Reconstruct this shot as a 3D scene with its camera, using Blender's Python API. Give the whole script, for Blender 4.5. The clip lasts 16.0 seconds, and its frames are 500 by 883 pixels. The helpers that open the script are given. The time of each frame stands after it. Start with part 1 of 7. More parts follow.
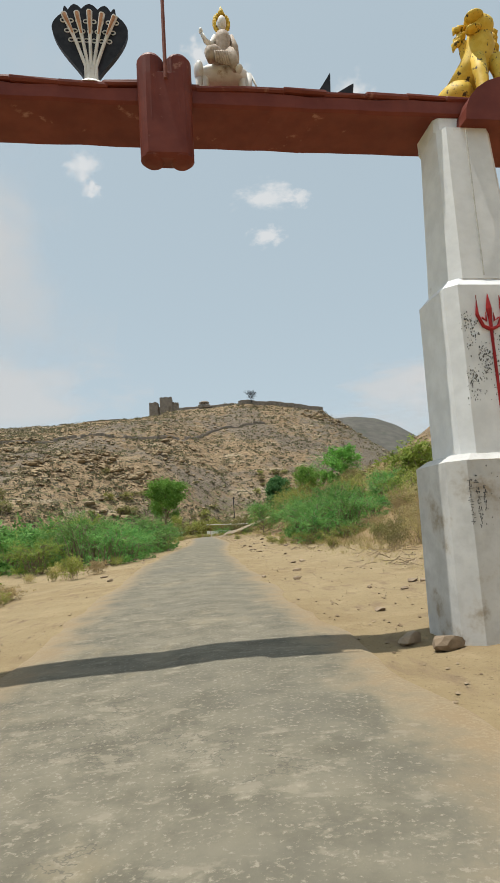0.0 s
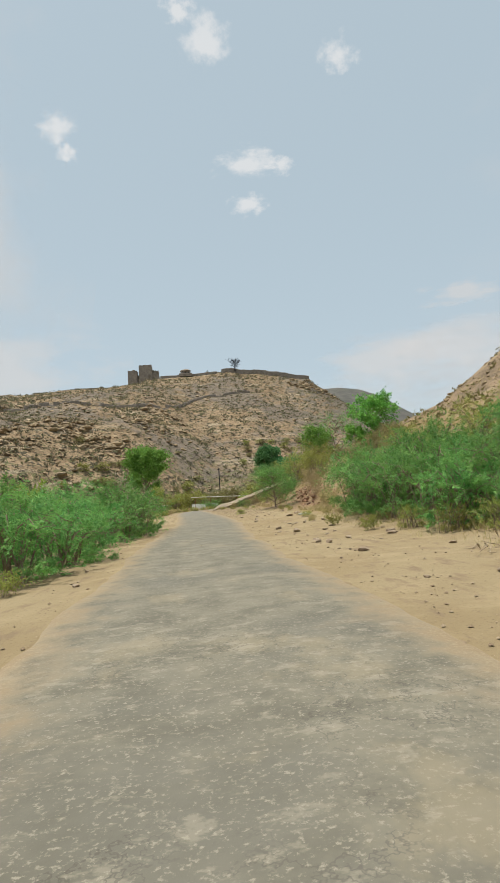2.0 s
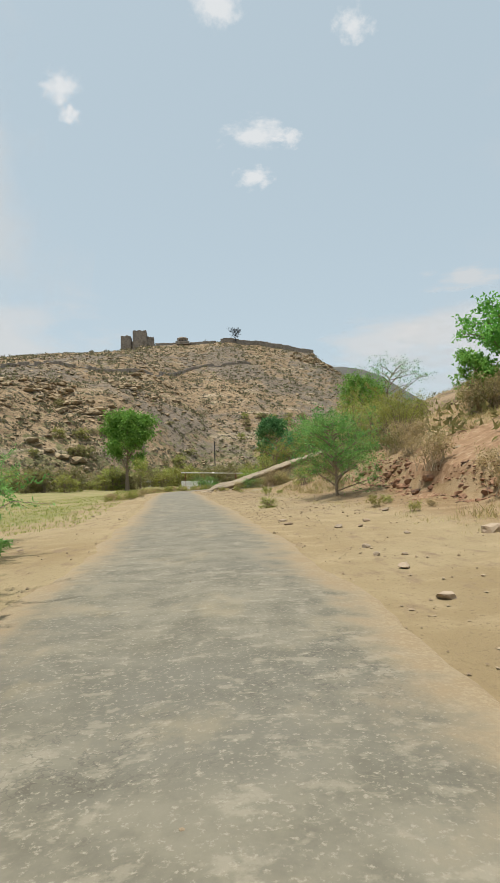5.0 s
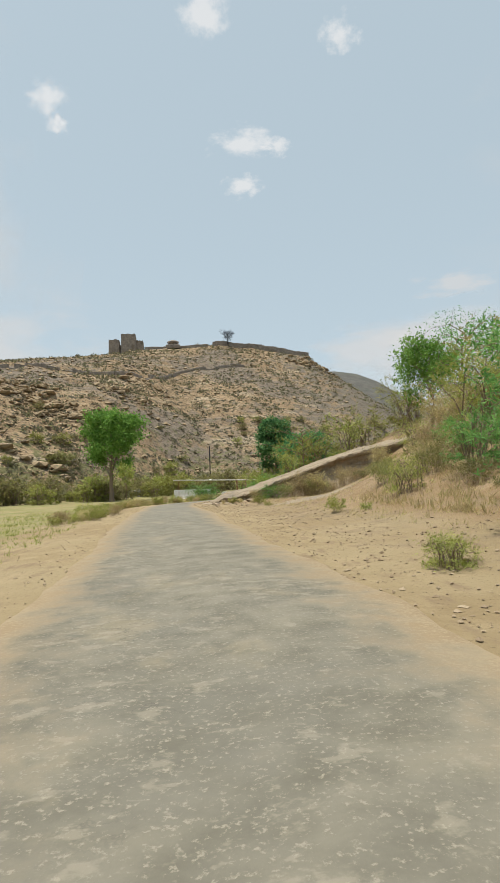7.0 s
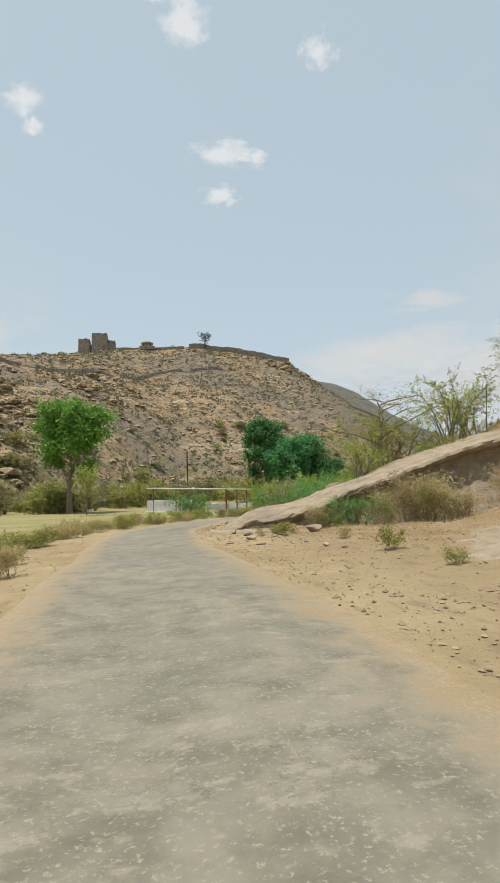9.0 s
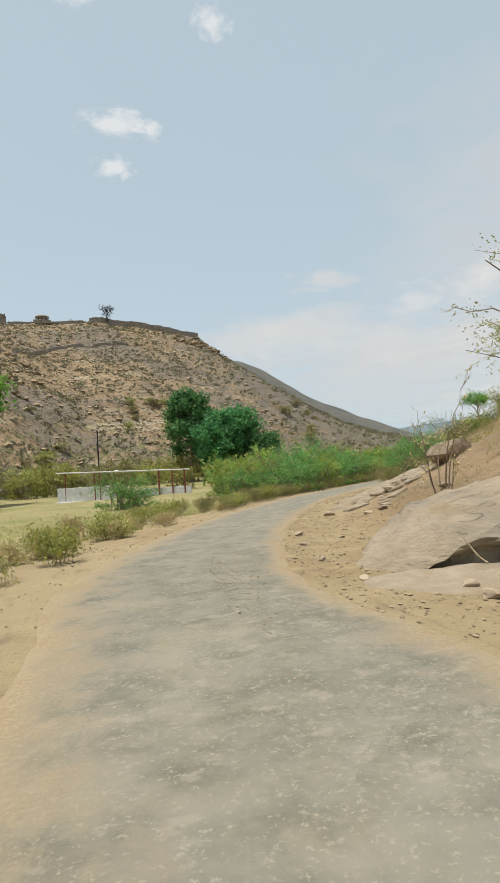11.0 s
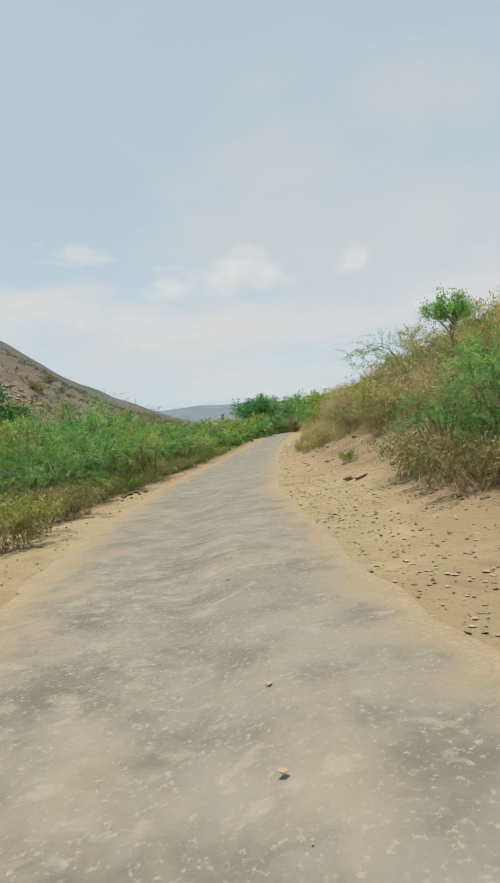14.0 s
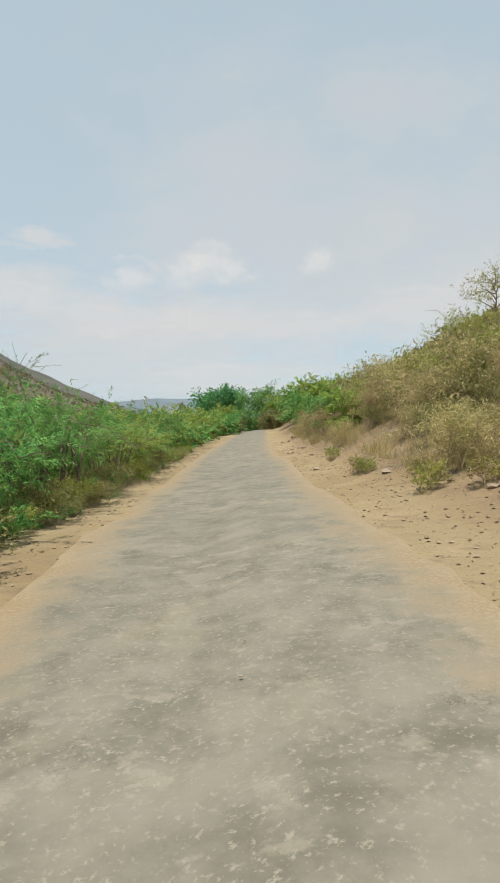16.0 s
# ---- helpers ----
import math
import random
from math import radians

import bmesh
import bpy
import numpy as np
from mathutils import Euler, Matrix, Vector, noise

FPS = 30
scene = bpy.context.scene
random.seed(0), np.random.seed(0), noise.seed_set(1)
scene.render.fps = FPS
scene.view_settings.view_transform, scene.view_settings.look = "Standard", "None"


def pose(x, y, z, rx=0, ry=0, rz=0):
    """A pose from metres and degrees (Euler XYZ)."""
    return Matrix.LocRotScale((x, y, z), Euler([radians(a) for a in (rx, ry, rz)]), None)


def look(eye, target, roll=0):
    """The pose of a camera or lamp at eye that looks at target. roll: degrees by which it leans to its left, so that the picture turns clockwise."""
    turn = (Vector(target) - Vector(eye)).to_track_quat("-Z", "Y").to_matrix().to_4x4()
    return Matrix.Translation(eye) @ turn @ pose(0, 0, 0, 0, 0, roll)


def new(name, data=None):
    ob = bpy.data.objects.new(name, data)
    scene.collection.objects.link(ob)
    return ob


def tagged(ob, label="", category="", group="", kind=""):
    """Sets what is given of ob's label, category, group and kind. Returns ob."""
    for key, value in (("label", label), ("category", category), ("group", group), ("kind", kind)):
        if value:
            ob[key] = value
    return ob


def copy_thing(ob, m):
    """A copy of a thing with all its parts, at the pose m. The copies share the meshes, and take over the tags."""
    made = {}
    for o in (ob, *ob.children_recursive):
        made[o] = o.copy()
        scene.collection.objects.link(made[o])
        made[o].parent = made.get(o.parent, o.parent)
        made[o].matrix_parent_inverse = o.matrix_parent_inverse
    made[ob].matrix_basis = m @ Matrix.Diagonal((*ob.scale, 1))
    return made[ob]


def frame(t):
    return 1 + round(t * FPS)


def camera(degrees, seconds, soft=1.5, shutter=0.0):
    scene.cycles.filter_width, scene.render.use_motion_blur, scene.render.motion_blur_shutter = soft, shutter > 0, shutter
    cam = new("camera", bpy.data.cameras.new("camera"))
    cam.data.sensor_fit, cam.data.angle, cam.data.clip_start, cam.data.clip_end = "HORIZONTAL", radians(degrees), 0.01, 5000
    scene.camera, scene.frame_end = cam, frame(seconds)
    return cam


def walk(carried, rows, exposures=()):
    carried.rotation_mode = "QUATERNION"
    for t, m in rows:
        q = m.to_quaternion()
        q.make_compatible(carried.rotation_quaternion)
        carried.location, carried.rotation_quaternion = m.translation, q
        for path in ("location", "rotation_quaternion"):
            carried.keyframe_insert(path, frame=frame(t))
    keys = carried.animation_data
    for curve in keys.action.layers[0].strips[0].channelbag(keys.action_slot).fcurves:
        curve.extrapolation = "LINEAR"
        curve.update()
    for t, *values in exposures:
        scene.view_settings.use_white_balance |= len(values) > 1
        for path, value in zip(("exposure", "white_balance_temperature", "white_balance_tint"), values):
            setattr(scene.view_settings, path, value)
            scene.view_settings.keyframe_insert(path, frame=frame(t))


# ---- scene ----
# the camera: seconds, place, then heading to the left, tilt up and lean in degrees
DRIVE = [
    (0.0, 0.00, -0.00, 1.36, -3.81, 8.41, -3.53),
    (0.5, -0.37, 4.32, 1.36, -4.67, 7.72, -3.67),
    (1.0, -0.73, 8.63, 1.35, -5.14, 6.66, -3.74),
    (1.5, -0.97, 12.94, 1.35, -5.25, 5.80, -3.87),
    (2.0, -1.32, 17.56, 1.34, -5.57, 5.66, -3.77),
    (2.5, -1.41, 22.00, 1.33, -5.75, 4.91, -3.43),
    (3.0, -1.37, 26.61, 1.29, -5.87, 4.37, -3.33),
    (3.5, -1.25, 31.09, 1.32, -6.10, 4.01, -3.30),
    (4.0, -1.27, 35.37, 1.37, -6.60, 4.07, -2.98),
    (4.5, -1.02, 39.55, 1.37, -6.76, 4.08, -2.61),
    (5.0, -0.84, 43.41, 1.36, -5.98, 3.54, -1.36),
    (5.5, -0.84, 47.12, 1.35, -5.64, 3.71, -1.13),
    (6.0, -0.92, 50.91, 1.33, -5.90, 4.03, -1.75),
    (6.5, -1.00, 54.99, 1.28, -7.04, 4.08, -2.66),
    (7.0, -1.23, 59.83, 1.27, -6.85, 4.31, -2.12),
    (7.5, -1.49, 64.57, 1.34, -6.83, 4.15, -2.11),
    (8.0, -1.89, 69.78, 1.40, -6.98, 4.35, -1.96),
    (8.5, -2.03, 75.23, 1.42, -7.72, 4.57, -2.53),
    (9.0, -1.98, 80.27, 1.39, -9.67, 5.26, -1.30),
    (9.5, -2.52, 84.79, 1.36, -11.23, 5.15, -0.90),
    (10.0, -3.14, 88.87, 1.37, -13.14, 4.75, -1.29),
    (10.5, -3.45, 92.60, 1.43, -16.58, 3.88, -2.37),
    (11.0, -3.28, 96.34, 1.43, -19.08, 2.95, -3.74),
    (11.5, -2.85, 99.32, 1.36, -21.00, 2.32, -4.37),
    (12.0, -2.18, 102.36, 1.29, -24.02, 1.55, -5.38),
    (12.5, -1.25, 105.33, 1.29, -29.21, 0.68, -6.19),
    (13.0, -0.08, 108.38, 1.34, -34.64, 0.14, -5.34),
    (13.5, 1.31, 111.12, 1.33, -39.05, -0.22, -3.97),
    (14.0, 3.38, 114.42, 1.30, -42.99, -0.36, -4.25),
    (14.5, 5.60, 117.46, 1.27, -45.55, -0.43, -2.89),
    (15.0, 8.22, 120.80, 1.27, -46.39, -0.36, -2.18),
    (15.5, 11.20, 124.22, 1.34, -46.59, -0.26, -1.85),
    (16.0, 14.02, 127.23, 1.39, -47.40, -0.89, -1.54),
]


def aim(x, y, z, yaw, tilt, lean):
    return Matrix.Translation((x, y, z)) @ pose(0, 0, 0, 0, 0, yaw) @ pose(0, 0, 0, 90 + tilt) @ pose(0, 0, 0, 0, 0, lean)


cam = camera(46.91, 16.0, 1.2)
walk(cam, [(r[0], aim(*r[1:])) for r in DRIVE], [(0.0, 0.12), (1.0, 0.13), (2.5, 0.18), (4.5, 0.22), (16.0, 0.22)])
# ---- daylight ----
SUN_DIR = Vector((-0.19, -0.03, 1.0)).normalized()  # towards the sun, high over the road and a little to its left
world = bpy.data.worlds.new("sky")
scene.world = world
world.use_nodes = True
wn, wl = world.node_tree.nodes, world.node_tree.links
sky = wn.new("ShaderNodeTexSky")
sky.sky_type, sky.sun_disc = "NISHITA", False
sky.sun_elevation, sky.sun_rotation = math.asin(SUN_DIR.z), math.atan2(SUN_DIR.x, SUN_DIR.y)
sky.air_density, sky.dust_density, sky.ozone_density, sky.altitude = 1.0, 1.8, 1.2, 300
wn["Background"].inputs["Strength"].default_value = 0.15
hazy = wn.new("ShaderNodeHueSaturation")
hazy.inputs["Saturation"].default_value, hazy.inputs["Hue"].default_value = 0.50, 0.474
wl.new(sky.outputs[0], hazy.inputs["Color"])
veil = wn.new("ShaderNodeMix")  # dusty air evens out the sky
veil.data_type = "RGBA"
veil.inputs["Factor"].default_value, veil.inputs["B"].default_value = 0.72, (2.76, 3.40, 3.80, 1)
wl.new(hazy.outputs[0], veil.inputs["A"])
wl.new(veil.outputs["Result"], wn["Background"].inputs["Color"])
sun = new("sun", bpy.data.lights.new("sun", "SUN"))
sun.data.energy, sun.data.angle, sun.data.color = 4.3, radians(0.55), (0.97, 0.95, 0.885)
sun.matrix_world = SUN_DIR.to_track_quat("Z", "Y").to_matrix().to_4x4()
scene.view_settings.exposure = 0.22

# ---- the lie of the land ----
LINE = np.array([(0.2, -60), (0, -10), (-0.25, 4.2), (-0.75, 13.5), (-1.15, 22), (-1.35, 35), (-1.2, 40), (-1.0, 47), (-0.8, 55),
                 (-1.0, 64), (-1.2, 70), (-1.5, 76), (-1.75, 84), (-1.9, 92), (-2.0, 98), (-1.6, 103), (-0.7, 106.3), (0.9, 109.6),
                 (3.2, 113.6), (5.7, 117.2), (9.3, 121.9), (12.9, 125.9), (17.5, 130.8), (22, 135.2), (26.7, 139.6), (36, 148.5),
                 (47, 158.2), (70, 178), (86, 194), (98, 212), (104, 235)], float)


def smoothed(line, rounds=3):
    for _ in range(rounds):
        a, b = line[:-1], line[1:]
        line = np.concatenate([line[:1], np.stack([0.75 * a + 0.25 * b, 0.25 * a + 0.75 * b], 1).reshape(-1, 2), line[-1:]])
    return line


LINE = smoothed(LINE)
ALONG = np.concatenate([[0], np.cumsum(np.hypot(*np.diff(LINE, axis=0).T))])


def beside(x, y):
    """Metres along the road and to the right of its middle, for arrays of places."""
    x, y = np.broadcast_arrays(np.asarray(x, float), np.asarray(y, float))
    shape, x, y = x.shape, x.ravel(), y.ravel()
    best, s, d = np.full(x.size, 1e18), np.zeros(x.size), np.zeros(x.size)
    for (ax, ay), (bx, by), a0 in zip(LINE[:-1], LINE[1:], ALONG[:-1]):
        ux, uy = bx - ax, by - ay
        n = math.hypot(ux, uy)
        ux, uy = ux / n, uy / n
        f = np.clip((x - ax) * ux + (y - ay) * uy, 0, n)
        far = (x - ax - f * ux) ** 2 + (y - ay - f * uy) ** 2
        near = far < best
        best = np.where(near, far, best)
        s = np.where(near, a0 + f, s)
        side = (x - ax) * uy - (y - ay) * ux
        d = np.where(near, np.sqrt(far) * np.sign(side), d)
    return s.reshape(shape), d.reshape(shape)


def lattice(ix, iy, seed):
    h = (ix.astype(np.int64) * 374761393 + iy.astype(np.int64) * 668265263 + seed * 974634777) & 0xFFFFFFFF
    h = ((h ^ (h >> 13)) * 1274126177) & 0xFFFFFFFF
    return ((h ^ (h >> 16)) & 0xFFFF) / 65535.0


def bumps(x, y, size, seed=0, octaves=4, gain=0.5):
    """Smooth noise from -1 to 1, with the given size in metres."""
    out, amp, total = 0, 1.0, 0.0
    for k in range(octaves):
        u, v = np.asarray(x) / size, np.asarray(y) / size
        iu, iv = np.floor(u), np.floor(v)
        fu, fv = u - iu, v - iv
        fu, fv = fu * fu * (3 - 2 * fu), fv * fv * (3 - 2 * fv)
        a, b = lattice(iu, iv, seed + k), lattice(iu + 1, iv, seed + k)
        c, e = lattice(iu, iv + 1, seed + k), lattice(iu + 1, iv + 1, seed + k)
        out = out + amp * (2 * ((a * (1 - fu) + b * fu) * (1 - fv) + (c * (1 - fu) + e * fu) * fv) - 1)
        total, amp, size = total + amp, amp * gain, size / 2.03
    return out / total


def ramp(v, *pairs):
    return np.interp(v, [p[0] for p in pairs], [p[1] for p in pairs])


def rise(u, soft):
    """Zero below 0, then a line of slope 1, with a rounded bend."""
    return 0.5 * (u + np.sqrt(u * u + soft * soft)) - 0.0


def terrain(x, y):
    """Height of the ground. Flat road, gentle plain on its left, the bank and hill on its right."""
    x, y = np.asarray(x, float), np.asarray(y, float)
    s, d = beside(x, y)
    s = s - 60.0
    z = ramp(s, (-70, 0), (146, 0), (170, 0.35), (212, 1.6), (235, 1.7), (290, 0.2))
    z = z - 0.05 * np.clip(np.abs(d) - 1.2, 0, 1.2)
    left = np.clip(-d - 2.6, 0, None)
    z = z - ramp(left, (0, 0), (3, 0.18), (12, 0.6), (40, 0.9), (400, 1.5))
    first = ramp(s, (-70, 9), (20, 9), (40, 8.6), (60, 8.0), (78, 7.0), (86, 7.6), (92, 9.4), (101, 10.6), (104, 8.4), (106, 6.4), (109, 4.3), (114, 3.1), (118, 2.9), (150, 3.0), (220, 4), (300, 30))
    steep = ramp(s, (-70, 0.4), (20, 0.50), (45, 0.60), (60, 0.59), (88, 0.56), (102, 0.48), (120, 0.50), (138, 0.54), (156, 0.62), (190, 0.62), (220, 0.55), (300, 0.3))
    u = rise(d - first, 1.6)
    hill = 34 * (1 - np.exp(-steep * u / 34))
    hill = hill - 0.12 * np.clip(u - 8, 0, 12) * ramp(s, (74, 0), (82, 1), (100, 1), (112, 0)) + 0.30 * np.clip(u - 19, 0, 30) * ramp(s, (-70, 1), (80, 1), (92, 0.6), (104, 0))
    hill = hill - 1.9 * np.exp(-((s - 109) / 7.5) ** 2) * np.clip((d - 7.0) / 5.0, 0, 1)  # the hollow behind the slab
    cut = ramp(s, (57.5, 0), (60, 1), (70, 1), (74, 0)) * (1 + 0.4 * bumps(x, y, 1.8, 13, 2))
    hill = hill - 0.55 * cut * np.clip((d - 7.0) / 2.0, 0, 1) * np.clip((9.6 - d) / 0.4, 0, 1) + 0.15 * cut * np.clip((d - 9.2) / 0.4, 0, 1) * np.clip((13 - d) / 3.4, 0, 1)
    hill = hill * (1 - np.clip((s - 222) / 40, 0, 1) ** 2)
    z = z + np.where(d > 0, hill + 0.05 * np.clip(d - 2.4, 0, 6), 0)
    off = np.clip((np.abs(d) - 1.9) / 3.0, 0, 1)
    z = z + off * 0.10 * bumps(x, y, 2.3, 3) + off * 0.035 * bumps(x, y, 0.7, 9, 2)
    wild = np.clip(u / 6.0, 0, 1) * (d > 0)
    z = z + wild * (0.55 * bumps(x, y, 5.0, 5) + 0.9 * bumps(x, y, 17.0, 6))
    return z


def fort_hill_height(x, y):
    x, y = np.asarray(x, float), np.asarray(y, float)
    ridge = ramp(x, (-420, 70), (-260, 86), (-180, 92), (-130, 93), (-97, 95), (-60, 97.5), (-26, 104.5), (14, 105.5), (30, 107), (76, 102.5), (94, 98.5),
                 (105, 90.5), (117, 82.5), (138, 67), (158, 54), (184, 39), (226, 26), (300, 6), (340, -3))
    foot = ramp(x, (-420, 60), (-200, 125), (-60, 170), (-16, 222), (10, 250), (60, 275), (120, 300), (226, 345), (340, 400))
    foot = foot + 9 * bumps(x, y * 0 + 3.3, 30, 21, 3)
    u = (y - foot) / (485 - foot)
    power = ramp(x, (-60, 0.72), (0, 0.86), (100, 0.9))
    up = np.clip(u, 0, 1) ** power
    z = -2.2 + (ridge + 2.2) * up
    z = np.where(u > 1, ridge - (y - 485) * 0.55, z)
    rough = np.clip(u * 6, 0, 1) * np.clip((1.04 - u) * 9, 0.12, 1)
    folds = bumps(x, y, 60, 31, 3)
    crag = 1 - np.abs(bumps(x, y, 22, 33, 4))
    steps = bumps(x * 0.35, z * 3.0 + 0.25 * y, 16, 37, 3)
    return z + rough * (2.6 * folds + 3.2 * (crag - 0.75) + 1.5 * steps + 0.7 * bumps(x, y, 5, 39, 2)) - np.where(u < 0, 2, 0)

# ---- materials ----
def node_material(name):
    m = bpy.data.materials.new(name)
    m.use_nodes = True
    nt = m.node_tree
    return m, nt.nodes, nt.links, nt.nodes["Principled BSDF"]


def noise_node(n, l, where, size, detail=6, rough=0.6, squash=None):
    t = n.new("ShaderNodeTexNoise")
    t.inputs["Scale"].default_value, t.inputs["Detail"].default_value, t.inputs["Roughness"].default_value = 1.0 / size, detail, rough
    if squash:
        mp = n.new("ShaderNodeMapping")
        mp.inputs["Scale"].default_value = squash
        l.new(where, mp.inputs[0])
        where = mp.outputs[0]
    l.new(where, t.inputs["Vector"])
    return t.outputs["Fac"]


def steps_node(n, l, fac, low, high):
    r = n.new("ShaderNodeMapRange")
    r.interpolation_type = "SMOOTHSTEP"
    r.inputs["From Min"].default_value, r.inputs["From Max"].default_value = low, high
    l.new(fac, r.inputs["Value"])
    return r.outputs["Result"]


def blend(n, l, fac, a, b):
    x = n.new("ShaderNodeMix")
    x.data_type = "RGBA"
    for socket, value in ((x.inputs["Factor"], fac), (x.inputs["A"], a), (x.inputs["B"], b)):
        if isinstance(value, (tuple, float, int)):
            socket.default_value = (*value, 1) if isinstance(value, tuple) else value
        else:
            l.new(value, socket)
    return x.outputs["Result"]


def calc(n, l, kind, a, b):
    x = n.new("ShaderNodeMath")
    x.operation = kind
    for socket, value in zip(x.inputs, (a, b)):
        if isinstance(value, (float, int)):
            socket.default_value = value
        else:
            l.new(value, socket)
    return x.outputs[0]


def relief(n, l, bsdf, fac, depth, strength=0.6):
    b = n.new("ShaderNodeBump")
    b.inputs["Strength"].default_value, b.inputs["Distance"].default_value = strength, depth
    l.new(fac, b.inputs["Height"])
    l.new(b.outputs[0], bsdf.inputs["Normal"])


def surface(name, dark, light, size, rough=0.9, depth=0.01, stain=None, stain_size=1.0, stain_amount=(0.5, 0.75), vary=0.0, metal=0.0):
    """A plain weathered surface: grain between two colours, and stains of a third."""
    m, n, l, b = node_material(name)
    where = n.new("ShaderNodeNewGeometry").outputs["Position"]
    grain = noise_node(n, l, where, size)
    colour = blend(n, l, steps_node(n, l, grain, 0.3, 0.7), dark, light)
    if stain:
        spot = noise_node(n, l, where, stain_size, 5, 0.65)
        colour = blend(n, l, steps_node(n, l, spot, *stain_amount), colour, stain)
    if vary:
        info = n.new("ShaderNodeObjectInfo").outputs["Random"]
        hsv = n.new("ShaderNodeHueSaturation")
        l.new(calc(n, l, "ADD", calc(n, l, "MULTIPLY", info, vary), 1 - vary / 2), hsv.inputs["Value"])
        l.new(colour, hsv.inputs["Color"])
        colour = hsv.outputs[0]
    l.new(colour, b.inputs["Base Color"])
    b.inputs["Roughness"].default_value, b.inputs["Metallic"].default_value = rough, metal
    b.inputs["Specular IOR Level"].default_value = 0.25
    if depth:
        relief(n, l, b, grain, depth)
    return m


def leaf_material(name, dark, light, dry=None, dry_share=0.0):
    m, n, l, b = node_material(name)
    geo = n.new("ShaderNodeNewGeometry")
    clump = steps_node(n, l, noise_node(n, l, geo.outputs["Position"], 0.55, 3), 0.35, 0.68)
    mixing = calc(n, l, "ADD", calc(n, l, "MULTIPLY", geo.outputs["Random Per Island"], 0.35), calc(n, l, "MULTIPLY", clump, 0.65))
    colour = blend(n, l, mixing, dark, light)
    if dry:
        patch = noise_node(n, l, geo.outputs["Position"], 0.8, 3)
        colour = blend(n, l, steps_node(n, l, patch, 0.62 - dry_share * 0.4, 0.82 - dry_share * 0.4), colour, dry)
    info = n.new("ShaderNodeObjectInfo").outputs["Random"]
    hsv = n.new("ShaderNodeHueSaturation")
    l.new(calc(n, l, "ADD", calc(n, l, "MULTIPLY", info, 0.36), 0.84), hsv.inputs["Value"])
    l.new(calc(n, l, "ADD", calc(n, l, "MULTIPLY", info, 0.03), 0.485), hsv.inputs["Hue"])
    l.new(colour, hsv.inputs["Color"])
    l.new(hsv.outputs[0], b.inputs["Base Color"])
    b.inputs["Roughness"].default_value = 0.65
    b.inputs["Specular IOR Level"].default_value = 0.2
    thin = n.new("ShaderNodeBsdfTranslucent")
    l.new(hsv.outputs[0], thin.inputs["Color"])
    mixed = n.new("ShaderNodeMixShader")
    mixed.inputs[0].default_value = 0.43
    l.new(b.outputs[0], mixed.inputs[1])
    l.new(thin.outputs[0], mixed.inputs[2])
    l.new(mixed.outputs[0], n["Material Output"].inputs["Surface"])
    return m


def ground_material():
    m, n, l, b = node_material("sandy ground")
    where = n.new("ShaderNodeNewGeometry").outputs["Position"]
    big, mid, fine = noise_node(n, l, where, 6.0, 5), noise_node(n, l, where, 0.9, 6, 0.65), noise_node(n, l, where, 0.05, 5, 0.75)
    ruts = noise_node(n, l, where, 0.34, 5, 0.6, (1.0, 0.35, 1.0))
    sand = blend(n, l, steps_node(n, l, big, 0.35, 0.65), (0.318, 0.246, 0.142), (0.266, 0.195, 0.106))
    sand = blend(n, l, steps_node(n, l, mid, 0.45, 0.75), sand, (0.358, 0.274, 0.160))
    sand = blend(n, l, steps_node(n, l, ruts, 0.52, 0.72), sand, (0.232, 0.166, 0.104))
    sand = blend(n, l, steps_node(n, l, fine, 0.54, 0.72), sand, (0.175, 0.125, 0.074))
    def field(name):
        a = n.new("ShaderNodeAttribute")
        a.attribute_name = name
        return a.outputs["Fac"]
    soil = blend(n, l, steps_node(n, l, mid, 0.35, 0.65), (0.205, 0.132, 0.066), (0.300, 0.212, 0.120))
    soil = blend(n, l, steps_node(n, l, fine, 0.5, 0.72), soil, (0.335, 0.247, 0.150))
    grass = blend(n, l, steps_node(n, l, mid, 0.35, 0.7), (0.245, 0.205, 0.098), (0.30, 0.245, 0.125))
    grass = blend(n, l, steps_node(n, l, big, 0.4, 0.7), grass, (0.19, 0.185, 0.07))
    broken = calc(n, l, "ADD", mid, -0.5)
    crags = noise_node(n, l, where, 1.7, 6, 0.68, (0.8, 0.8, 1.8))
    stony = blend(n, l, steps_node(n, l, crags, 0.38, 0.62), (0.135, 0.098, 0.064), (0.275, 0.195, 0.122))
    stony = blend(n, l, steps_node(n, l, fine, 0.5, 0.7), stony, (0.33, 0.250, 0.168))
    colour = blend(n, l, steps_node(n, l, calc(n, l, "ADD", field("soil"), broken), 0.3, 0.7), sand, soil)
    colour = blend(n, l, steps_node(n, l, calc(n, l, "ADD", field("grass"), broken), 0.35, 0.7), colour, grass)
    colour = blend(n, l, steps_node(n, l, calc(n, l, "ADD", field("stony"), broken), 0.3, 0.75), colour, stony)
    l.new(colour, b.inputs["Base Color"])
    b.inputs["Roughness"].default_value = 0.95
    b.inputs["Specular IOR Level"].default_value = 0.1
    relief(n, l, b, calc(n, l, "ADD", fine, calc(n, l, "MULTIPLY", mid, 3.0)), 0.05, 0.7)
    return m


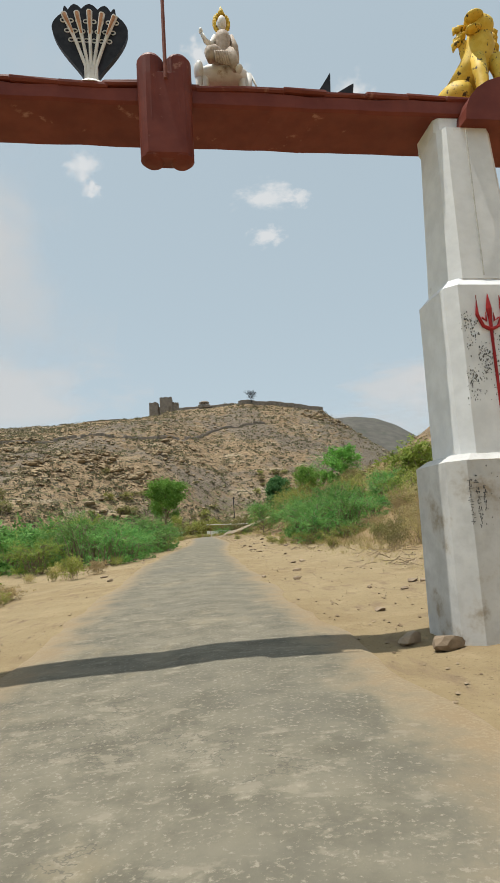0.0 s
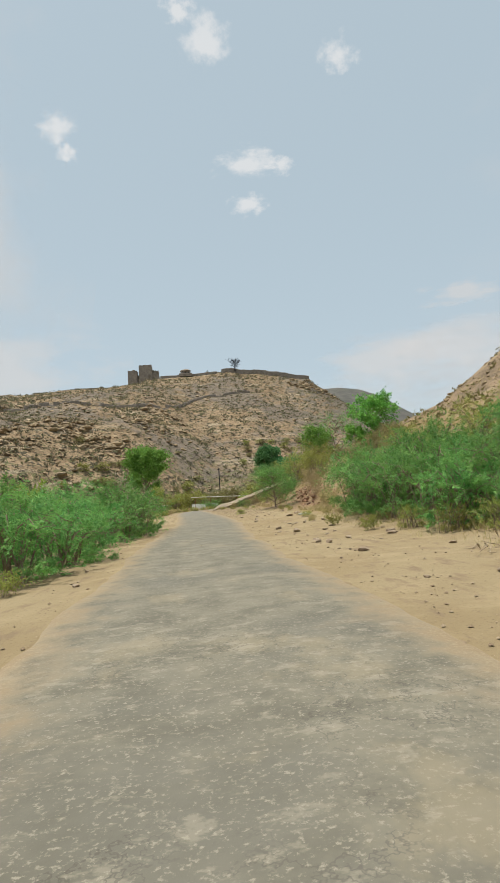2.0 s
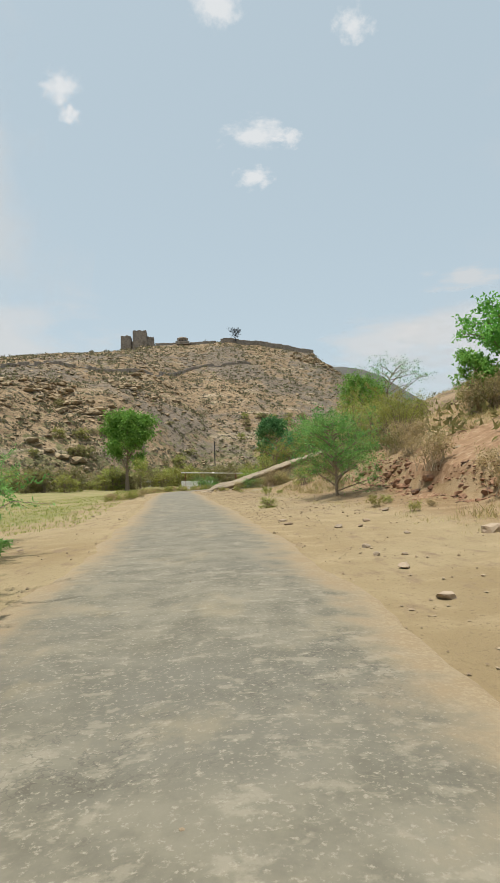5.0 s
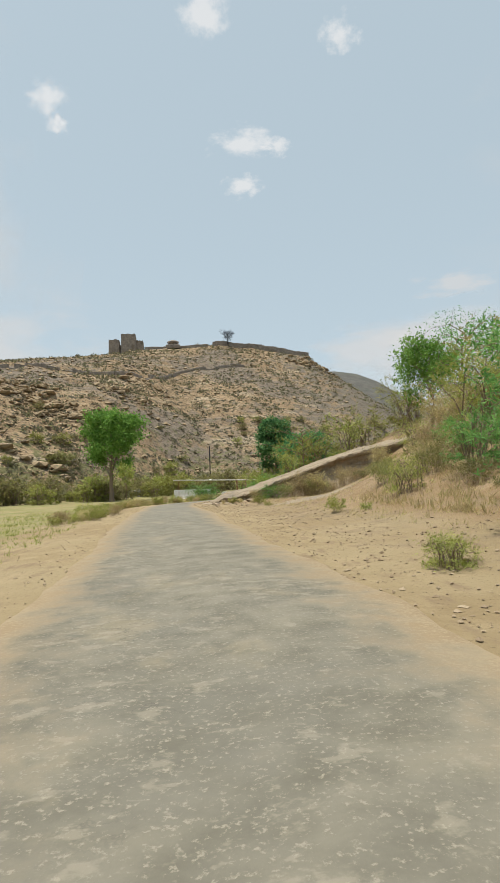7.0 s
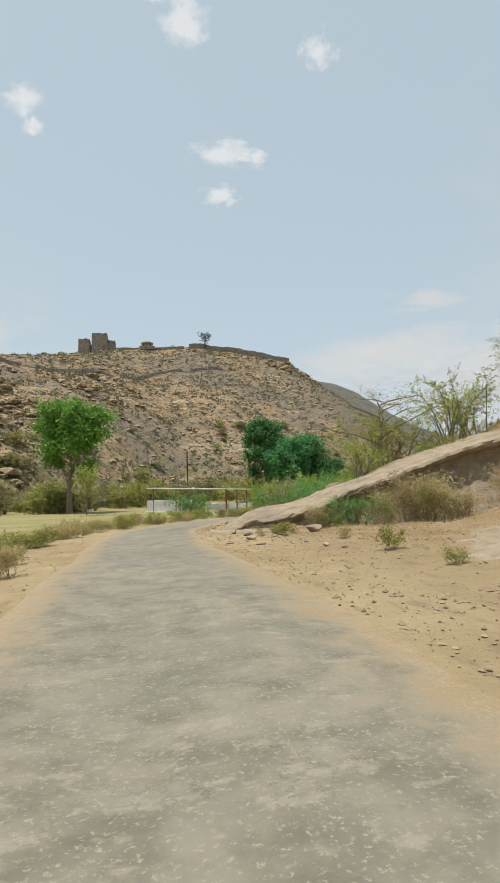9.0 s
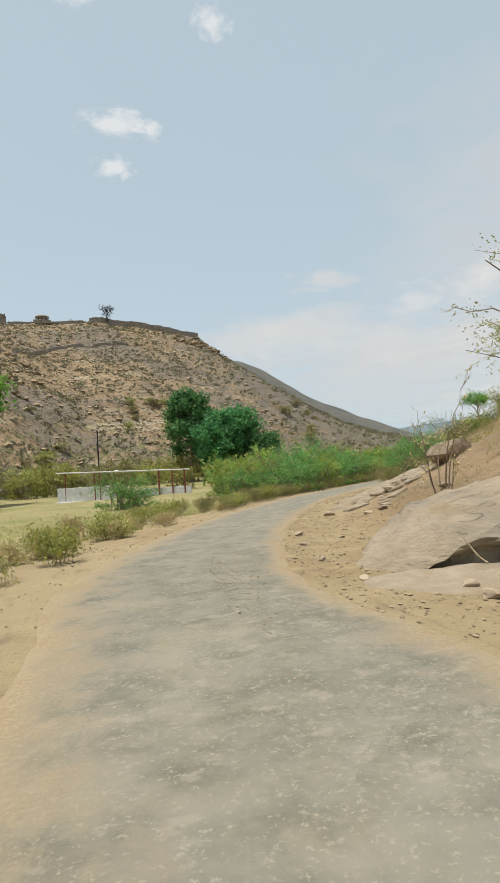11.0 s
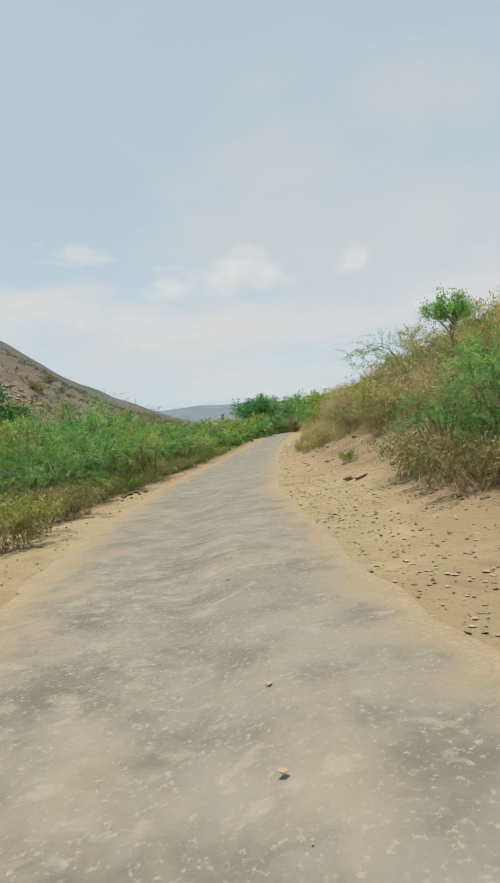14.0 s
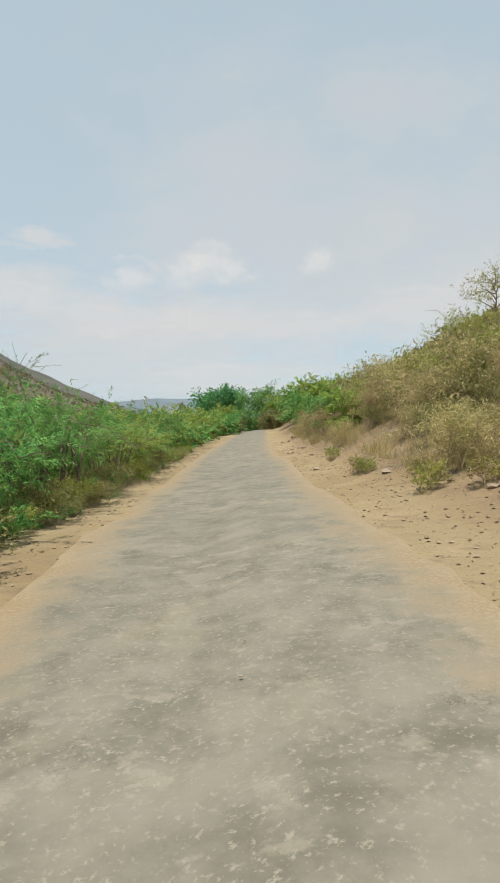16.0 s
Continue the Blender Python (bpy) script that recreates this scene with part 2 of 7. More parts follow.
def road_material():
    m, n, l, b = node_material("worn dusty asphalt")
    where = n.new("ShaderNodeNewGeometry").outputs["Position"]
    edge = n.new("ShaderNodeAttribute")
    edge.attribute_name = "edge"
    uv = n.new("ShaderNodeUVMap").outputs[0]
    big, mid, fine = noise_node(n, l, where, 3.0, 5), noise_node(n, l, where, 0.55, 6, 0.65), noise_node(n, l, where, 0.035, 3, 0.7)
    across = noise_node(n, l, uv, 0.26, 5, 0.62, (0.8, 1.1, 1))
    zone = noise_node(n, l, uv, 2.4, 4, 0.6)
    tar = blend(n, l, steps_node(n, l, mid, 0.35, 0.65), (0.122, 0.109, 0.079), (0.186, 0.164, 0.116))
    tar = blend(n, l, steps_node(n, l, big, 0.45, 0.70), tar, (0.123, 0.112, 0.085))
    tar = blend(n, l, steps_node(n, l, fine, 0.54, 0.70), tar, (0.262, 0.232, 0.174))
    mud = noise_node(n, l, uv, 1.25, 6, 0.66, (1.0, 0.7, 1))
    tar = blend(n, l, calc(n, l, "MULTIPLY", steps_node(n, l, mud, 0.53, 0.66), 0.5), tar, (0.272, 0.222, 0.141))
    scuffs = noise_node(n, l, uv, 0.21, 5, 0.62, (0.8, 1.1, 1))
    scuffs = calc(n, l, "ADD", scuffs, calc(n, l, "MULTIPLY", calc(n, l, "ADD", zone, -0.5), 0.35))
    tar = blend(n, l, calc(n, l, "MULTIPLY", steps_node(n, l, scuffs, 0.555, 0.655), 0.42), tar, (0.320, 0.278, 0.205))
    flecks = noise_node(n, l, uv, 0.10, 3, 0.6, (0.8, 1.3, 1))
    tar = blend(n, l, calc(n, l, "MULTIPLY", steps_node(n, l, flecks, 0.62, 0.72), 0.32), tar, (0.350, 0.305, 0.227))
    cracks = steps_node(n, l, noise_node(n, l, uv, 0.55, 5, 0.7), 0.485, 0.498)
    cracks = calc(n, l, "MULTIPLY", cracks, calc(n, l, "SUBTRACT", 1.0, steps_node(n, l, noise_node(n, l, uv, 0.55, 5, 0.7), 0.502, 0.515)))
    tar = blend(n, l, calc(n, l, "MULTIPLY", calc(n, l, "MULTIPLY", cracks, steps_node(n, l, zone, 0.5, 0.6)), 0.6), tar, (0.075, 0.066, 0.051))
    film = n.new("ShaderNodeAttribute")
    film.attribute_name = "film"
    tar = blend(n, l, calc(n, l, "MULTIPLY", film.outputs["Fac"], steps_node(n, l, calc(n, l, "ADD", mid, calc(n, l, "MULTIPLY", across, 0.7)), 0.45, 1.15)), tar, (0.252, 0.230, 0.191))
    dust = calc(n, l, "ADD", edge.outputs["Fac"], calc(n, l, "MULTIPLY", calc(n, l, "ADD", mid, -0.5), 1.25))
    dust = calc(n, l, "ADD", dust, calc(n, l, "MULTIPLY", calc(n, l, "ADD", big, -0.5), 0.25))
    colour = blend(n, l, steps_node(n, l, dust, 0.36, 1.12), tar, blend(n, l, steps_node(n, l, calc(n, l, "ADD", fine, calc(n, l, "ADD", mid, -0.5)), 0.35, 0.65), (0.312, 0.237, 0.145), (0.252, 0.184, 0.109)))
    l.new(colour, b.inputs["Base Color"])
    b.inputs["Roughness"].default_value = 0.9
    b.inputs["Specular IOR Level"].default_value = 0.2
    relief(n, l, b, calc(n, l, "ADD", fine, calc(n, l, "MULTIPLY", mid, 0.2)), 0.010, 0.4)
    return m


def hill_material():
    m, n, l, b = node_material("rocky scrub hillside")
    where = n.new("ShaderNodeNewGeometry").outputs["Position"]
    big, mid = noise_node(n, l, where, 45.0, 4), noise_node(n, l, where, 7.0, 6, 0.65)
    layer = noise_node(n, l, where, 7.0, 5, 0.6, (0.25, 0.25, 2.2))
    fine, spots = noise_node(n, l, where, 1.3, 4, 0.7), noise_node(n, l, where, 2.6, 3, 0.6)
    rock = blend(n, l, steps_node(n, l, mid, 0.35, 0.65), (0.262, 0.180, 0.106), (0.386, 0.278, 0.168))
    rock = blend(n, l, steps_node(n, l, layer, 0.52, 0.68), rock, (0.42, 0.336, 0.226))
    rock = blend(n, l, steps_node(n, l, fine, 0.50, 0.66), rock, (0.118, 0.094, 0.068))
    grey = calc(n, l, "ADD", big, calc(n, l, "MULTIPLY", calc(n, l, "ADD", mid, -0.5), 0.5))
    rock = blend(n, l, calc(n, l, "MULTIPLY", steps_node(n, l, grey, 0.48, 0.62), 0.8), rock, (0.190, 0.158, 0.128))
    rock = blend(n, l, steps_node(n, l, spots, 0.56, 0.62), rock, (0.088, 0.076, 0.050))
    scrub = noise_node(n, l, where, 3.1, 5, 0.7)
    low = n.new("ShaderNodeSeparateXYZ")
    l.new(where, low.inputs[0])
    foot = n.new("ShaderNodeMapRange")
    foot.inputs["From Min"].default_value, foot.inputs["From Max"].default_value = 4, 26
    foot.inputs["To Min"].default_value, foot.inputs["To Max"].default_value = 0.14, 0.0
    l.new(low.outputs["Z"], foot.inputs["Value"])
    flank = n.new("ShaderNodeMapRange")  # the far flank is closely grown with grey thorn scrub
    flank.inputs["From Min"].default_value, flank.inputs["From Max"].default_value = 40, 150
    flank.inputs["To Max"].default_value = 0.40
    l.new(low.outputs["X"], flank.inputs["Value"])
    rock = blend(n, l, steps_node(n, l, calc(n, l, "ADD", mid, flank.outputs[0]), 0.58, 0.72), rock, (0.185, 0.155, 0.120))
    colour = blend(n, l, steps_node(n, l, calc(n, l, "ADD", scrub, foot.outputs[0]), 0.58, 0.68), rock, (0.172, 0.160, 0.078))
    l.new(colour, b.inputs["Base Color"])
    b.inputs["Roughness"].default_value = 0.95
    b.inputs["Specular IOR Level"].default_value = 0.1
    relief(n, l, b, calc(n, l, "ADD", fine, calc(n, l, "MULTIPLY", mid, 2.5)), 1.5, 0.9)
    return m


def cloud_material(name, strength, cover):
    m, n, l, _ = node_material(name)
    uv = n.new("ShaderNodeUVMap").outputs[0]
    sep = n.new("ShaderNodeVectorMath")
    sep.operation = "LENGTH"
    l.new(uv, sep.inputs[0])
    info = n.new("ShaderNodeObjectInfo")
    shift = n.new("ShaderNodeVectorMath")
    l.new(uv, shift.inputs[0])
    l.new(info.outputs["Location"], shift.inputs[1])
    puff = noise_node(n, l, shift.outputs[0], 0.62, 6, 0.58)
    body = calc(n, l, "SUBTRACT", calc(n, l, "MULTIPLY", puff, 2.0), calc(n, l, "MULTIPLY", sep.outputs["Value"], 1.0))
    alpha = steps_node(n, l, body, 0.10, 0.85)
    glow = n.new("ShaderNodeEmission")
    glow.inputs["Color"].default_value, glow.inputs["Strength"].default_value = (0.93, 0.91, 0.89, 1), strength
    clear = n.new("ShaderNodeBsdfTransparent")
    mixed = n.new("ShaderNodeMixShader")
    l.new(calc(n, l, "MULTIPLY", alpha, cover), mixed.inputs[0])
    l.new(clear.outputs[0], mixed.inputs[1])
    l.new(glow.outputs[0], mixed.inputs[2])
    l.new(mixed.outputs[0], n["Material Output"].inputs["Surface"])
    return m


SAND, ROAD, HILLSIDE = ground_material(), road_material(), hill_material()
FAR_SCRUB = surface("distant scrub hill", (0.08, 0.076, 0.066), (0.115, 0.105, 0.088), 14, depth=2.0, stain=(0.062, 0.070, 0.052), stain_size=30)
# pale blue base colour stands in for the haze of distance
FAR_HAZE_TINT = surface("distant hill in painted haze blue", (0.125, 0.155, 0.175), (0.15, 0.18, 0.195), 60, depth=0)
STONE = surface("pale sandstone", (0.22, 0.16, 0.105), (0.36, 0.28, 0.20), 0.5, depth=0.03, stain=(0.28, 0.19, 0.12), stain_size=1.3, stain_amount=(0.55, 0.8), vary=0.35)
def rock_material():
    m, n, l, b = node_material("weathered layered rock")
    where = n.new("ShaderNodeNewGeometry").outputs["Position"]
    big, mid, fine = noise_node(n, l, where, 1.6, 5), noise_node(n, l, where, 0.35, 6, 0.65), noise_node(n, l, where, 0.03, 4, 0.7)
    beds = noise_node(n, l, where, 0.5, 6, 0.62, (0.22, 0.5, 2.6))
    colour = blend(n, l, steps_node(n, l, mid, 0.3, 0.7), (0.258, 0.200, 0.135), (0.330, 0.264, 0.186))
    colour = blend(n, l, steps_node(n, l, big, 0.5, 0.7), colour, (0.235, 0.193, 0.144))
    colour = blend(n, l, steps_node(n, l, beds, 0.50, 0.72), colour, (0.250, 0.184, 0.115))
    crack = steps_node(n, l, noise_node(n, l, where, 0.42, 3, 0.55, (0.35, 0.8, 1.8)), 0.485, 0.50)
    crack = calc(n, l, "MULTIPLY", crack, calc(n, l, "SUBTRACT", 1.0, steps_node(n, l, noise_node(n, l, where, 0.42, 3, 0.55, (0.35, 0.8, 1.8)), 0.50, 0.515)))
    crack = calc(n, l, "MULTIPLY", crack, steps_node(n, l, big, 0.50, 0.62))
    colour = blend(n, l, calc(n, l, "MULTIPLY", crack, 0.35), colour, (0.15, 0.11, 0.07))
    colour = blend(n, l, steps_node(n, l, fine, 0.62, 0.8), colour, (0.19, 0.145, 0.095))
    l.new(colour, b.inputs["Base Color"])
    b.inputs["Roughness"].default_value = 0.92
    b.inputs["Specular IOR Level"].default_value = 0.2
    lumps = calc(n, l, "ADD", calc(n, l, "MULTIPLY", beds, 0.8), calc(n, l, "ADD", mid, calc(n, l, "MULTIPLY", fine, 0.12)))
    relief(n, l, b, calc(n, l, "SUBTRACT", lumps, calc(n, l, "MULTIPLY", crack, 0.2)), 0.10, 0.9)
    return m


SLAB = rock_material()
FORT = surface("old fort masonry", (0.19, 0.160, 0.130), (0.29, 0.245, 0.20), 1.2, depth=0.15, stain=(0.13, 0.105, 0.08), stain_size=4)
WHITEWASH = surface("weathered whitewash", (0.70, 0.70, 0.695), (0.80, 0.80, 0.795), 0.25, rough=0.8, depth=0.004, stain=(0.50, 0.46, 0.40), stain_size=0.5, stain_amount=(0.62, 0.8))
PLASTER = surface("dirty grey-white plaster", (0.50, 0.485, 0.46), (0.66, 0.645, 0.615), 0.3, rough=0.9, depth=0.008, stain=(0.33, 0.27, 0.20), stain_size=0.6, stain_amount=(0.52, 0.72))
RED_OXIDE = surface("faded red oxide paint", (0.135, 0.026, 0.015), (0.19, 0.042, 0.025), 0.4, rough=0.55, depth=0.006, stain=(0.33, 0.15, 0.10), stain_size=0.3, stain_amount=(0.62, 0.72))
RED = surface("red paint", (0.27, 0.014, 0.014), (0.36, 0.022, 0.022), 0.2, rough=0.5, depth=0)
BLACK = surface("black paint", (0.012, 0.013, 0.018), (0.03, 0.03, 0.036), 0.1, rough=0.5, depth=0)
INK = surface("faded black lettering", (0.07, 0.07, 0.075), (0.16, 0.155, 0.15), 0.05, depth=0)
BLUE_INK = surface("faded blue scrawl", (0.30, 0.42, 0.52), (0.42, 0.52, 0.60), 0.05, depth=0)
MARBLE = surface("chalky white statue", (0.66, 0.63, 0.58), (0.78, 0.76, 0.72), 0.1, rough=0.6, depth=0.003, stain=(0.40, 0.30, 0.22), stain_size=0.12, stain_amount=(0.58, 0.75))
YELLOW = surface("yellow painted cement", (0.62, 0.38, 0.035), (0.72, 0.50, 0.08), 0.12, rough=0.6, depth=0.004, stain=(0.075, 0.05, 0.02), stain_size=0.07, stain_amount=(0.58, 0.63))
ROBE = surface("faded fawn robe paint", (0.34, 0.26, 0.20), (0.52, 0.43, 0.35), 0.05, rough=0.7, depth=0.006)
ORANGE = surface("faded orange paint", (0.45, 0.20, 0.09), (0.60, 0.36, 0.22), 0.06, rough=0.6, depth=0.0)
RUST = surface("rusty painted steel", (0.16, 0.05, 0.035), (0.26, 0.09, 0.06), 0.08, rough=0.7, depth=0.002)
PALE_PIPE = surface("pale weathered pipe", (0.42, 0.40, 0.36), (0.58, 0.56, 0.52), 0.1, rough=0.6, depth=0.002)
BARK = surface("rough bark", (0.16, 0.115, 0.08), (0.27, 0.205, 0.15), 0.06, depth=0.02)
TWIG = surface("dry twigs", (0.28, 0.21, 0.135), (0.42, 0.335, 0.225), 0.05, depth=0.004)
LEAF_GREEN = leaf_material("feathery green leaves", (0.062, 0.184, 0.046), (0.262, 0.462, 0.122))
LEAF_LIME = leaf_material("yellow-green leaves", (0.180, 0.210, 0.045), (0.390, 0.385, 0.100), (0.40, 0.32, 0.13), 0.2)
LEAF_TREE = leaf_material("bright tree leaves", (0.088, 0.230, 0.040), (0.262, 0.475, 0.096))
LEAF_DARK = leaf_material("dark glossy leaves", (0.042, 0.150, 0.060), (0.172, 0.365, 0.124))
LEAF_MIX = leaf_material("mixed green and yellowing leaves", (0.125, 0.195, 0.036), (0.390, 0.465, 0.100), (0.40, 0.34, 0.13), 0.18)
LEAF_DRY = leaf_material("dry straw leaves", (0.34, 0.27, 0.125), (0.56, 0.46, 0.23), (0.26, 0.28, 0.09), 0.2)
LEAF_SCRUB = leaf_material("dusty scrub leaves", (0.140, 0.150, 0.052), (0.33, 0.30, 0.115), (0.36, 0.29, 0.14), 0.25)
LEAF_HILL = leaf_material("parched hill scrub", (0.105, 0.090, 0.062), (0.215, 0.182, 0.112), (0.18, 0.205, 0.072), 0.3)
CLOTH = surface("dirty white cloth", (0.40, 0.37, 0.33), (0.58, 0.55, 0.50), 0.15, depth=0.01)

# ---- mesh tools ----
def part(name, data, material, parent=None, label=""):
    """Links a bmesh or a mesh as one mesh object, under a thing or a part."""
    if isinstance(data, bmesh.types.BMesh):
        me = bpy.data.meshes.new(name)
        data.to_mesh(me)
        data.free()
    else:
        me = data
    if material and not me.materials:
        me.materials.append(material)
    ob = new(name, me)
    ob.parent = parent
    return tagged(ob, label)


def thing(name, place, label, category, group="", kind="", turn=0.0):
    ob = new(name)
    ob.empty_display_size = 0.3
    ob.matrix_world = pose(*place, 0, 0, turn)
    return tagged(ob, label, category, group, kind)


def mesh_of(name, verts, faces, smooth=False):
    me = bpy.data.meshes.new(name)
    me.from_pydata(np.asarray(verts).tolist(), [], np.asarray(faces).tolist() if isinstance(faces, np.ndarray) else faces)
    if smooth:
        me.polygons.foreach_set("use_smooth", [True] * len(me.polygons))
    me.update()
    return me


def sheet(name, xs, ys, height, smooth=True):
    gx, gy = np.meshgrid(xs, ys)
    gz = height(gx, gy)
    nx, ny = len(xs), len(ys)
    k = (np.arange(ny - 1)[:, None] * nx + np.arange(nx - 1)[None]).ravel()
    return mesh_of(name, np.stack([gx, gy, gz], -1).reshape(-1, 3), np.stack([k, k + 1, k + nx + 1, k + nx], -1), smooth)


def attribute(me, name, values):
    me.attributes.new(name, "FLOAT", "POINT").data.foreach_set("value", np.asarray(values, np.float32).ravel())


def box(bm, size, at=(0, 0, 0), bevel=0.0, turn=(0, 0, 0), taper=1.0):
    made = bmesh.ops.create_cube(bm, size=1.0)["verts"]
    for v in made:
        if v.co.z > 0:
            v.co.x, v.co.y = v.co.x * taper, v.co.y * taper
    bmesh.ops.scale(bm, vec=size, verts=made)
    if bevel:
        edges = list({e for v in made for e in v.link_edges})
        made = list({v for f in bmesh.ops.bevel(bm, geom=edges, offset=bevel, segments=1, affect="EDGES", profile=0.5)["faces"] for v in f.verts} | {v for v in made if v.is_valid})
    bmesh.ops.transform(bm, matrix=pose(*at, *turn), verts=made)
    return made


def tube(bm, points, radii, sides=6, cap=True):
    """A tube through points, with a radius at each."""
    points = [Vector(p) for p in points]
    rings = []
    for i, p in enumerate(points):
        way = (points[min(i + 1, len(points) - 1)] - points[max(i - 1, 0)]).normalized()
        a = way.orthogonal().normalized()
        b = way.cross(a)
        rings.append([bm.verts.new(p + radii[i] * (a * math.cos(2 * math.pi * k / sides) + b * math.sin(2 * math.pi * k / sides))) for k in range(sides)])
    for r0, r1 in zip(rings[:-1], rings[1:]):
        best = min(range(sides), key=lambda j: (r0[0].co - r1[j].co).length)
        r1[:] = r1[best:] + r1[:best]
        for k in range(sides):
            bm.faces.new((r0[k], r0[(k + 1) % sides], r1[(k + 1) % sides], r1[k]))
    if cap:
        bm.faces.new(rings[0][::-1])
        bm.faces.new(rings[-1])


def blob(bm, at, radii, rough=0.0, seed=0, detail=2, turn=(0, 0, 0)):
    made = bmesh.ops.create_icosphere(bm, subdivisions=detail, radius=1.0)["verts"]
    for v in made:
        k = 1 + rough * noise.noise(v.co * 1.7 + Vector((seed * 3.1, seed, -seed)))
        v.co = Vector((v.co.x * radii[0], v.co.y * radii[1], v.co.z * radii[2])) * k
    bmesh.ops.transform(bm, matrix=pose(*at, *turn), verts=made)
    return made


def leaf_quads(rng, at, way, length, width, lift=0.5, up=None):
    """Leaves as narrow pointed blades at places, along ways."""
    n = len(at)
    way = way / (np.linalg.norm(way, axis=1, keepdims=True) + 1e-9)
    up = rng.normal(size=(n, 3)) * 0.7 + (0, 0, lift) if up is None else up + rng.normal(size=(n, 3)) * 0.18
    side = np.cross(way, up)
    side /= np.linalg.norm(side, axis=1, keepdims=True) + 1e-9
    ln = length * rng.uniform(0.6, 1.25, (n, 1))
    wd = width * rng.uniform(0.7, 1.2, (n, 1))
    v = np.stack([at + side * wd, at + way * ln, at - side * wd + way * ln * 0.15], 1).reshape(-1, 3)
    return v, np.arange(3 * n).reshape(n, 3)


def limbs(rng, count, start, reach, height, droop, wobble=0.12, steps=7, spread=1.0):
    """Arching limbs out of one stool: lists of points."""
    out = []
    for k in range(count):
        turn = 2 * math.pi * (k + rng.uniform(-0.4, 0.4)) / count
        r, h = reach * spread * rng.uniform(0.45, 1.0), height * rng.uniform(0.6, 1.0)
        pts = []
        for i in range(steps):
            f = i / (steps - 1)
            out_f = f ** 0.9
            up_f = math.sin(min(1.0, f * (1 + droop * 0.5)) * math.pi / 2 * (1 + droop * 0.35)) if droop else f
            pts.append(np.array([math.cos(turn) * r * out_f, math.sin(turn) * r * out_f, h * up_f]) + start + rng.normal(size=3) * wobble * f * 0.5)
        out.append(np.array(pts))
    return out


def twigs_on(rng, limb_list, each, length, low=0.3, rise_by=0.3):
    out = []
    for p in limb_list:
        for _ in range(each):
            f = rng.uniform(low, 1.0) * (len(p) - 1)
            i = min(int(f), len(p) - 2)
            a = p[i] + (p[i + 1] - p[i]) * (f - i)
            way = (p[i + 1] - p[i]) / (np.linalg.norm(p[i + 1] - p[i]) + 1e-9) * 0.6 + rng.normal(size=3) * 0.6 + (0, 0, rise_by)
            way /= np.linalg.norm(way)
            ln = length * rng.uniform(0.5, 1.2)
            mid = a + way * ln * 0.5 + rng.normal(size=3) * 0.06 * ln
            end = a + way * ln + np.array([0, 0, -0.12 * ln])
            out.append(np.array([a, mid, end]))
    return out


def leaves_on(rng, twig_list, each, length, width, scatter, feather=0.0):
    """Leaves along twigs; with feather they stand in two rows, in one plane for each twig."""
    a = np.array([t[0] for t in twig_list])
    m = np.array([t[1] for t in twig_list])
    e = np.array([t[2] for t in twig_list])
    f = rng.uniform(0.1, 1.0, (len(a), each, 1))
    at = np.where(f < 0.5, a[:, None] + (m - a)[:, None] * f * 2, m[:, None] + (e - m)[:, None] * (f - 0.5) * 2)
    at = at + rng.normal(size=at.shape) * scatter * (1 - 0.6 * feather)
    stalk = np.repeat((e - a)[:, None], each, 1) / (np.linalg.norm(e - a, axis=1)[:, None, None] + 1e-9)
    way = stalk * 0.5 + rng.normal(size=at.shape) * 0.6 + (0, 0, -0.1)
    if not feather:
        return leaf_quads(rng, at.reshape(-1, 3), way.reshape(-1, 3), length, width)
    face = np.repeat((rng.normal(size=(len(a), 1, 3)) * 0.55 + (0, 0, 1.0)), each, 1)
    side = np.cross(stalk, face)
    side /= np.linalg.norm(side, axis=2, keepdims=True) + 1e-9
    way2 = side * np.where(rng.random((len(a), each, 1)) < 0.5, 1, -1) * 0.8 + stalk * 0.55 + rng.normal(size=at.shape) * 0.2 + (0, 0, -0.12)
    way = way * (1 - feather) + way2 * feather
    return leaf_quads(rng, at.reshape(-1, 3), way.reshape(-1, 3), length, width, up=face.reshape(-1, 3))


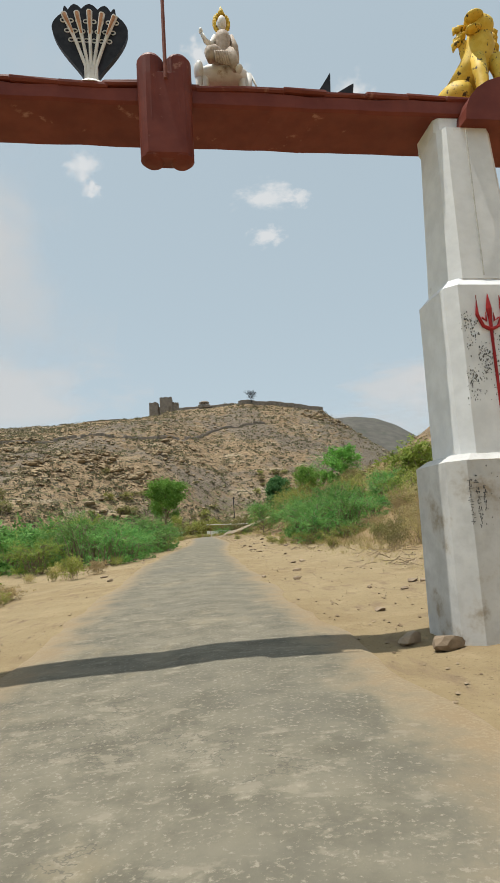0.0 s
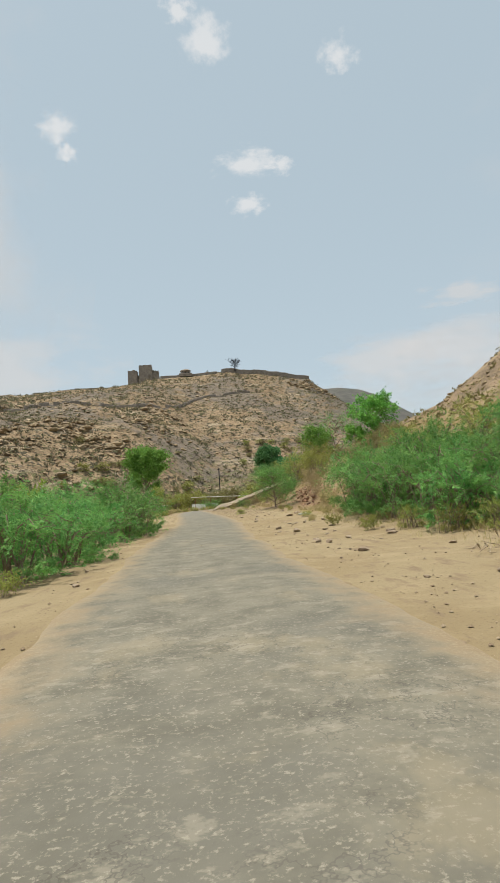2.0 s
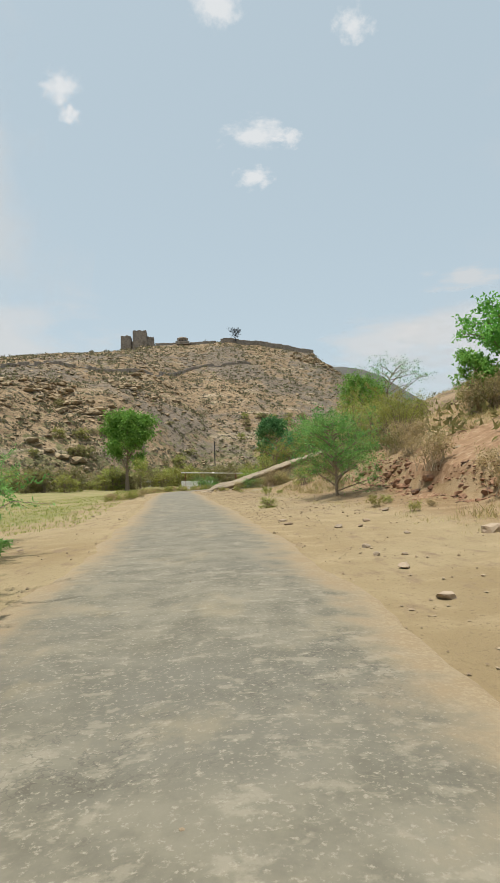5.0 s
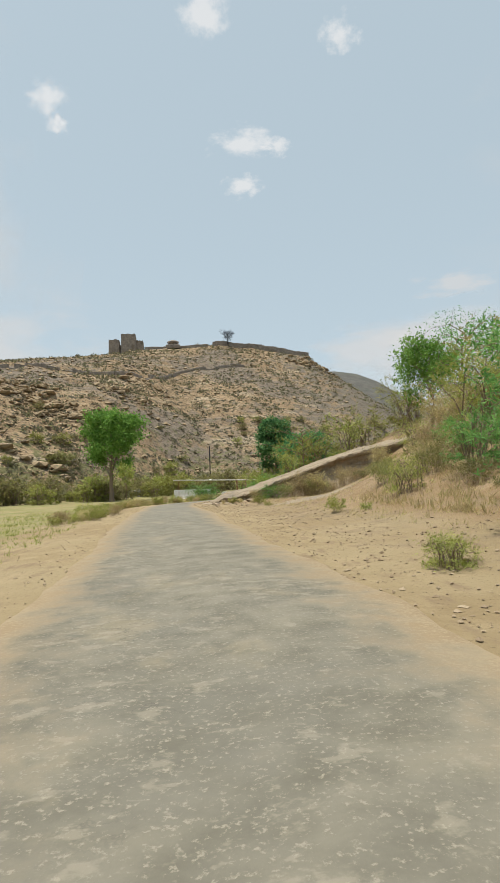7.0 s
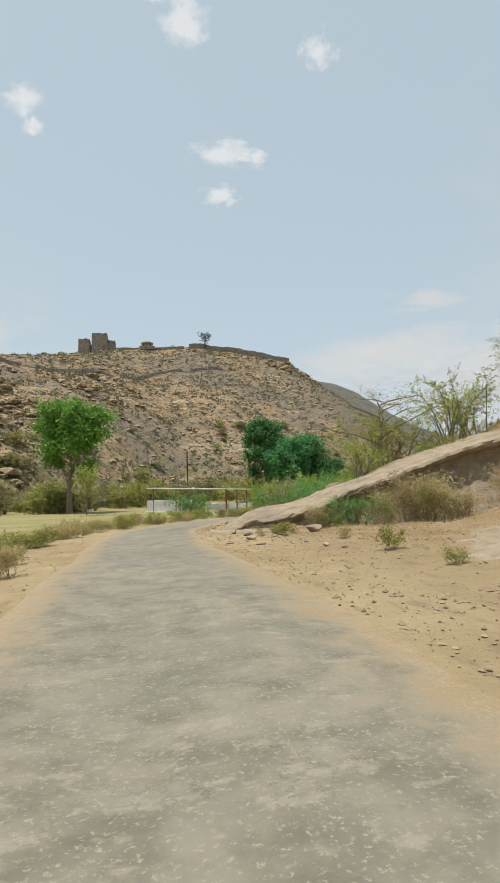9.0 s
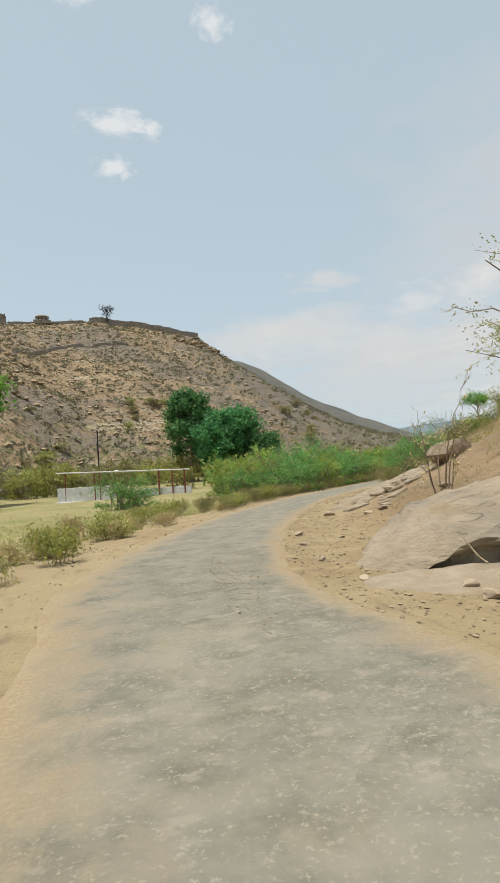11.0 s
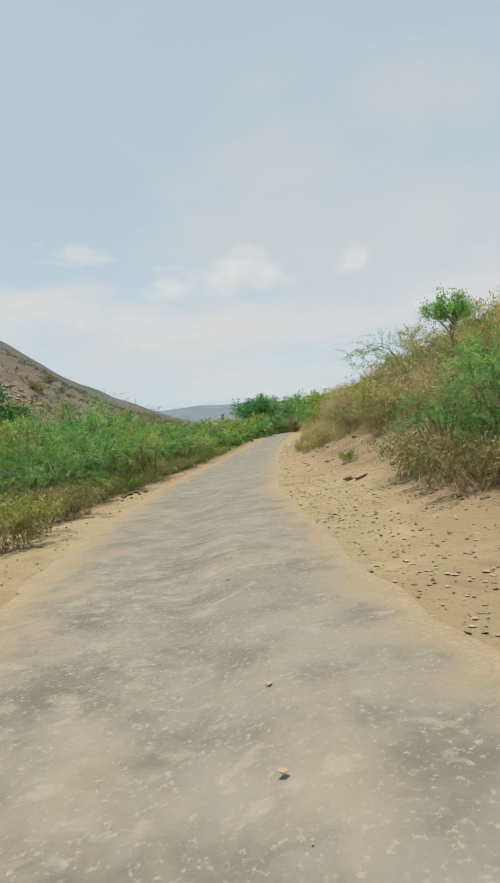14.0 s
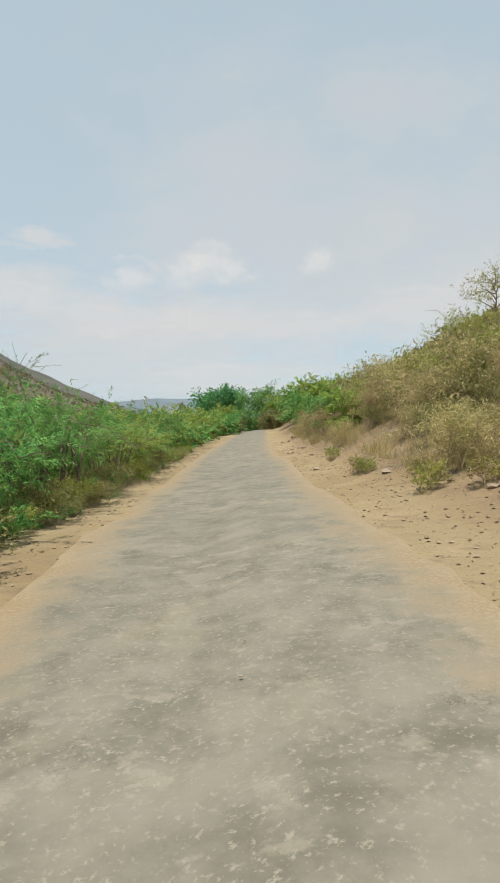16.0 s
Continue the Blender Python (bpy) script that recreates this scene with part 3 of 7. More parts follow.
def plant(name, seed, place, label, category, leaf, bark, reach, height, count=10, twigs=8, leaves=40, leaf_len=0.14, leaf_wid=0.024,
          droop=0.6, twig_len=0.7, scatter=0.05, stem=0.03, stool=0.0, low=0.3, group="", trunk=None, bare=False, thin=6, crown_name="crown", skirt=0, feather=0.0):
    """A shrub or a tree: stems and a crown of many small leaves. trunk: its height and radius."""
    rng = np.random.default_rng(seed)
    ob = thing(name, place, label, category, group)
    start = np.array([0, 0, 0.0])
    bm = bmesh.new()
    if trunk:
        lean = rng.normal(size=2) * 0.06 * trunk[0]
        spine = [(lean[0] * f * f, lean[1] * f * f, trunk[0] * f - 0.15) for f in (0, 0.1, 0.35, 0.7, 1.0)]
        tube(bm, spine, [trunk[1] * k for k in (1.45, 1.1, 0.92, 0.8, 0.7)], 8)
        start = np.array(spine[-1])
        start[2] -= 0.1
    if trunk:
        arms, top = [], height * 0.86
        leader = np.array([start + np.array([rng.normal() * 0.04 * height * f, rng.normal() * 0.04 * height * f, (top - start[2]) * f]) for f in (0, 0.3, 0.6, 0.85, 1.0)])
        tube(bm, leader, [trunk[1] * k for k in (0.7, 0.55, 0.4, 0.25, 0.12)], 6)
        for k in range(count):
            u = ((k + rng.uniform(0, 1)) / count) ** 0.9
            f = u * (len(leader) - 1)
            i = min(int(f), len(leader) - 2)
            a0 = leader[i] + (leader[i + 1] - leader[i]) * (f - i)
            turn = 2.4 * k + rng.uniform(-0.5, 0.5)
            out_r = reach * math.sqrt(max(0.05, 1 - (1.9 * u - 0.75) ** 2 * 0.55)) * rng.uniform(0.55, 1.0)
            up_r = (height - a0[2]) * rng.uniform(0.35, 0.95) * (1 - 0.5 * droop * (1 - u))
            arms.append(np.array([a0 + np.array([math.cos(turn) * out_r * g, math.sin(turn) * out_r * g, up_r * (g ** 0.8 - 0.28 * droop * g * g)]) + rng.normal(size=3) * 0.05 * out_r * g for g in np.linspace(0, 1, 6)]))
    else:
        arms = limbs(rng, count, start, reach, height - start[2], droop)
    if stool:
        for p in arms:
            p += np.array([*(rng.normal(size=2) * stool), 0]) * np.linspace(1, 0.6, len(p))[:, None]
    for p in arms:
        tube(bm, p, [stem * (1 - 0.8 * i / (len(p) - 1)) * (1.0 if not trunk else 1.1) for i in range(len(p))], 4)
    small = twigs_on(rng, arms, twigs, twig_len, low)
    if bare:
        small += twigs_on(rng, small, 3, twig_len * 0.6, 0.2)
    for _ in range(skirt):  # low sprays that hide the foot of the stems
        turn, r = rng.uniform(0, 2 * math.pi), reach * rng.uniform(0.35, 0.95)
        foot = np.array([math.cos(turn) * r * 0.8, math.sin(turn) * r * 0.8, height * rng.uniform(0.02, 0.22)])
        tip = foot + np.array([math.cos(turn) * 0.3, math.sin(turn) * 0.3, rng.uniform(-0.05, 0.25)]) * twig_len
        small.append(np.array([foot, (foot + tip) / 2 + (0, 0, 0.08), tip]))
    for p in small[:: (1 if bare else thin)]:
        tube(bm, p, [stem * 0.28, stem * 0.2, stem * 0.1], 3, False)
    part("trunk" if trunk else "stem", bm, bark, ob)
    if leaves:
        v, f = leaves_on(rng, small, leaves, leaf_len, leaf_wid, scatter, feather)
        part(crown_name, mesh_of(crown_name, v, f), leaf, ob)
    return ob

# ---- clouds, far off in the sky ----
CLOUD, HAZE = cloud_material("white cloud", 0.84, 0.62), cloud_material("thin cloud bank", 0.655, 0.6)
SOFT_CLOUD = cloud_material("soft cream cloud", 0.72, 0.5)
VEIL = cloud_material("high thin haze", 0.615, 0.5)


def cloud(azimuth, height, wide, high, material, label):
    """A cloud 4 km off: heading to the left of ahead, height above the horizon and size, in degrees."""
    a, e, far = radians(azimuth), radians(height), 4000
    at = Vector((-math.sin(a) * math.cos(e), math.cos(a) * math.cos(e), math.sin(e))) * far
    w, h = 0.8 * far * math.tan(radians(wide / 2)), 0.8 * far * math.tan(radians(high / 2))
    bm = bmesh.new()
    layer = bm.loops.layers.uv.new("UVMap")
    grid = [[bm.verts.new((w * (i / 6 * 2 - 1), h * (j / 6 * 2 - 1), 60 * (1 - (i / 3 - 1) ** 2))) for i in range(7)] for j in range(7)]
    for j in range(6):
        for i in range(6):
            f = bm.faces.new((grid[j][i], grid[j][i + 1], grid[j + 1][i + 1], grid[j + 1][i]))
            for loop in f.loops:
                loop[layer].uv = (loop.vert.co.x / w, loop.vert.co.y / h)
    ob = tagged(part("cloud", bm, material), label, "cloud", kind="structure")
    ob.matrix_world = look(at, (0, 0, 0))


for row in ((-7.1, 31.3, 8.5, 4.4), (-10.5, 30.9, 4.0, 2.6), (-6.9, 27.9, 5.2, 3.2), (-3.8, 40.3, 6.5, 6.5), (-17.3, 38.4, 5.0, 4.6), (12.1, 33.7, 5.0, 4.2), (11.2, 31.9, 2.8, 2.8), (-0.8, 42.5, 4, 3.5)):
    cloud(*row, CLOUD, "small white fair-weather cloud in a hazy sky")
for row in ((-42.6, 16.1, 8.5, 6.5), (-40.0, 15.2, 8.5, 5.5), (-45.0, 15.0, 7.0, 4.4), (-53.2, 15.9, 5.5, 4.6), (-35.2, 14.8, 8, 5)):
    cloud(*row, SOFT_CLOUD, "soft cream-white cloud low in a hazy sky")
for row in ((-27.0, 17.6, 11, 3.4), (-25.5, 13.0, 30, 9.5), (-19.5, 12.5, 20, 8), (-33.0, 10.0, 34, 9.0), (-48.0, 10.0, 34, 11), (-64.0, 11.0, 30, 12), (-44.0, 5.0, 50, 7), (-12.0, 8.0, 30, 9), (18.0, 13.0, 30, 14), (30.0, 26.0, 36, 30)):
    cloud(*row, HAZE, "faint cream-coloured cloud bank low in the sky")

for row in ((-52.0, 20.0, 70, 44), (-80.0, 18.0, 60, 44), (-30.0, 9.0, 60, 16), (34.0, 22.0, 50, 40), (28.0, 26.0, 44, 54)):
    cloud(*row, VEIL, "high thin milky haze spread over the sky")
# ---- ground, road and hills ----
def spread(pieces):
    """Grid lines: from each (start, step) to the next start."""
    out = []
    for (a, step), (b, _) in zip(pieces[:-1], pieces[1:]):
        out += list(np.arange(a, b - step * 0.5, step))
    return np.array(out + [pieces[-1][0]])


RIGHT_EDGE = ((0, 2.0), (88, 1.95), (97, 1.45), (104, 1.2), (120, 1.2), (128, 1.5), (137, 1.9), (230, 2.0))  # the sealed half width past the bend is narrower
XS = spread([(-2600, 200), (-1000, 80), (-360, 20), (-120, 5), (-40, 1.6), (-15, 0.7), (-6, 0.36), (10, 0.45), (32, 0.8), (60, 1.5), (130, 6), (400, 40), (1000, 200), (2800, 1)])
YS = spread([(-500, 60), (-80, 8), (-16, 1.0), (0, 0.5), (142, 0.8), (172, 1.5), (232, 4), (300, 20), (600, 100), (1200, 300), (3300, 1)])
me = sheet("ground", XS, YS, lambda x, y: terrain(x, y) - 0.06 * np.clip((np.where(beside(x, y)[1] > 0, ramp(beside(x, y)[0] - 60, *RIGHT_EDGE) - 0.38, 1.6) - np.abs(beside(x, y)[1])) / 0.3, 0, 1))
gx, gy = np.meshgrid(XS, YS)
gs, gd = beside(gx, gy)
gs = gs - 60
attribute(me, "soil", np.clip((gd - ramp(gs, (0, 7), (40, 5.0), (70, 4.6), (92, 4.5), (103, 1.6), (300, 1.6))) / 3, 0, 1))
plain = np.clip((-gd - ramp(gs, (0, 9), (50, 8), (70, 3.6), (90, 4.4), (118, 3.2), (300, 3.0))) / 2.5, 0, 1)
stony = np.clip((gd - ramp(gs, (0, 15), (60, 20), (90, 22), (120, 10), (200, 12))) / 8, 0, 1)
stony = np.maximum(stony, np.clip((gd - 2.1) / 1.6, 0, 1) * ramp(gs, (55, 0), (64, 0.42), (100, 0.42), (106, 0.5), (124, 0.6), (200, 0.6)) * np.clip((14 - gd) / 4, 0, 1))
attribute(me, "stony", stony)
attribute(me, "grass", np.clip(plain * 0.8 + np.clip((gd - 14) / 20, 0, 0.45), 0, 1))
ground = tagged(part("ground", me, SAND), "dry sandy ground with soil banks and yellow grass", "ground", kind="structure")

stations = np.arange(8.0, ALONG[-1] - 4, 0.35)
mid = np.stack([np.interp(stations, ALONG, LINE[:, 0]), np.interp(stations, ALONG, LINE[:, 1])], -1)
way = np.gradient(mid, axis=0)
way /= np.linalg.norm(way, axis=1, keepdims=True)
normal = np.stack([way[:, 1], -way[:, 0]], -1)
COLS = np.array([-1.0, -0.96, -0.86, -0.7, -0.45, -0.15, 0.15, 0.45, 0.7, 0.86, 0.96, 1.0])
half_l = 1.98 + 0.24 * bumps(stations, stations * 0, 2.6, 71, 4, 0.65)
half_r = ramp(stations - 60, *RIGHT_EDGE) + 0.26 * bumps(stations, stations * 0, 2.2, 75, 4, 0.65)
half = np.where(COLS[None] < 0, half_l[:, None], half_r[:, None])
across = half * COLS[None]
px_, py_ = mid[:, None, 0] + normal[:, None, 0] * across, mid[:, None, 1] + normal[:, None, 1] * across
lift = 0.022 - 0.030 * (np.abs(COLS)[None] > 0.99) + 0 * across
pz_ = terrain(px_, py_) + lift
rows_n, cols_n = px_.shape
k = (np.arange(rows_n - 1)[:, None] * cols_n + np.arange(cols_n - 1)[None]).ravel()
me = mesh_of("road", np.stack([px_, py_, pz_], -1).reshape(-1, 3), np.stack([k, k + 1, k + cols_n + 1, k + cols_n], -1), True)
dusty = ramp(stations - 60, (0, 0.15), (30, 0.08), (60, 0.20), (95, 0.20), (125, 0.18), (200, 0.20))
attribute(me, "edge", np.clip(np.abs(COLS)[None] ** 2.4 * 0.95 + dusty[:, None], 0, 1.2) + 0 * across)
attribute(me, "film", ramp(stations - 60, (0, 0.2), (40, 0.2), (70, 0.35), (95, 0.5), (200, 0.55))[:, None] + 0 * across)
uv = me.uv_layers.new(name="UVMap")
loop_v = np.zeros(len(me.loops), int)
me.loops.foreach_get("vertex_index", loop_v)
flat = np.stack([np.broadcast_to(across, px_.shape), np.broadcast_to(stations[:, None], px_.shape)], -1).reshape(-1, 2)
uv.data.foreach_set("uv", flat[loop_v].ravel().astype(np.float32))
road = tagged(part("road", me, ROAD), "narrow worn grey asphalt road with sandy dust patches", "road", kind="structure")

hx, hy = spread([(-420, 6), (-230, 2.2), (250, 4), (345, 1)]), spread([(60, 8), (120, 3), (200, 2.0), (480, 0.9), (496, 3), (560, 1)])
me = sheet("hill", hx, hy, fort_hill_height, False)
tagged(part("fort_hill", me, HILLSIDE), "steep rocky brown hill with scattered dry scrub", "hill", kind="structure")


def far_ridge(name, material, profile, y, depth, label, seed, rough):
    xs = np.linspace(profile[0][0], profile[-1][0], 150)
    ys = np.linspace(y - depth, y + depth * 0.5, 40)
    def height(x, yy):
        top = ramp(x, *profile)
        u = np.where(yy < y, (yy - y + depth) / depth, 1 - (yy - y) / (depth * 0.5) * 0.6)
        return -4 + (top + 4) * np.clip(u, 0, 1) ** 0.85 + rough * bumps(x, yy, depth * 0.14, seed) * np.clip(u * 3, 0, 1) * np.clip((1.02 - u) * 8, 0.15, 1)
    tagged(part(name, sheet(name, xs, ys, height), material), label, "hill", kind="structure")


far_ridge("far_hill", FAR_SCRUB, [(-60, 60), (60, 120), (150, 146), (205, 148), (235, 144), (264, 133), (306, 107), (339, 91), (402, 62), (437, 46), (490, 26), (540, -4)],
          800, 260, "dry scrub-covered hill behind the fort hill", 51, 3)
# haze over this ridge is painted into its colour, not in the air
far_ridge("distant_ridge", FAR_HAZE_TINT, [(500, 40), (700, 72), (934, 92), (1018, 104), (1175, 119), (1319, 121), (1476, 132), (1800, 120), (2300, 90)],
          1600, 300, "low distant ridge on the horizon, haze painted in as pale blue", 53, 8)

# ---- the gate over the road ----
def octagon_prism(bm, cx, cy, half_x, half_y, cut, z0, z1, top=1.0):
    def ring(z, k):
        hx_, hy_, c = half_x * k, half_y * k, cut * k
        return [bm.verts.new((cx + a, cy + b, z)) for a, b in ((-hx_, -hy_ + c), (-hx_ + c, -hy_), (hx_ - c, -hy_), (hx_, -hy_ + c), (hx_, hy_ - c), (hx_ - c, hy_), (-hx_ + c, hy_), (-hx_, hy_ - c))]
    lo, hi = ring(z0, 1.0), ring(z1, top)
    for i in range(8):
        bm.faces.new((lo[i], lo[(i + 1) % 8], hi[(i + 1) % 8], hi[i]))
    bm.faces.new(lo[::-1])
    bm.faces.new(hi)


gate = thing("gateway", (-0.24, 6.22, 0), "whitewashed village gateway with red-brown lintel over the road", "gateway", turn=4.5)
gate_rng = random.Random(4)
for side in (1, -1):
    cx = side * 3.50
    bm = bmesh.new()
    octagon_prism(bm, cx, 0, 0.82, 0.56, 0.17, -0.3, 1.92, 0.955)
    octagon_prism(bm, cx, 0, 0.78, 0.54, 0.17, 1.92, 2.0, 0.84)
    pillar = part("pillar_base", bm, PLASTER, gate, "pillar base with dirty peeling whitewash and scrawls")
    bm = bmesh.new()
    octagon_prism(bm, cx, 0, 0.575, 0.46, 0.12, 1.98, 3.92, 0.95)
    octagon_prism(bm, cx, 0, 0.546, 0.437, 0.114, 3.92, 4.04, 0.80)
    part("pillar_shaft", bm, WHITEWASH, gate)
    bm = bmesh.new()
    octagon_prism(bm, cx, 0, 0.435, 0.38, 0.11, 4.02, 5.99, 0.80)
    octagon_prism(bm, cx, 0.05, 0.352, 0.27, 0.05, 5.99, 6.18)
    part("pillar_top", bm, WHITEWASH, gate)
    bm = bmesh.new()
    tube(bm, [(cx - 0.06, -0.385, 4.06), (cx - 0.065, -0.386, 5.0), (cx - 0.06, -0.385, 5.9)], [0.008, 0.008, 0.008], 5)
    part("cable", bm, PALE_PIPE, gate, "thin pale cable down the pillar")
    bm = bmesh.new()
    ring = []
    for i in range(13):
        a = math.pi * i / 12
        ring.append((cx + 0.58 * side - 0.66 * math.cos(a), 5.99 + 0.60 * math.sin(a)))
    front, back = [bm.verts.new((x, -0.46, z)) for x, z in ring], [bm.verts.new((x, 0.44, z)) for x, z in ring]
    bm.faces.new(front)
    bm.faces.new(back[::-1])
    for i in range(12):
        bm.faces.new((front[i + 1], front[i], back[i], back[i + 1]))
    bm.faces.new((front[0], front[12], back[12], back[0]))
    part("capital", bm, RED_OXIDE, gate, "curved red-brown capital")
bm = bmesh.new()
for x0, z0, n in ((2.885, 1.27, 9), (2.965, 1.24, 9), (3.04, 1.40, 5), (3.26, 1.34, 5)):
    for i in range(n):
        for _ in range(4):
            w, h = gate_rng.choice(((0.05, 0.007), (0.006, 0.03), (0.024, 0.006), (0.006, 0.018), (0.016, 0.006)))
            box(bm, (w, 0.004, h), (x0 + gate_rng.uniform(-0.018, 0.018), -0.541, z0 + 0.055 * i + gate_rng.uniform(-0.022, 0.022)))
tagged(part("lettering", bm, INK, gate, "illegible faded black lettering"), kind="stuff")
bm = bmesh.new()
centres = [(3.08 + 0.42 * gate_rng.random(), gate_rng.uniform(2.3, 3.6)) for _ in range(30)]
for _ in range(420):
    cx, cz = gate_rng.choice(centres)
    w = gate_rng.uniform(0.003, 0.011)
    box(bm, (w, 0.004, w * gate_rng.uniform(0.7, 2.6)), (cx + gate_rng.gauss(0, 0.035), -0.451, cz + gate_rng.gauss(0, 0.06)))
for _ in range(70):
    w = gate_rng.uniform(0.004, 0.014)
    box(bm, (w, 0.004, w * gate_rng.uniform(0.7, 2.0)), (gate_rng.uniform(2.93, 3.6), -0.541, gate_rng.uniform(0.5, 1.9)))
tagged(part("paint_chip", bm, INK, gate, "small dark chips in the whitewash"), kind="stuff")
bm = bmesh.new()
for i in range(16):
    z, y0 = 1.05 + 0.045 * i + gate_rng.uniform(-0.03, 0.03), gate_rng.uniform(-0.34, -0.1)
    tube(bm, [(2.719, y0, z), (2.719, y0 + gate_rng.uniform(0.02, 0.08), z + gate_rng.uniform(-0.06, 0.06)), (2.719, y0 + gate_rng.uniform(0.05, 0.16), z - gate_rng.uniform(-0.08, 0.08))], [0.003] * 3, 3, False)
tagged(part("scrawl", bm, BLUE_INK, gate, "faded blue scrawl"), kind="stuff")
bm = bmesh.new()
tx = 3.40
tube(bm, [(tx, -0.458, 2.1), (tx, -0.458, 3.42)], [0.017, 0.017], 6)
tube(bm, [(tx - 0.14, -0.46, 3.78), (tx - 0.15, -0.46, 3.55), (tx - 0.09, -0.46, 3.42), (tx, -0.46, 3.38), (tx + 0.09, -0.46, 3.42), (tx + 0.15, -0.46, 3.55), (tx + 0.14, -0.46, 3.78)], [0.005, 0.021, 0.020, 0.024, 0.020, 0.021, 0.005], 6)
tube(bm, [(tx, -0.46, 3.36), (tx, -0.46, 3.5), (tx, -0.46, 3.62), (tx, -0.46, 3.8)], [0.02, 0.02, 0.034, 0.004], 6)
tube(bm, [(tx - 0.1, -0.46, 3.52), (tx - 0.05, -0.46, 3.48), (tx - 0.045, -0.46, 3.58)], [0.012, 0.014, 0.004], 5)
tube(bm, [(tx + 0.1, -0.46, 3.52), (tx + 0.05, -0.46, 3.48), (tx + 0.045, -0.46, 3.58)], [0.012, 0.014, 0.004], 5)
part("trident", bm, RED, gate, "red painted trident")
bm = bmesh.new()
box(bm, (8.7, 0.80, 0.22), (0, 0.15, 6.285), 0.03)
bmesh.ops.subdivide_edges(bm, edges=[e for e in bm.edges if e.calc_length() > 4], cuts=40)
for v in bm.verts:
    v.co.z += (0.012 + 0.03 * (v.co.z > 6.3)) * noise.noise(Vector((v.co.x * 2.3, v.co.y * 3, v.co.z)))
    v.co.y += 0.02 * noise.noise(Vector((v.co.x * 1.7, 5 + v.co.y, v.co.z * 2)))
part("lintel", bm, RED_OXIDE, gate, "red-brown painted concrete lintel")
for i in range(17):
    bm = bmesh.new()
    box(bm, (0.56, 0.86, 0.07), (0, 0.18, 0), 0.02)
    for v in bm.verts:
        v.co += Vector((noise.noise(v.co * 3 + Vector((i, 0, 0))), noise.noise(v.co * 3 + Vector((0, i, 0))), 0.6 * noise.noise(v.co * 5 + Vector((0, 0, i))))) * 0.035
    slab_ob = part("coping", bm, RED_OXIDE, gate)
    slab_ob.location = (-4.1 + 8.2 * i / 16, -0.03, 6.385 + 0.012 * math.sin(i * 1.9))
    slab_ob.rotation_euler = (radians(-6), radians(gate_rng.uniform(-1, 1)), 0)
for x in (-0.265, 0.045):
    bm = bmesh.new()
    rings = [(0.02, -0.74), (0.10, -0.73), (0.142, -0.69), (0.148, 0.0), (0.155, 0.3), (0.155, 0.52), (0.12, 0.575), (0.02, 0.59)]
    loops = [[bm.verts.new((x + r_ * math.cos(2 * math.pi * k / 20), -0.26 + r_ * math.sin(2 * math.pi * k / 20), 6.14 + z_)) for k in range(20)] for r_, z_ in rings]
    for lo, hi in zip(loops[:-1], loops[1:]):
        for k in range(20):
            bm.faces.new((lo[k], lo[(k + 1) % 20], hi[(k + 1) % 20], hi[k]))
    bm.faces.new(loops[0][::-1])
    bm.faces.new(loops[-1])
    part("boss_roll", bm, RED_OXIDE, gate, "rounded red-brown boss")
bm = bmesh.new()
box(bm, (0.50, 0.27, 1.06), (-0.11, -0.27, 5.96), 0.04)
part("boss_block", bm, RED_OXIDE, gate)
bm = bmesh.new()
tube(bm, [(-0.10, -0.42, 6.36), (-0.10, -0.42, 9.0)], [0.022, 0.016], 8)
part("flagpole", bm, RUST, gate, "thin rusty flagpole")


def on_gate(x, y, z):
    return gate.matrix_world @ Vector((x, y, z))


# five-headed cobra hood
cobra = thing("cobra_sculpture", on_gate(-0.94, -0.05, 6.42), "black and white five-headed cobra hood sculpture on the lintel", "sculpture", turn=4.5)
bm = bmesh.new()
rim = []
for i in range(40):
    a = i / 39
    rim.append((0.055 + 0.38 * (math.sin(a * math.pi * 0.60) ** 1.5 if a < 0.78 else math.sin(0.78 * math.pi * 0.60) ** 1.5 * (1 - ((a - 0.78) / 0.22) ** 2 * 0.35)), 0.1 + 0.86 * a))
top_z = rim[-1][1]
outline = [(-x, z) for x, z in rim] + [(x * math.cos(math.pi * i / 20) * -1, top_z + 0.06 * abs(math.sin(5 * math.pi * i / 20)) + 0.06 * math.sin(math.pi * i / 20)) for x in (rim[-1][0],) for i in range(1, 20)] + [(x, z) for x, z in reversed(rim)]
front, back = [bm.verts.new((x, -0.05 - 0.10 * max(0, z - 0.4), z)) for x, z in outline], [bm.verts.new((x, 0.02 - 0.10 * max(0, z - 0.4), z)) for x, z in outline]
bm.faces.new(front[::-1])
bm.faces.new(back)
for i in range(len(front)):
    j = (i + 1) % len(front)
    bm.faces.new((front[i], front[j], back[j], back[i]))
part("hood", bm, BLACK, cobra, "black painted hood")
for i in range(5):
    f = (i - 2) / 2
    bm = bmesh.new()
    tube(bm, [(0.05 * f, -0.07, 0.06), (0.06 * f, -0.075, 0.30), (0.17 * f, -0.10, 0.62), (0.29 * f, -0.13, 0.97 - 0.05 * abs(f))], [0.03, 0.020, 0.020, 0.036], 7)
    neck = part("cobra_neck", bm, MARBLE, cobra, "white painted cobra neck")
    bm = bmesh.new()
    tube(bm, [(0.19 * f, -0.125, 0.68), (0.28 * f, -0.160, 0.94 - 0.05 * abs(f))], [0.010, 0.022], 6)
    part("belly_stripe", bm, ORANGE, neck, "orange painted belly stripe")
bm = bmesh.new()
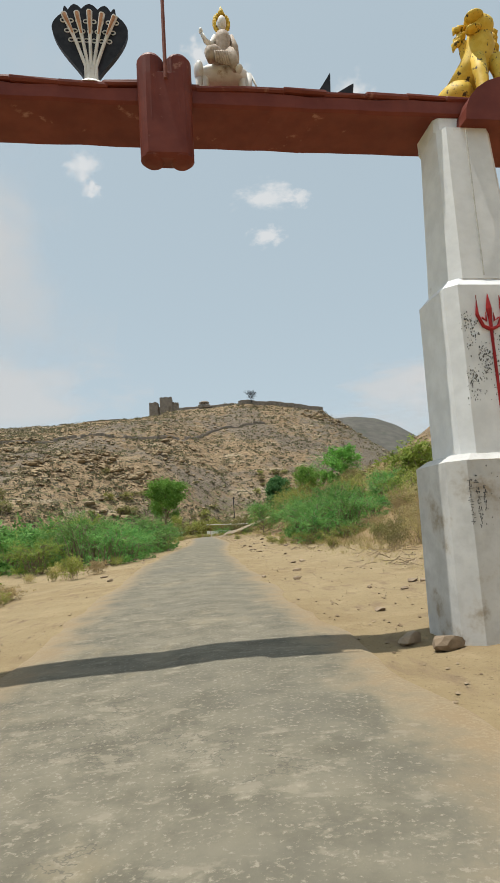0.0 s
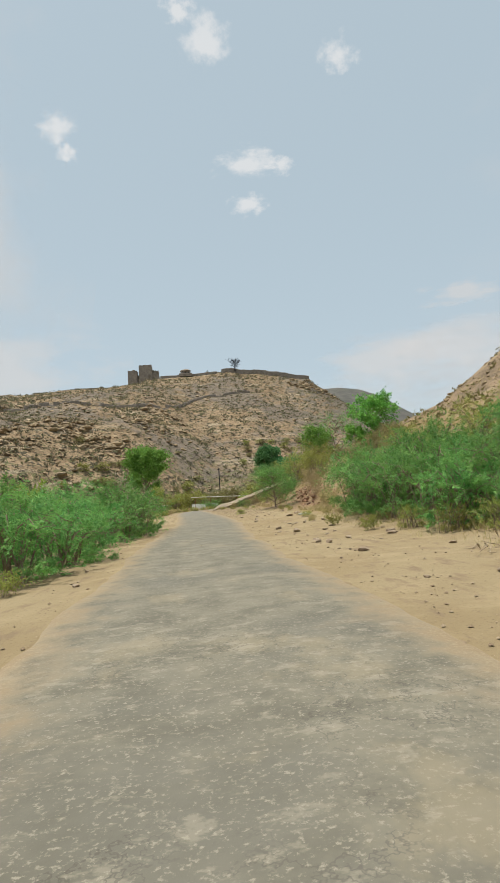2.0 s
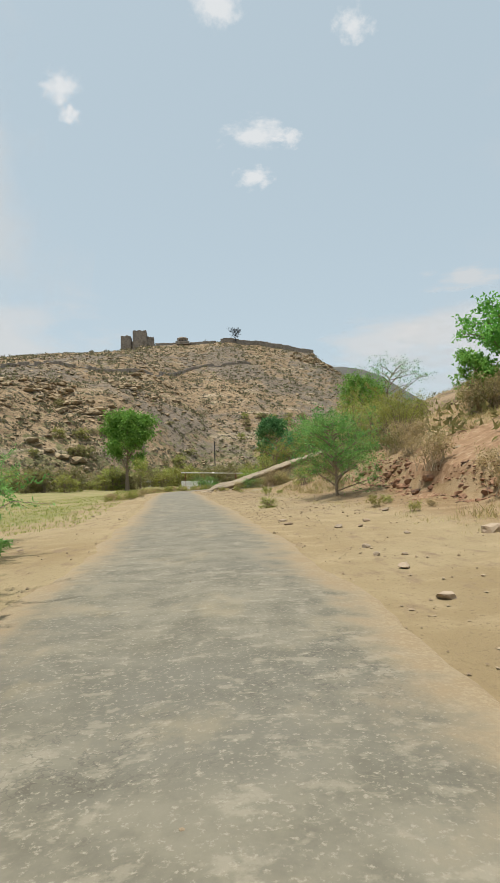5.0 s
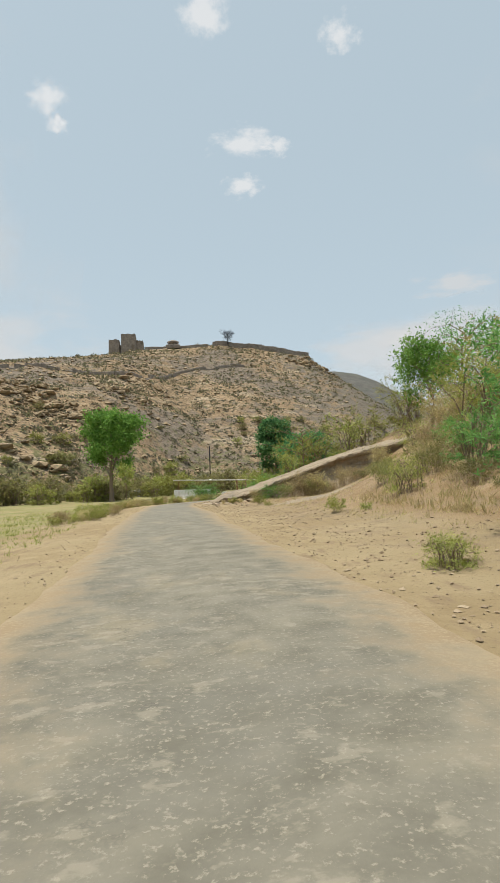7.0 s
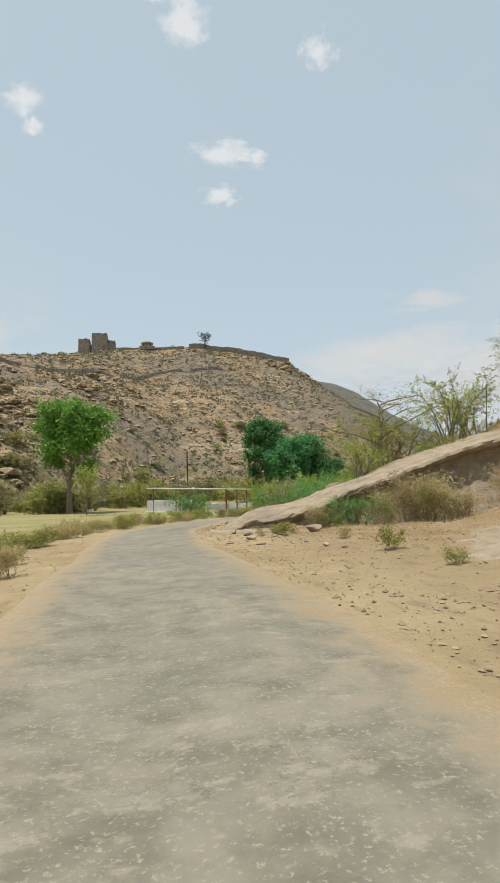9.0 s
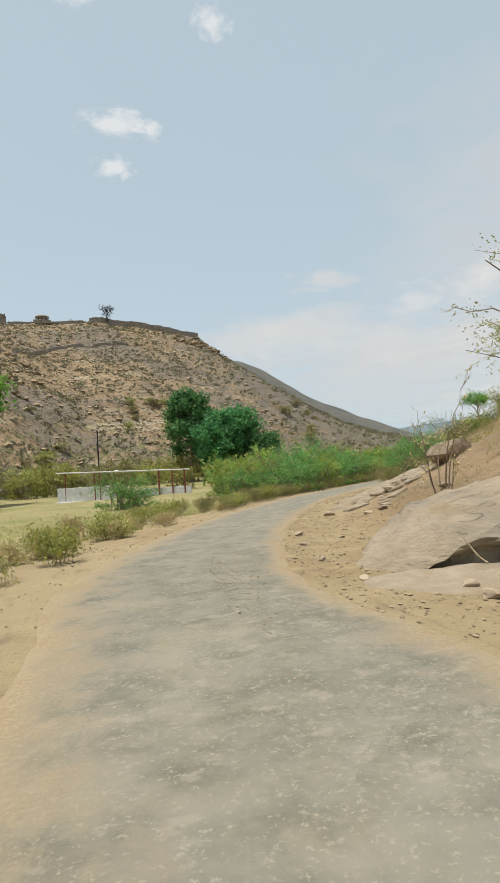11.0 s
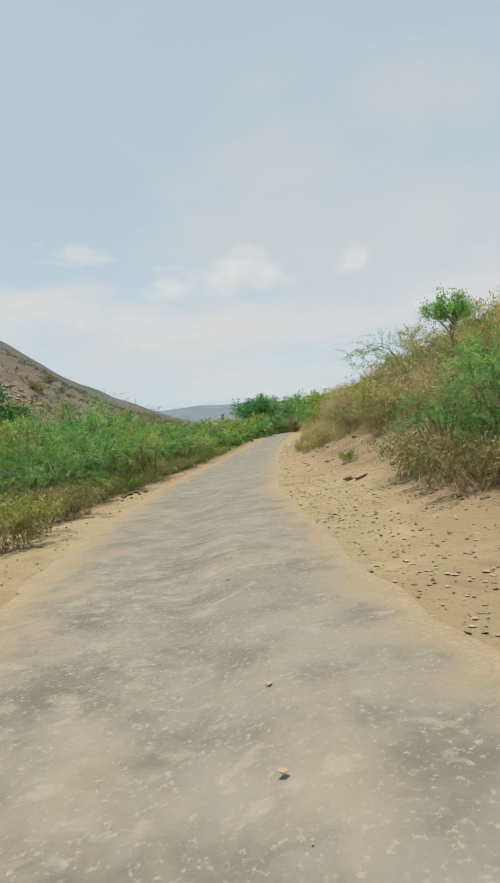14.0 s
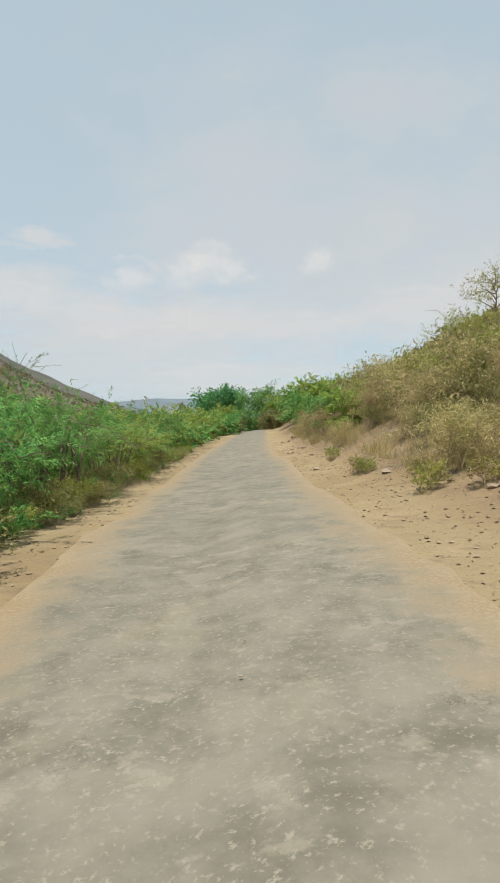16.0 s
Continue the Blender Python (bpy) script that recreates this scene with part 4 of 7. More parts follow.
for row, z in enumerate((0.86, 0.74, 0.63)):
    for i in range(8 - row):
        x = (i - (7 - row) / 2) * 0.086
        for k in range(8):
            a0, a1 = 2 * math.pi * k / 8, 2 * math.pi * (k + 1) / 8
            tube(bm, [(x + 0.03 * math.cos(a0), -0.055 - 0.1 * (z - 0.4), z + 0.024 * math.sin(a0)), (x + 0.03 * math.cos(a1), -0.055 - 0.1 * (z - 0.4), z + 0.024 * math.sin(a1))], [0.007] * 2, 4, False)
tagged(part("scale_pattern", bm, MARBLE, cobra, "pale painted rings"), kind="stuff")
bm = bmesh.new()
made = bmesh.ops.create_cone(bm, cap_ends=True, segments=20, radius1=0.24, radius2=0.17, depth=0.08)["verts"]
bmesh.ops.transform(bm, matrix=pose(0, 0, 0.03), verts=made)
tube(bm, [(0, -0.02, 0.05), (0, -0.05, 0.30)], [0.10, 0.06], 10)
part("plinth", bm, MARBLE, cobra)

# a seated figure on a bull, and a lion: plain shapes
def smooth_statue(bm, name, material, label, place, turn, size, slim=1.0):
    for f in bm.faces:
        f.smooth = True
    ob = tagged(part(name, bm, material[0]), label, "statue")
    for extra in material[1:]:
        ob.data.materials.append(extra)
    ob.matrix_world = Matrix.Translation(place) @ pose(0, 0, 0, 0, 0, turn) @ Matrix.Diagonal((size * slim, size, size, 1))


bm = bmesh.new()
blob(bm, (0.0, 0.08, 0.27), (0.36, 0.15, 0.11), 0.08, 3, 3)
blob(bm, (-0.33, 0.06, 0.30), (0.07, 0.09, 0.12), 0.08, 4, 3)
for x in (-0.34, -0.25, 0.26, 0.35):
    tube(bm, [(x, 0.05, -0.02), (x, 0.06, 0.12), (x * 0.95, 0.07, 0.27)], [0.045, 0.042, 0.065], 10)
tube(bm, [(0.37, 0.06, 0.30), (0.44, 0.05, 0.16), (0.48, 0.04, 0.0)], [0.018, 0.012, 0.014], 6)
white = len(bm.faces)
tube(bm, [(0, -0.03, 0.32), (0.0, -0.03, 0.46), (0.0, -0.03, 0.58), (0.0, -0.03, 0.66), (0.0, -0.03, 0.71)], [0.11, 0.085, 0.115, 0.10, 0.035], 14)
tube(bm, [(-0.03, -0.04, 0.36), (-0.14, -0.12, 0.37), (-0.20, -0.16, 0.33), (-0.19, -0.17, 0.24)], [0.09, 0.085, 0.075, 0.05], 12)
tube(bm, [(0.03, -0.04, 0.36), (0.08, -0.14, 0.33), (0.11, -0.18, 0.24), (0.13, -0.18, 0.14)], [0.09, 0.085, 0.07, 0.05], 12)
for i in range(9):
    f = i / 8
    tube(bm, [(-0.15 + 0.22 * f, -0.14, 0.40 - 0.05 * f), (-0.13 + 0.23 * f, -0.215, 0.29), (-0.12 + 0.27 * f, -0.19, 0.20 - 0.05 * f)], [0.02, 0.024, 0.014], 7)
tube(bm, [(0.11, -0.03, 0.65), (0.16, -0.04, 0.52), (0.17, -0.06, 0.36)], [0.045, 0.05, 0.04], 10)
robed = len(bm.faces)
tube(bm, [(-0.10, -0.03, 0.64), (-0.17, -0.06, 0.53), (-0.24, -0.10, 0.53), (-0.29, -0.12, 0.60)], [0.04, 0.034, 0.03, 0.022], 9)
blob(bm, (-0.30, -0.12, 0.63), (0.028, 0.028, 0.035), 0, 0, 2)
blob(bm, (0.17, -0.19, 0.14), (0.05, 0.06, 0.03), 0, 0, 2)
blob(bm, (0, -0.05, 0.80), (0.062, 0.068, 0.085), 0, 0, 3)
skin = len(bm.faces)
for k in range(16):
    t_ = math.pi * (k / 15 * 1.5 - 0.25)
    blob(bm, (0.095 * math.cos(t_), -0.02, 0.83 + 0.105 * math.sin(t_)), (0.032, 0.03, 0.036), 0.2, k, 1)
tube(bm, [(0, -0.03, 0.90), (0, -0.03, 0.97), (0, -0.03, 1.03)], [0.06, 0.035, 0.006], 8)
bm.faces.ensure_lookup_table()
for i, f in enumerate(bm.faces):
    f.material_index = 1 if white <= i < robed else 2 if i >= skin else 0
smooth_statue(bm, "seated_statue", (MARBLE, ROBE, YELLOW), "chalky white seated statue in a fawn robe on a white bull", on_gate(0.60, -0.14, 6.44), 4.5, 1.10, 0.80)
bm = bmesh.new()
blob(bm, (-0.12, 0.14, 0.20), (0.17, 0.24, 0.20), 0.08, 2, 3)
tube(bm, [(-0.04, 0.10, 0.30), (0.06, 0.0, 0.50), (0.12, -0.04, 0.70), (0.12, -0.06, 0.84)], [0.17, 0.15, 0.14, 0.11], 14)
blob(bm, (0.12, -0.08, 0.86), (0.125, 0.13, 0.125), 0.05, 6, 3)
blob(bm, (0.01, -0.17, 0.90), (0.09, 0.085, 0.04), 0.05, 7, 3)
blob(bm, (0.0, -0.15, 0.78), (0.075, 0.075, 0.026), 0.05, 8, 3)
for x in (0.02, 0.22):
    tube(bm, [(x + 0.02, -0.08, 0.52), (x, -0.15, 0.30), (x - 0.01, -0.17, 0.10), (x - 0.01, -0.20, 0.0)], [0.085, 0.065, 0.058, 0.07], 10)
    blob(bm, (x - 0.01, -0.22, 0.02), (0.07, 0.09, 0.045), 0, 0, 2)
    blob(bm, (0.03 + (x - 0.02) * 0.95, -0.02, 0.98), (0.035, 0.03, 0.045), 0, 0, 2)
for k in range(26):
    a = 2 * math.pi * k / 26
    r0 = 0.13 + 0.03 * (k % 3)
    tube(bm, [(0.12 + r0 * math.cos(a), 0.0, 0.82 + r0 * math.sin(a)), (0.12 + (r0 + 0.06) * math.cos(a), 0.01, 0.80 + (r0 + 0.06) * math.sin(a)), (0.12 + (r0 + 0.07) * math.cos(a), 0.02, 0.74 + (r0 + 0.08) * math.sin(a))], [0.045, 0.032, 0.006], 6)
smooth_statue(bm, "lion_statue", (YELLOW,), "yellow painted cement lion statue with dark stripes on the gate", on_gate(3.84, 0.0, 6.44), 4, 1.32)
for x, w, h in ((1.78, 0.17, 0.30), (2.02, 0.24, 0.17)):
    bm = bmesh.new()
    a, b, c = Vector((-w / 2, 0, 0)), Vector((w / 2, 0.03, 0)), Vector((w * 0.6, 0.02, h))
    lo, hi = [bm.verts.new(p) for p in (a, b, c)], [bm.verts.new(p + Vector((0.01, 0.03, 0.0))) for p in (a, b, c)]
    bm.faces.new(lo)
    bm.faces.new(hi[::-1])
    for i in range(3):
        bm.faces.new((lo[(i + 1) % 3], lo[i], hi[i], hi[(i + 1) % 3]))
    shard = tagged(part("broken_shard", bm, BLACK), "black broken metal shard on the lintel", "shard")
    shard.location = on_gate(x, -0.22, 6.43)

# ---- plants: one of each kind, then copies ----
def ground_z(x, y):
    return float(terrain(np.array([x]), np.array([y]))[0])


def hill_z(x, y):
    return max(ground_z(x, y), float(fort_hill_height(np.array([x]), np.array([y]))[0]))


def strew(first, places, rng, height=ground_z):
    """Copies of a plant at (x, y, scale) places; the first place takes the plant itself."""
    for i, (x, y, k) in enumerate(places):
        m = pose(x, y, height(x, y) - 0.04, 0, 0, rng.uniform(0, 360))
        if i == 0:
            first.matrix_basis = m
            first.scale = (k, k, k)
        else:
            first_scale = first.scale.copy()
            first.scale = (k * rng.uniform(0.88, 1.12), k * rng.uniform(0.88, 1.12), k * rng.uniform(0.85, 1.15))
            copy_thing(first, m)
            first.scale = first_scale


def along_road(s, d):
    """The place s metres past the start, d metres to the right of the road's middle."""
    x, y = np.interp(s + 60, ALONG, LINE[:, 0]), np.interp(s + 60, ALONG, LINE[:, 1])
    x2, y2 = np.interp(s + 60.5, ALONG, LINE[:, 0]), np.interp(s + 60.5, ALONG, LINE[:, 1])
    n = math.hypot(x2 - x, y2 - y)
    return float(x + d * (y2 - y) / n), float(y - d * (x2 - x) / n)


def beside_road(rows):
    return [along_road(s, d) + (k,) for s, d, k in rows]


rng = np.random.default_rng(5)
bush = dict(reach=1.7, height=1.9, count=20, twigs=12, leaves=36, leaf_len=0.100, leaf_wid=0.015, droop=1.0, twig_len=0.85, thin=9, scatter=0.06, stool=0.35, low=0.12, skirt=80, feather=0.9)
plain_bush = dict(reach=1.75, height=1.9, count=15, twigs=10, leaves=12, leaf_len=0.29, leaf_wid=0.055, droop=1.0, twig_len=0.9, scatter=0.10, stool=0.35, low=0.12, thin=12, skirt=45, feather=0.8)
G1, G2, G3, G4 = "green roadside bushes", "yellow-green shrubs", "dry shrubs", "roadside weeds"
bush_a = plant("thorn_bush", 11, (0, 0, 0), "feathery green thorn bush growing in dry sand", "bush", LEAF_GREEN, BARK, group=G1, **bush)
bush_b = plant("thorn_bush", 12, (0, 0, 0), "low spreading green thorn bush growing in dry sand", "bush", LEAF_GREEN, BARK, group=G1, **{**bush, "height": 1.5, "reach": 2.0})
bush_d = plant("thorn_bush", 20, (0, 0, 0), "green thorn bush with yellowing sprays", "bush", LEAF_MIX, BARK, group=G1, **{**bush, "height": 2.0, "reach": 1.8, "droop": 0.8, "twig_len": 0.95})
bush_c = plant("thorn_bush", 17, (0, 0, 0), "tall green thorn bush with long arching sprays", "bush", LEAF_GREEN, BARK, group=G1, **{**bush, "height": 2.25, "reach": 1.9, "droop": 0.9, "twig_len": 1.0})
bush_e = plant("thorn_bush", 21, (0, 0, 0), "feathery green thorn bush farther from the road", "bush", LEAF_GREEN, BARK, group=G1, **plain_bush)
bush_f = plant("thorn_bush", 22, (0, 0, 0), "green and yellow thorn bush farther from the road", "bush", LEAF_MIX, BARK, group=G1, **{**plain_bush, "height": 2.2})
lime_a = plant("acacia_shrub", 13, (0, 0, 0), "yellow-green feathery acacia shrub", "bush", LEAF_LIME, BARK, group=G2, **{**bush, "count": 17, "leaves": 22, "leaf_len": 0.13, "height": 2.3, "droop": 0.4, "low": 0.25})
lime_b = plant("acacia_shrub", 18, (0, 0, 0), "low yellow-green shrub on the bank", "bush", LEAF_LIME, BARK, group=G2, **{**bush, "count": 15, "twigs": 11, "leaves": 13, "leaf_len": 0.15, "height": 1.3, "reach": 1.4})
dry_a = plant("dry_shrub", 14, (0, 0, 0), "dry brown shrub with bare twigs", "bush", LEAF_DRY, TWIG, group=G3, reach=0.8, height=1.25, count=24, twigs=11, leaves=8, thin=14,
              leaf_len=0.10, leaf_wid=0.016, droop=0.2, twig_len=0.45, scatter=0.04, stem=0.012, stool=0.2, low=0.1)
dry_b = plant("dry_shrub", 15, (0, 0, 0), "half-dry straw-coloured shrub with olive leaves", "bush", LEAF_SCRUB, TWIG, group=G3, reach=0.9, height=1.0, count=22, twigs=11, leaves=8, thin=14,
              leaf_len=0.11, leaf_wid=0.018, droop=0.3, twig_len=0.5, scatter=0.05, stem=0.012, stool=0.22, low=0.1)
weed_a = plant("weed", 16, (0, 0, 0), "low green weed in sandy verge", "weed", LEAF_LIME, TWIG, group=G4, reach=0.38, height=0.55, count=14, twigs=8, leaves=6,
               leaf_len=0.09, leaf_wid=0.018, droop=0.1, twig_len=0.25, scatter=0.03, stem=0.006, stool=0.12, low=0.15)
weed_b = plant("weed", 19, (0, 0, 0), "dry yellow weed in sandy verge", "weed", LEAF_DRY, TWIG, group=G4, reach=0.35, height=0.45, count=16, twigs=8, leaves=6,
               leaf_len=0.085, leaf_wid=0.014, droop=0.1, twig_len=0.22, scatter=0.03, stem=0.006, stool=0.14, low=0.1)

left = [(-5.4, 30.5, 0.95), (-5.0, 33.6, 0.9), (-7.4, 32.6, 1.15), (-5.7, 36.6, 1.05), (-9.6, 32.0, 1.1), (-8.4, 36.5, 1.2), (-5.5, 40.0, 1.05), (-11.8, 35.0, 1.2), (-8.2, 41.0, 1.2), (-13.5, 31.0, 1.1),
        (-4.6, 46.2, 1.0), (-4.6, 49.6, 0.95), (-5.1, 43.5, 1.05), (-5.6, 47.2, 1.1), (-8.4, 45.5, 1.3), (-5.5, 51.0, 1.1), (-8.6, 50.0, 1.3), (-5.9, 54.6, 1.1), (-11.6, 41.0, 1.3), (-12.0, 47.5, 1.35), (-15.0, 39.0, 1.3), (-8.6, 55.0, 1.2), (-12.0, 54.0, 1.3),
        (-16.0, 47.0, 1.4), (-7.0, 58.5, 1.0), (-16.5, 55.0, 1.4), (-20.0, 44.0, 1.4), (-24.0, 52.0, 1.5)]
thicket = [(5.9, 40.4, 1.2), (7.4, 43.0, 1.3), (8.6, 40.4, 1.3), (6.9, 45.6, 1.05), (9.6, 45.0, 1.2), (6.2, 43.2, 1.0), (5.8, 37.4, 1.0)]
right = [(5.6, 32.4, 1.0), (6.6, 31.6, 0.9), (7.4, 32.8, 1.2), (6.2, 35.2, 1.2), (9.4, 34.6, 1.3), (8.4, 37.5, 1.3), (6.3, 38.6, 1.1), (11.3, 37.5, 1.3), (7.2, 41.4, 1.2), (10.2, 41.0, 1.3), (12.8, 41.0, 1.3), (9.0, 44.4, 1.2)]
belt = beside_road([(129.5, -4.2, 0.7), (131.5, -5.0, 0.95), (133, -3.9, 0.8), (135, -4.8, 1.0), (137, -3.9, 0.85),
                    (139, -4.8, 1.0), (141, -4.0, 0.9), (143, -4.9, 1.05), (145, -4.0, 0.95), (147.5, -4.8, 1.05), (150, -4.0, 0.95), (152.5, -4.8, 1.05), (155, -4.1, 1.0), (158, -4.8, 1.1), (161, -4.2, 1.0),
                    (129.5, -6.6, 0.75), (132.0, -7.0, 1.0), (134, -7.6, 1.15), (138, -7.6, 1.2), (142, -7.8, 1.25), (146, -7.4, 1.25)])
belt = [(x, y, k * 1.12) for x, y, k in belt]
belt_far = beside_road([(164, -4.8, 1.1), (168, -4.3, 1.05), (172, -4.8, 1.1), (176, -4.4, 1.1), (181, -4.9, 1.2), (186, -4.6, 1.2), (192, -5.0, 1.2), (199, -5.0, 1.3),
                        (150, -7.8, 1.3), (154, -7.8, 1.3), (160, -8.0, 1.35), (166, -8.0, 1.35), (173, -8.2, 1.4), (137, -11, 1.2), (141, -11, 1.4), (147, -11, 1.4), (154, -12, 1.5), (162, -12, 1.5), (172, -12, 1.5), (182, -10, 1.5),
                        (146, -16, 1.5), (153, -16, 1.6)])
far_right = beside_road([(182, 5.5, 1.3), (190, 6.5, 1.5), (198, 5.5, 1.5), (206, 6.0, 1.6), (170, 5.0, 1.0), (176, 6.4, 1.2), (163, 5.2, 0.9), (157, 5.0, 0.8), (200, -3.2, 1.2), (206, -3.4, 1.4), (212, -2.0, 1.6), (214, 4.5, 1.7), (226, -5, 1.3), (228, -2, 1.2), (229, 1, 1.2), (227, 4, 1.3), (224, 6.5, 1.5)])
right = [(x, y, k * (0.72 if x > 8 else 0.9)) for x, y, k in right]
left_near, left_far = [p for p in left if p[0] > -9.9], [p for p in left if p[0] <= -9.9]
strew(bush_a, left_near[::3] + thicket[::2] + right[::3] + right[2::3] + belt[::3] + [(8.2, 75.6, 0.5)], rng)
strew(bush_b, [(5.2, 100.7, 0.62)] + left_near[1::3] + right[1::3] + belt[1::6] + [(2.2, 137.0, 0.9)], rng)
strew(bush_c, left_near[2::3] + thicket[1::2] + belt[2::6] + [(1.3, 137.6, 1.1), (7.9, 76.6, 0.7), along_road(122.5, 4.1) + (0.55,), along_road(123.8, 4.6) + (0.6,), along_road(124.4, 3.9) + (0.48,)], rng)
strew(bush_d, belt[4::6] + belt[5::6] + [(9.9, 43.4, 0.9), (11.6, 35.6, 0.7), (-9.0, 29.6, 0.8)], rng)
strew(bush_e, left_far[::2] + belt_far[::2] + far_right[::2], rng)
strew(bush_f, left_far[1::2] + belt_far[1::2] + far_right[1::2] + [(13.5, 37.0, 1.2)], rng)
strew(lime_a, [(12.4, 44.0, 0.85), (14.2, 43.5, 0.8), (11.0, 47.5, 0.75), (15.0, 49.0, 0.8), (13.0, 51.5, 0.8), (9.6, 79.5, 1.25), (10.8, 76.0, 1.1), (12.0, 82.0, 1.2),
               (8.2, 106.5, 1.0), (10.4, 108.0, 1.2), (12.6, 107.0, 1.3), (14.6, 109.0, 1.3), (17.5, 106.0, 1.4), (20.0, 110.0, 1.4), (7.2, 104.6, 0.8)]
      + beside_road([(128, 8.5, 0.6), (133, 9.8, 0.6), (138, 10.4, 0.6), (143, 11.8, 0.6), (149, 9.2, 0.6), (155, 9.6, 0.7), (127, 11.5, 0.8)]), rng)
strew(lime_b, [(9.6, 27.5, 0.9), (11.2, 30.5, 1.1), (12.8, 34.5, 1.2), (14.2, 38.5, 1.2), (11.5, 55.5, 0.9), (14.0, 58.0, 1.1), (15.4, 91.0, 1.1), (13.4, 94.0, 1.0), (4.2, 100.6, 0.4), (6.0, 78.0, 0.6), (7.0, 80.0, 0.7), (9.5, 103.5, 0.7), (11.8, 104.5, 0.9), (17.0, 77.2, 1.0), (19.2, 78.4, 1.1), (18.0, 79.4, 0.9), (4.9, 31.2, 0.4), (5.7, 30.4, 0.5), (6.8, 30.0, 0.55), (4.6, 33.2, 0.38), (2.3, 67.3, 0.30), (2.5, 67.6, 0.26)]
      + beside_road([(126, 5.6, 0.7), (130, 6.8, 0.9), (135, 7.0, 0.9), (141, 7.2, 1.0), (146, 7.0, 1.0), (152, 6.6, 1.0), (158, 6.8, 1.1), (165, 7.0, 1.2), (172, 8.5, 1.2), (131, 10.0, 1.0), (137, 10.8, 1.1), (145, 11.0, 1.1), (133, 5.8, 0.6), (138.5, 6.6, 0.7), (144, 6.4, 0.7), (149, 6.6, 0.8), (155, 5.6, 0.8), (127.4, 8.0, 0.8), (134, 12.4, 1.2), (141, 13.0, 1.2), (150, 13.0, 1.3), (160, 11.0, 1.3)]), rng)
strew(dry_a, [(15.2, 71.6, 1.4), (16.4, 71.4, 1.5), (17.4, 71.8, 1.4), (14.0, 72.0, 1.1), (6.5, 100.7, 1.15), (7.4, 100.4, 1.3), (8.3, 100.3, 1.2), (9.3, 100.0, 0.9), (11.6, 99.4, 0.8), (13.4, 99.2, 0.8), (8.0, 80.6, 0.9), (9.0, 83.0, 0.9), (7.0, 19.5, 0.7), (7.8, 21.0, 0.8), (8.6, 22.6, 0.9), (9.2, 25.4, 1.0), (7.4, 26.4, 0.7), (10.4, 23.6, 0.9), (8.2, 24.0, 0.9), (8.8, 27.0, 1.0), (10.2, 29.0, 1.1), (8.0, 49.5, 0.9), (9.2, 52.5, 1.1), (7.6, 55.0, 0.8), (7.8, 58.5, 0.9), (8.5, 64.6, 1.2), (9.4, 57.0, 1.2), (6.4, 52.0, 0.7), (11.6, 57.0, 1.3), (9.2, 69.0, 1.3), (11.0, 86.0, 1.5), (13.0, 88.0, 1.6), (3.9, 100.5, 0.7), (7.9, 100.4, 1.0), (8.7, 100.2, 0.9), (9.4, 97.5, 0.9), (10.6, 98.6, 1.0), (11.4, 96.0, 1.1)]
      + beside_road([(125.5, 4.6, 0.8), (128, 5.0, 1.0), (130.5, 5.6, 1.1), (133, 5.2, 1.0), (135.5, 6.0, 1.2), (138, 5.6, 1.1), (140.5, 6.2, 1.2), (143, 5.6, 1.1), (146, 5.8, 1.2), (149, 5.4, 1.1), (152, 6.0, 1.3), (156, 6.0, 1.3), (160, 5.8, 1.3), (129, 8.6, 1.2), (134, 9.6, 1.3), (140, 9.6, 1.3), (147, 9.8, 1.4)]), rng)
strew(dry_b, [(6.3, 20.4, 0.6), (8.2, 19.4, 0.9), (9.6, 21.4, 1.0), (6.9, 24.6, 0.6), (11.0, 22.0, 1.1), (12.2, 24.4, 1.1), (6.6, 81.6, 0.7), (7.4, 78.6, 0.8), (8.6, 79.2, 0.9), (10.6, 81.0, 0.9), (7.0, 75.2, 0.7), (12.4, 97.4, 0.7), (10.2, 95.8, 0.6), (7.0, 22.5, 0.7), (9.8, 24.5, 1.0), (11.4, 26.5, 1.1), (7.2, 46.6, 0.7), (10.4, 50.0, 1.0), (9.0, 46.5, 1.0), (8.8, 55.0, 0.9), (14.4, 62.0, 1.3), (16.0, 66.0, 1.4), (13.4, 66.0, 1.2), (9.6, 72.0, 1.0), (6.6, 72.4, 0.7), (14.5, 72.0, 1.2), (15.5, 84.0, 1.3), (8.6, 88.5, 0.5), (10.4, 91.5, 0.6), (11.0, 95.0, 0.5), (12.4, 87.0, 0.7), (7.6, 84.6, 0.45), (9.6, 83.0, 0.6), (5.6, 98.6, 0.7)]
      + beside_road([(121.4, 3.5, 0.6), (122.2, 3.2, 0.7), (123.3, 3.2, 0.75), (124.6, 3.3, 0.65), (120.5, 4.6, 0.6), (126.6, 6.2, 0.9), (129.3, 7.0, 1.0), (132, 7.0, 1.0), (136.5, 7.6, 1.1), (139.5, 7.8, 1.1), (144.5, 7.4, 1.1), (150.5, 7.6, 1.2), (154, 7.6, 1.2), (162, 7.5, 1.3), (168, 6.5, 1.2), (126, 9.0, 1.1)])
      + beside_road([(119, -3.9, 0.5), (121, -3.4, 0.5), (118.6, -4.8, 0.6), (120.4, -4.4, 0.55), (122, -4.6, 0.6), (123.6, -4.0, 0.6), (125.4, -4.6, 0.65), (126.8, -3.8, 0.6), (128, -4.6, 0.6), (124, -3.2, 0.55), (127, -3.1, 0.55), (130.5, -3.0, 0.5), (134, -3.0, 0.55), (138, -3.1, 0.55), (142, -3.1, 0.6), (147, -3.2, 0.6), (116.5, -5.2, 0.6), (118, -6.4, 0.6)]), rng)
bank_rows = []
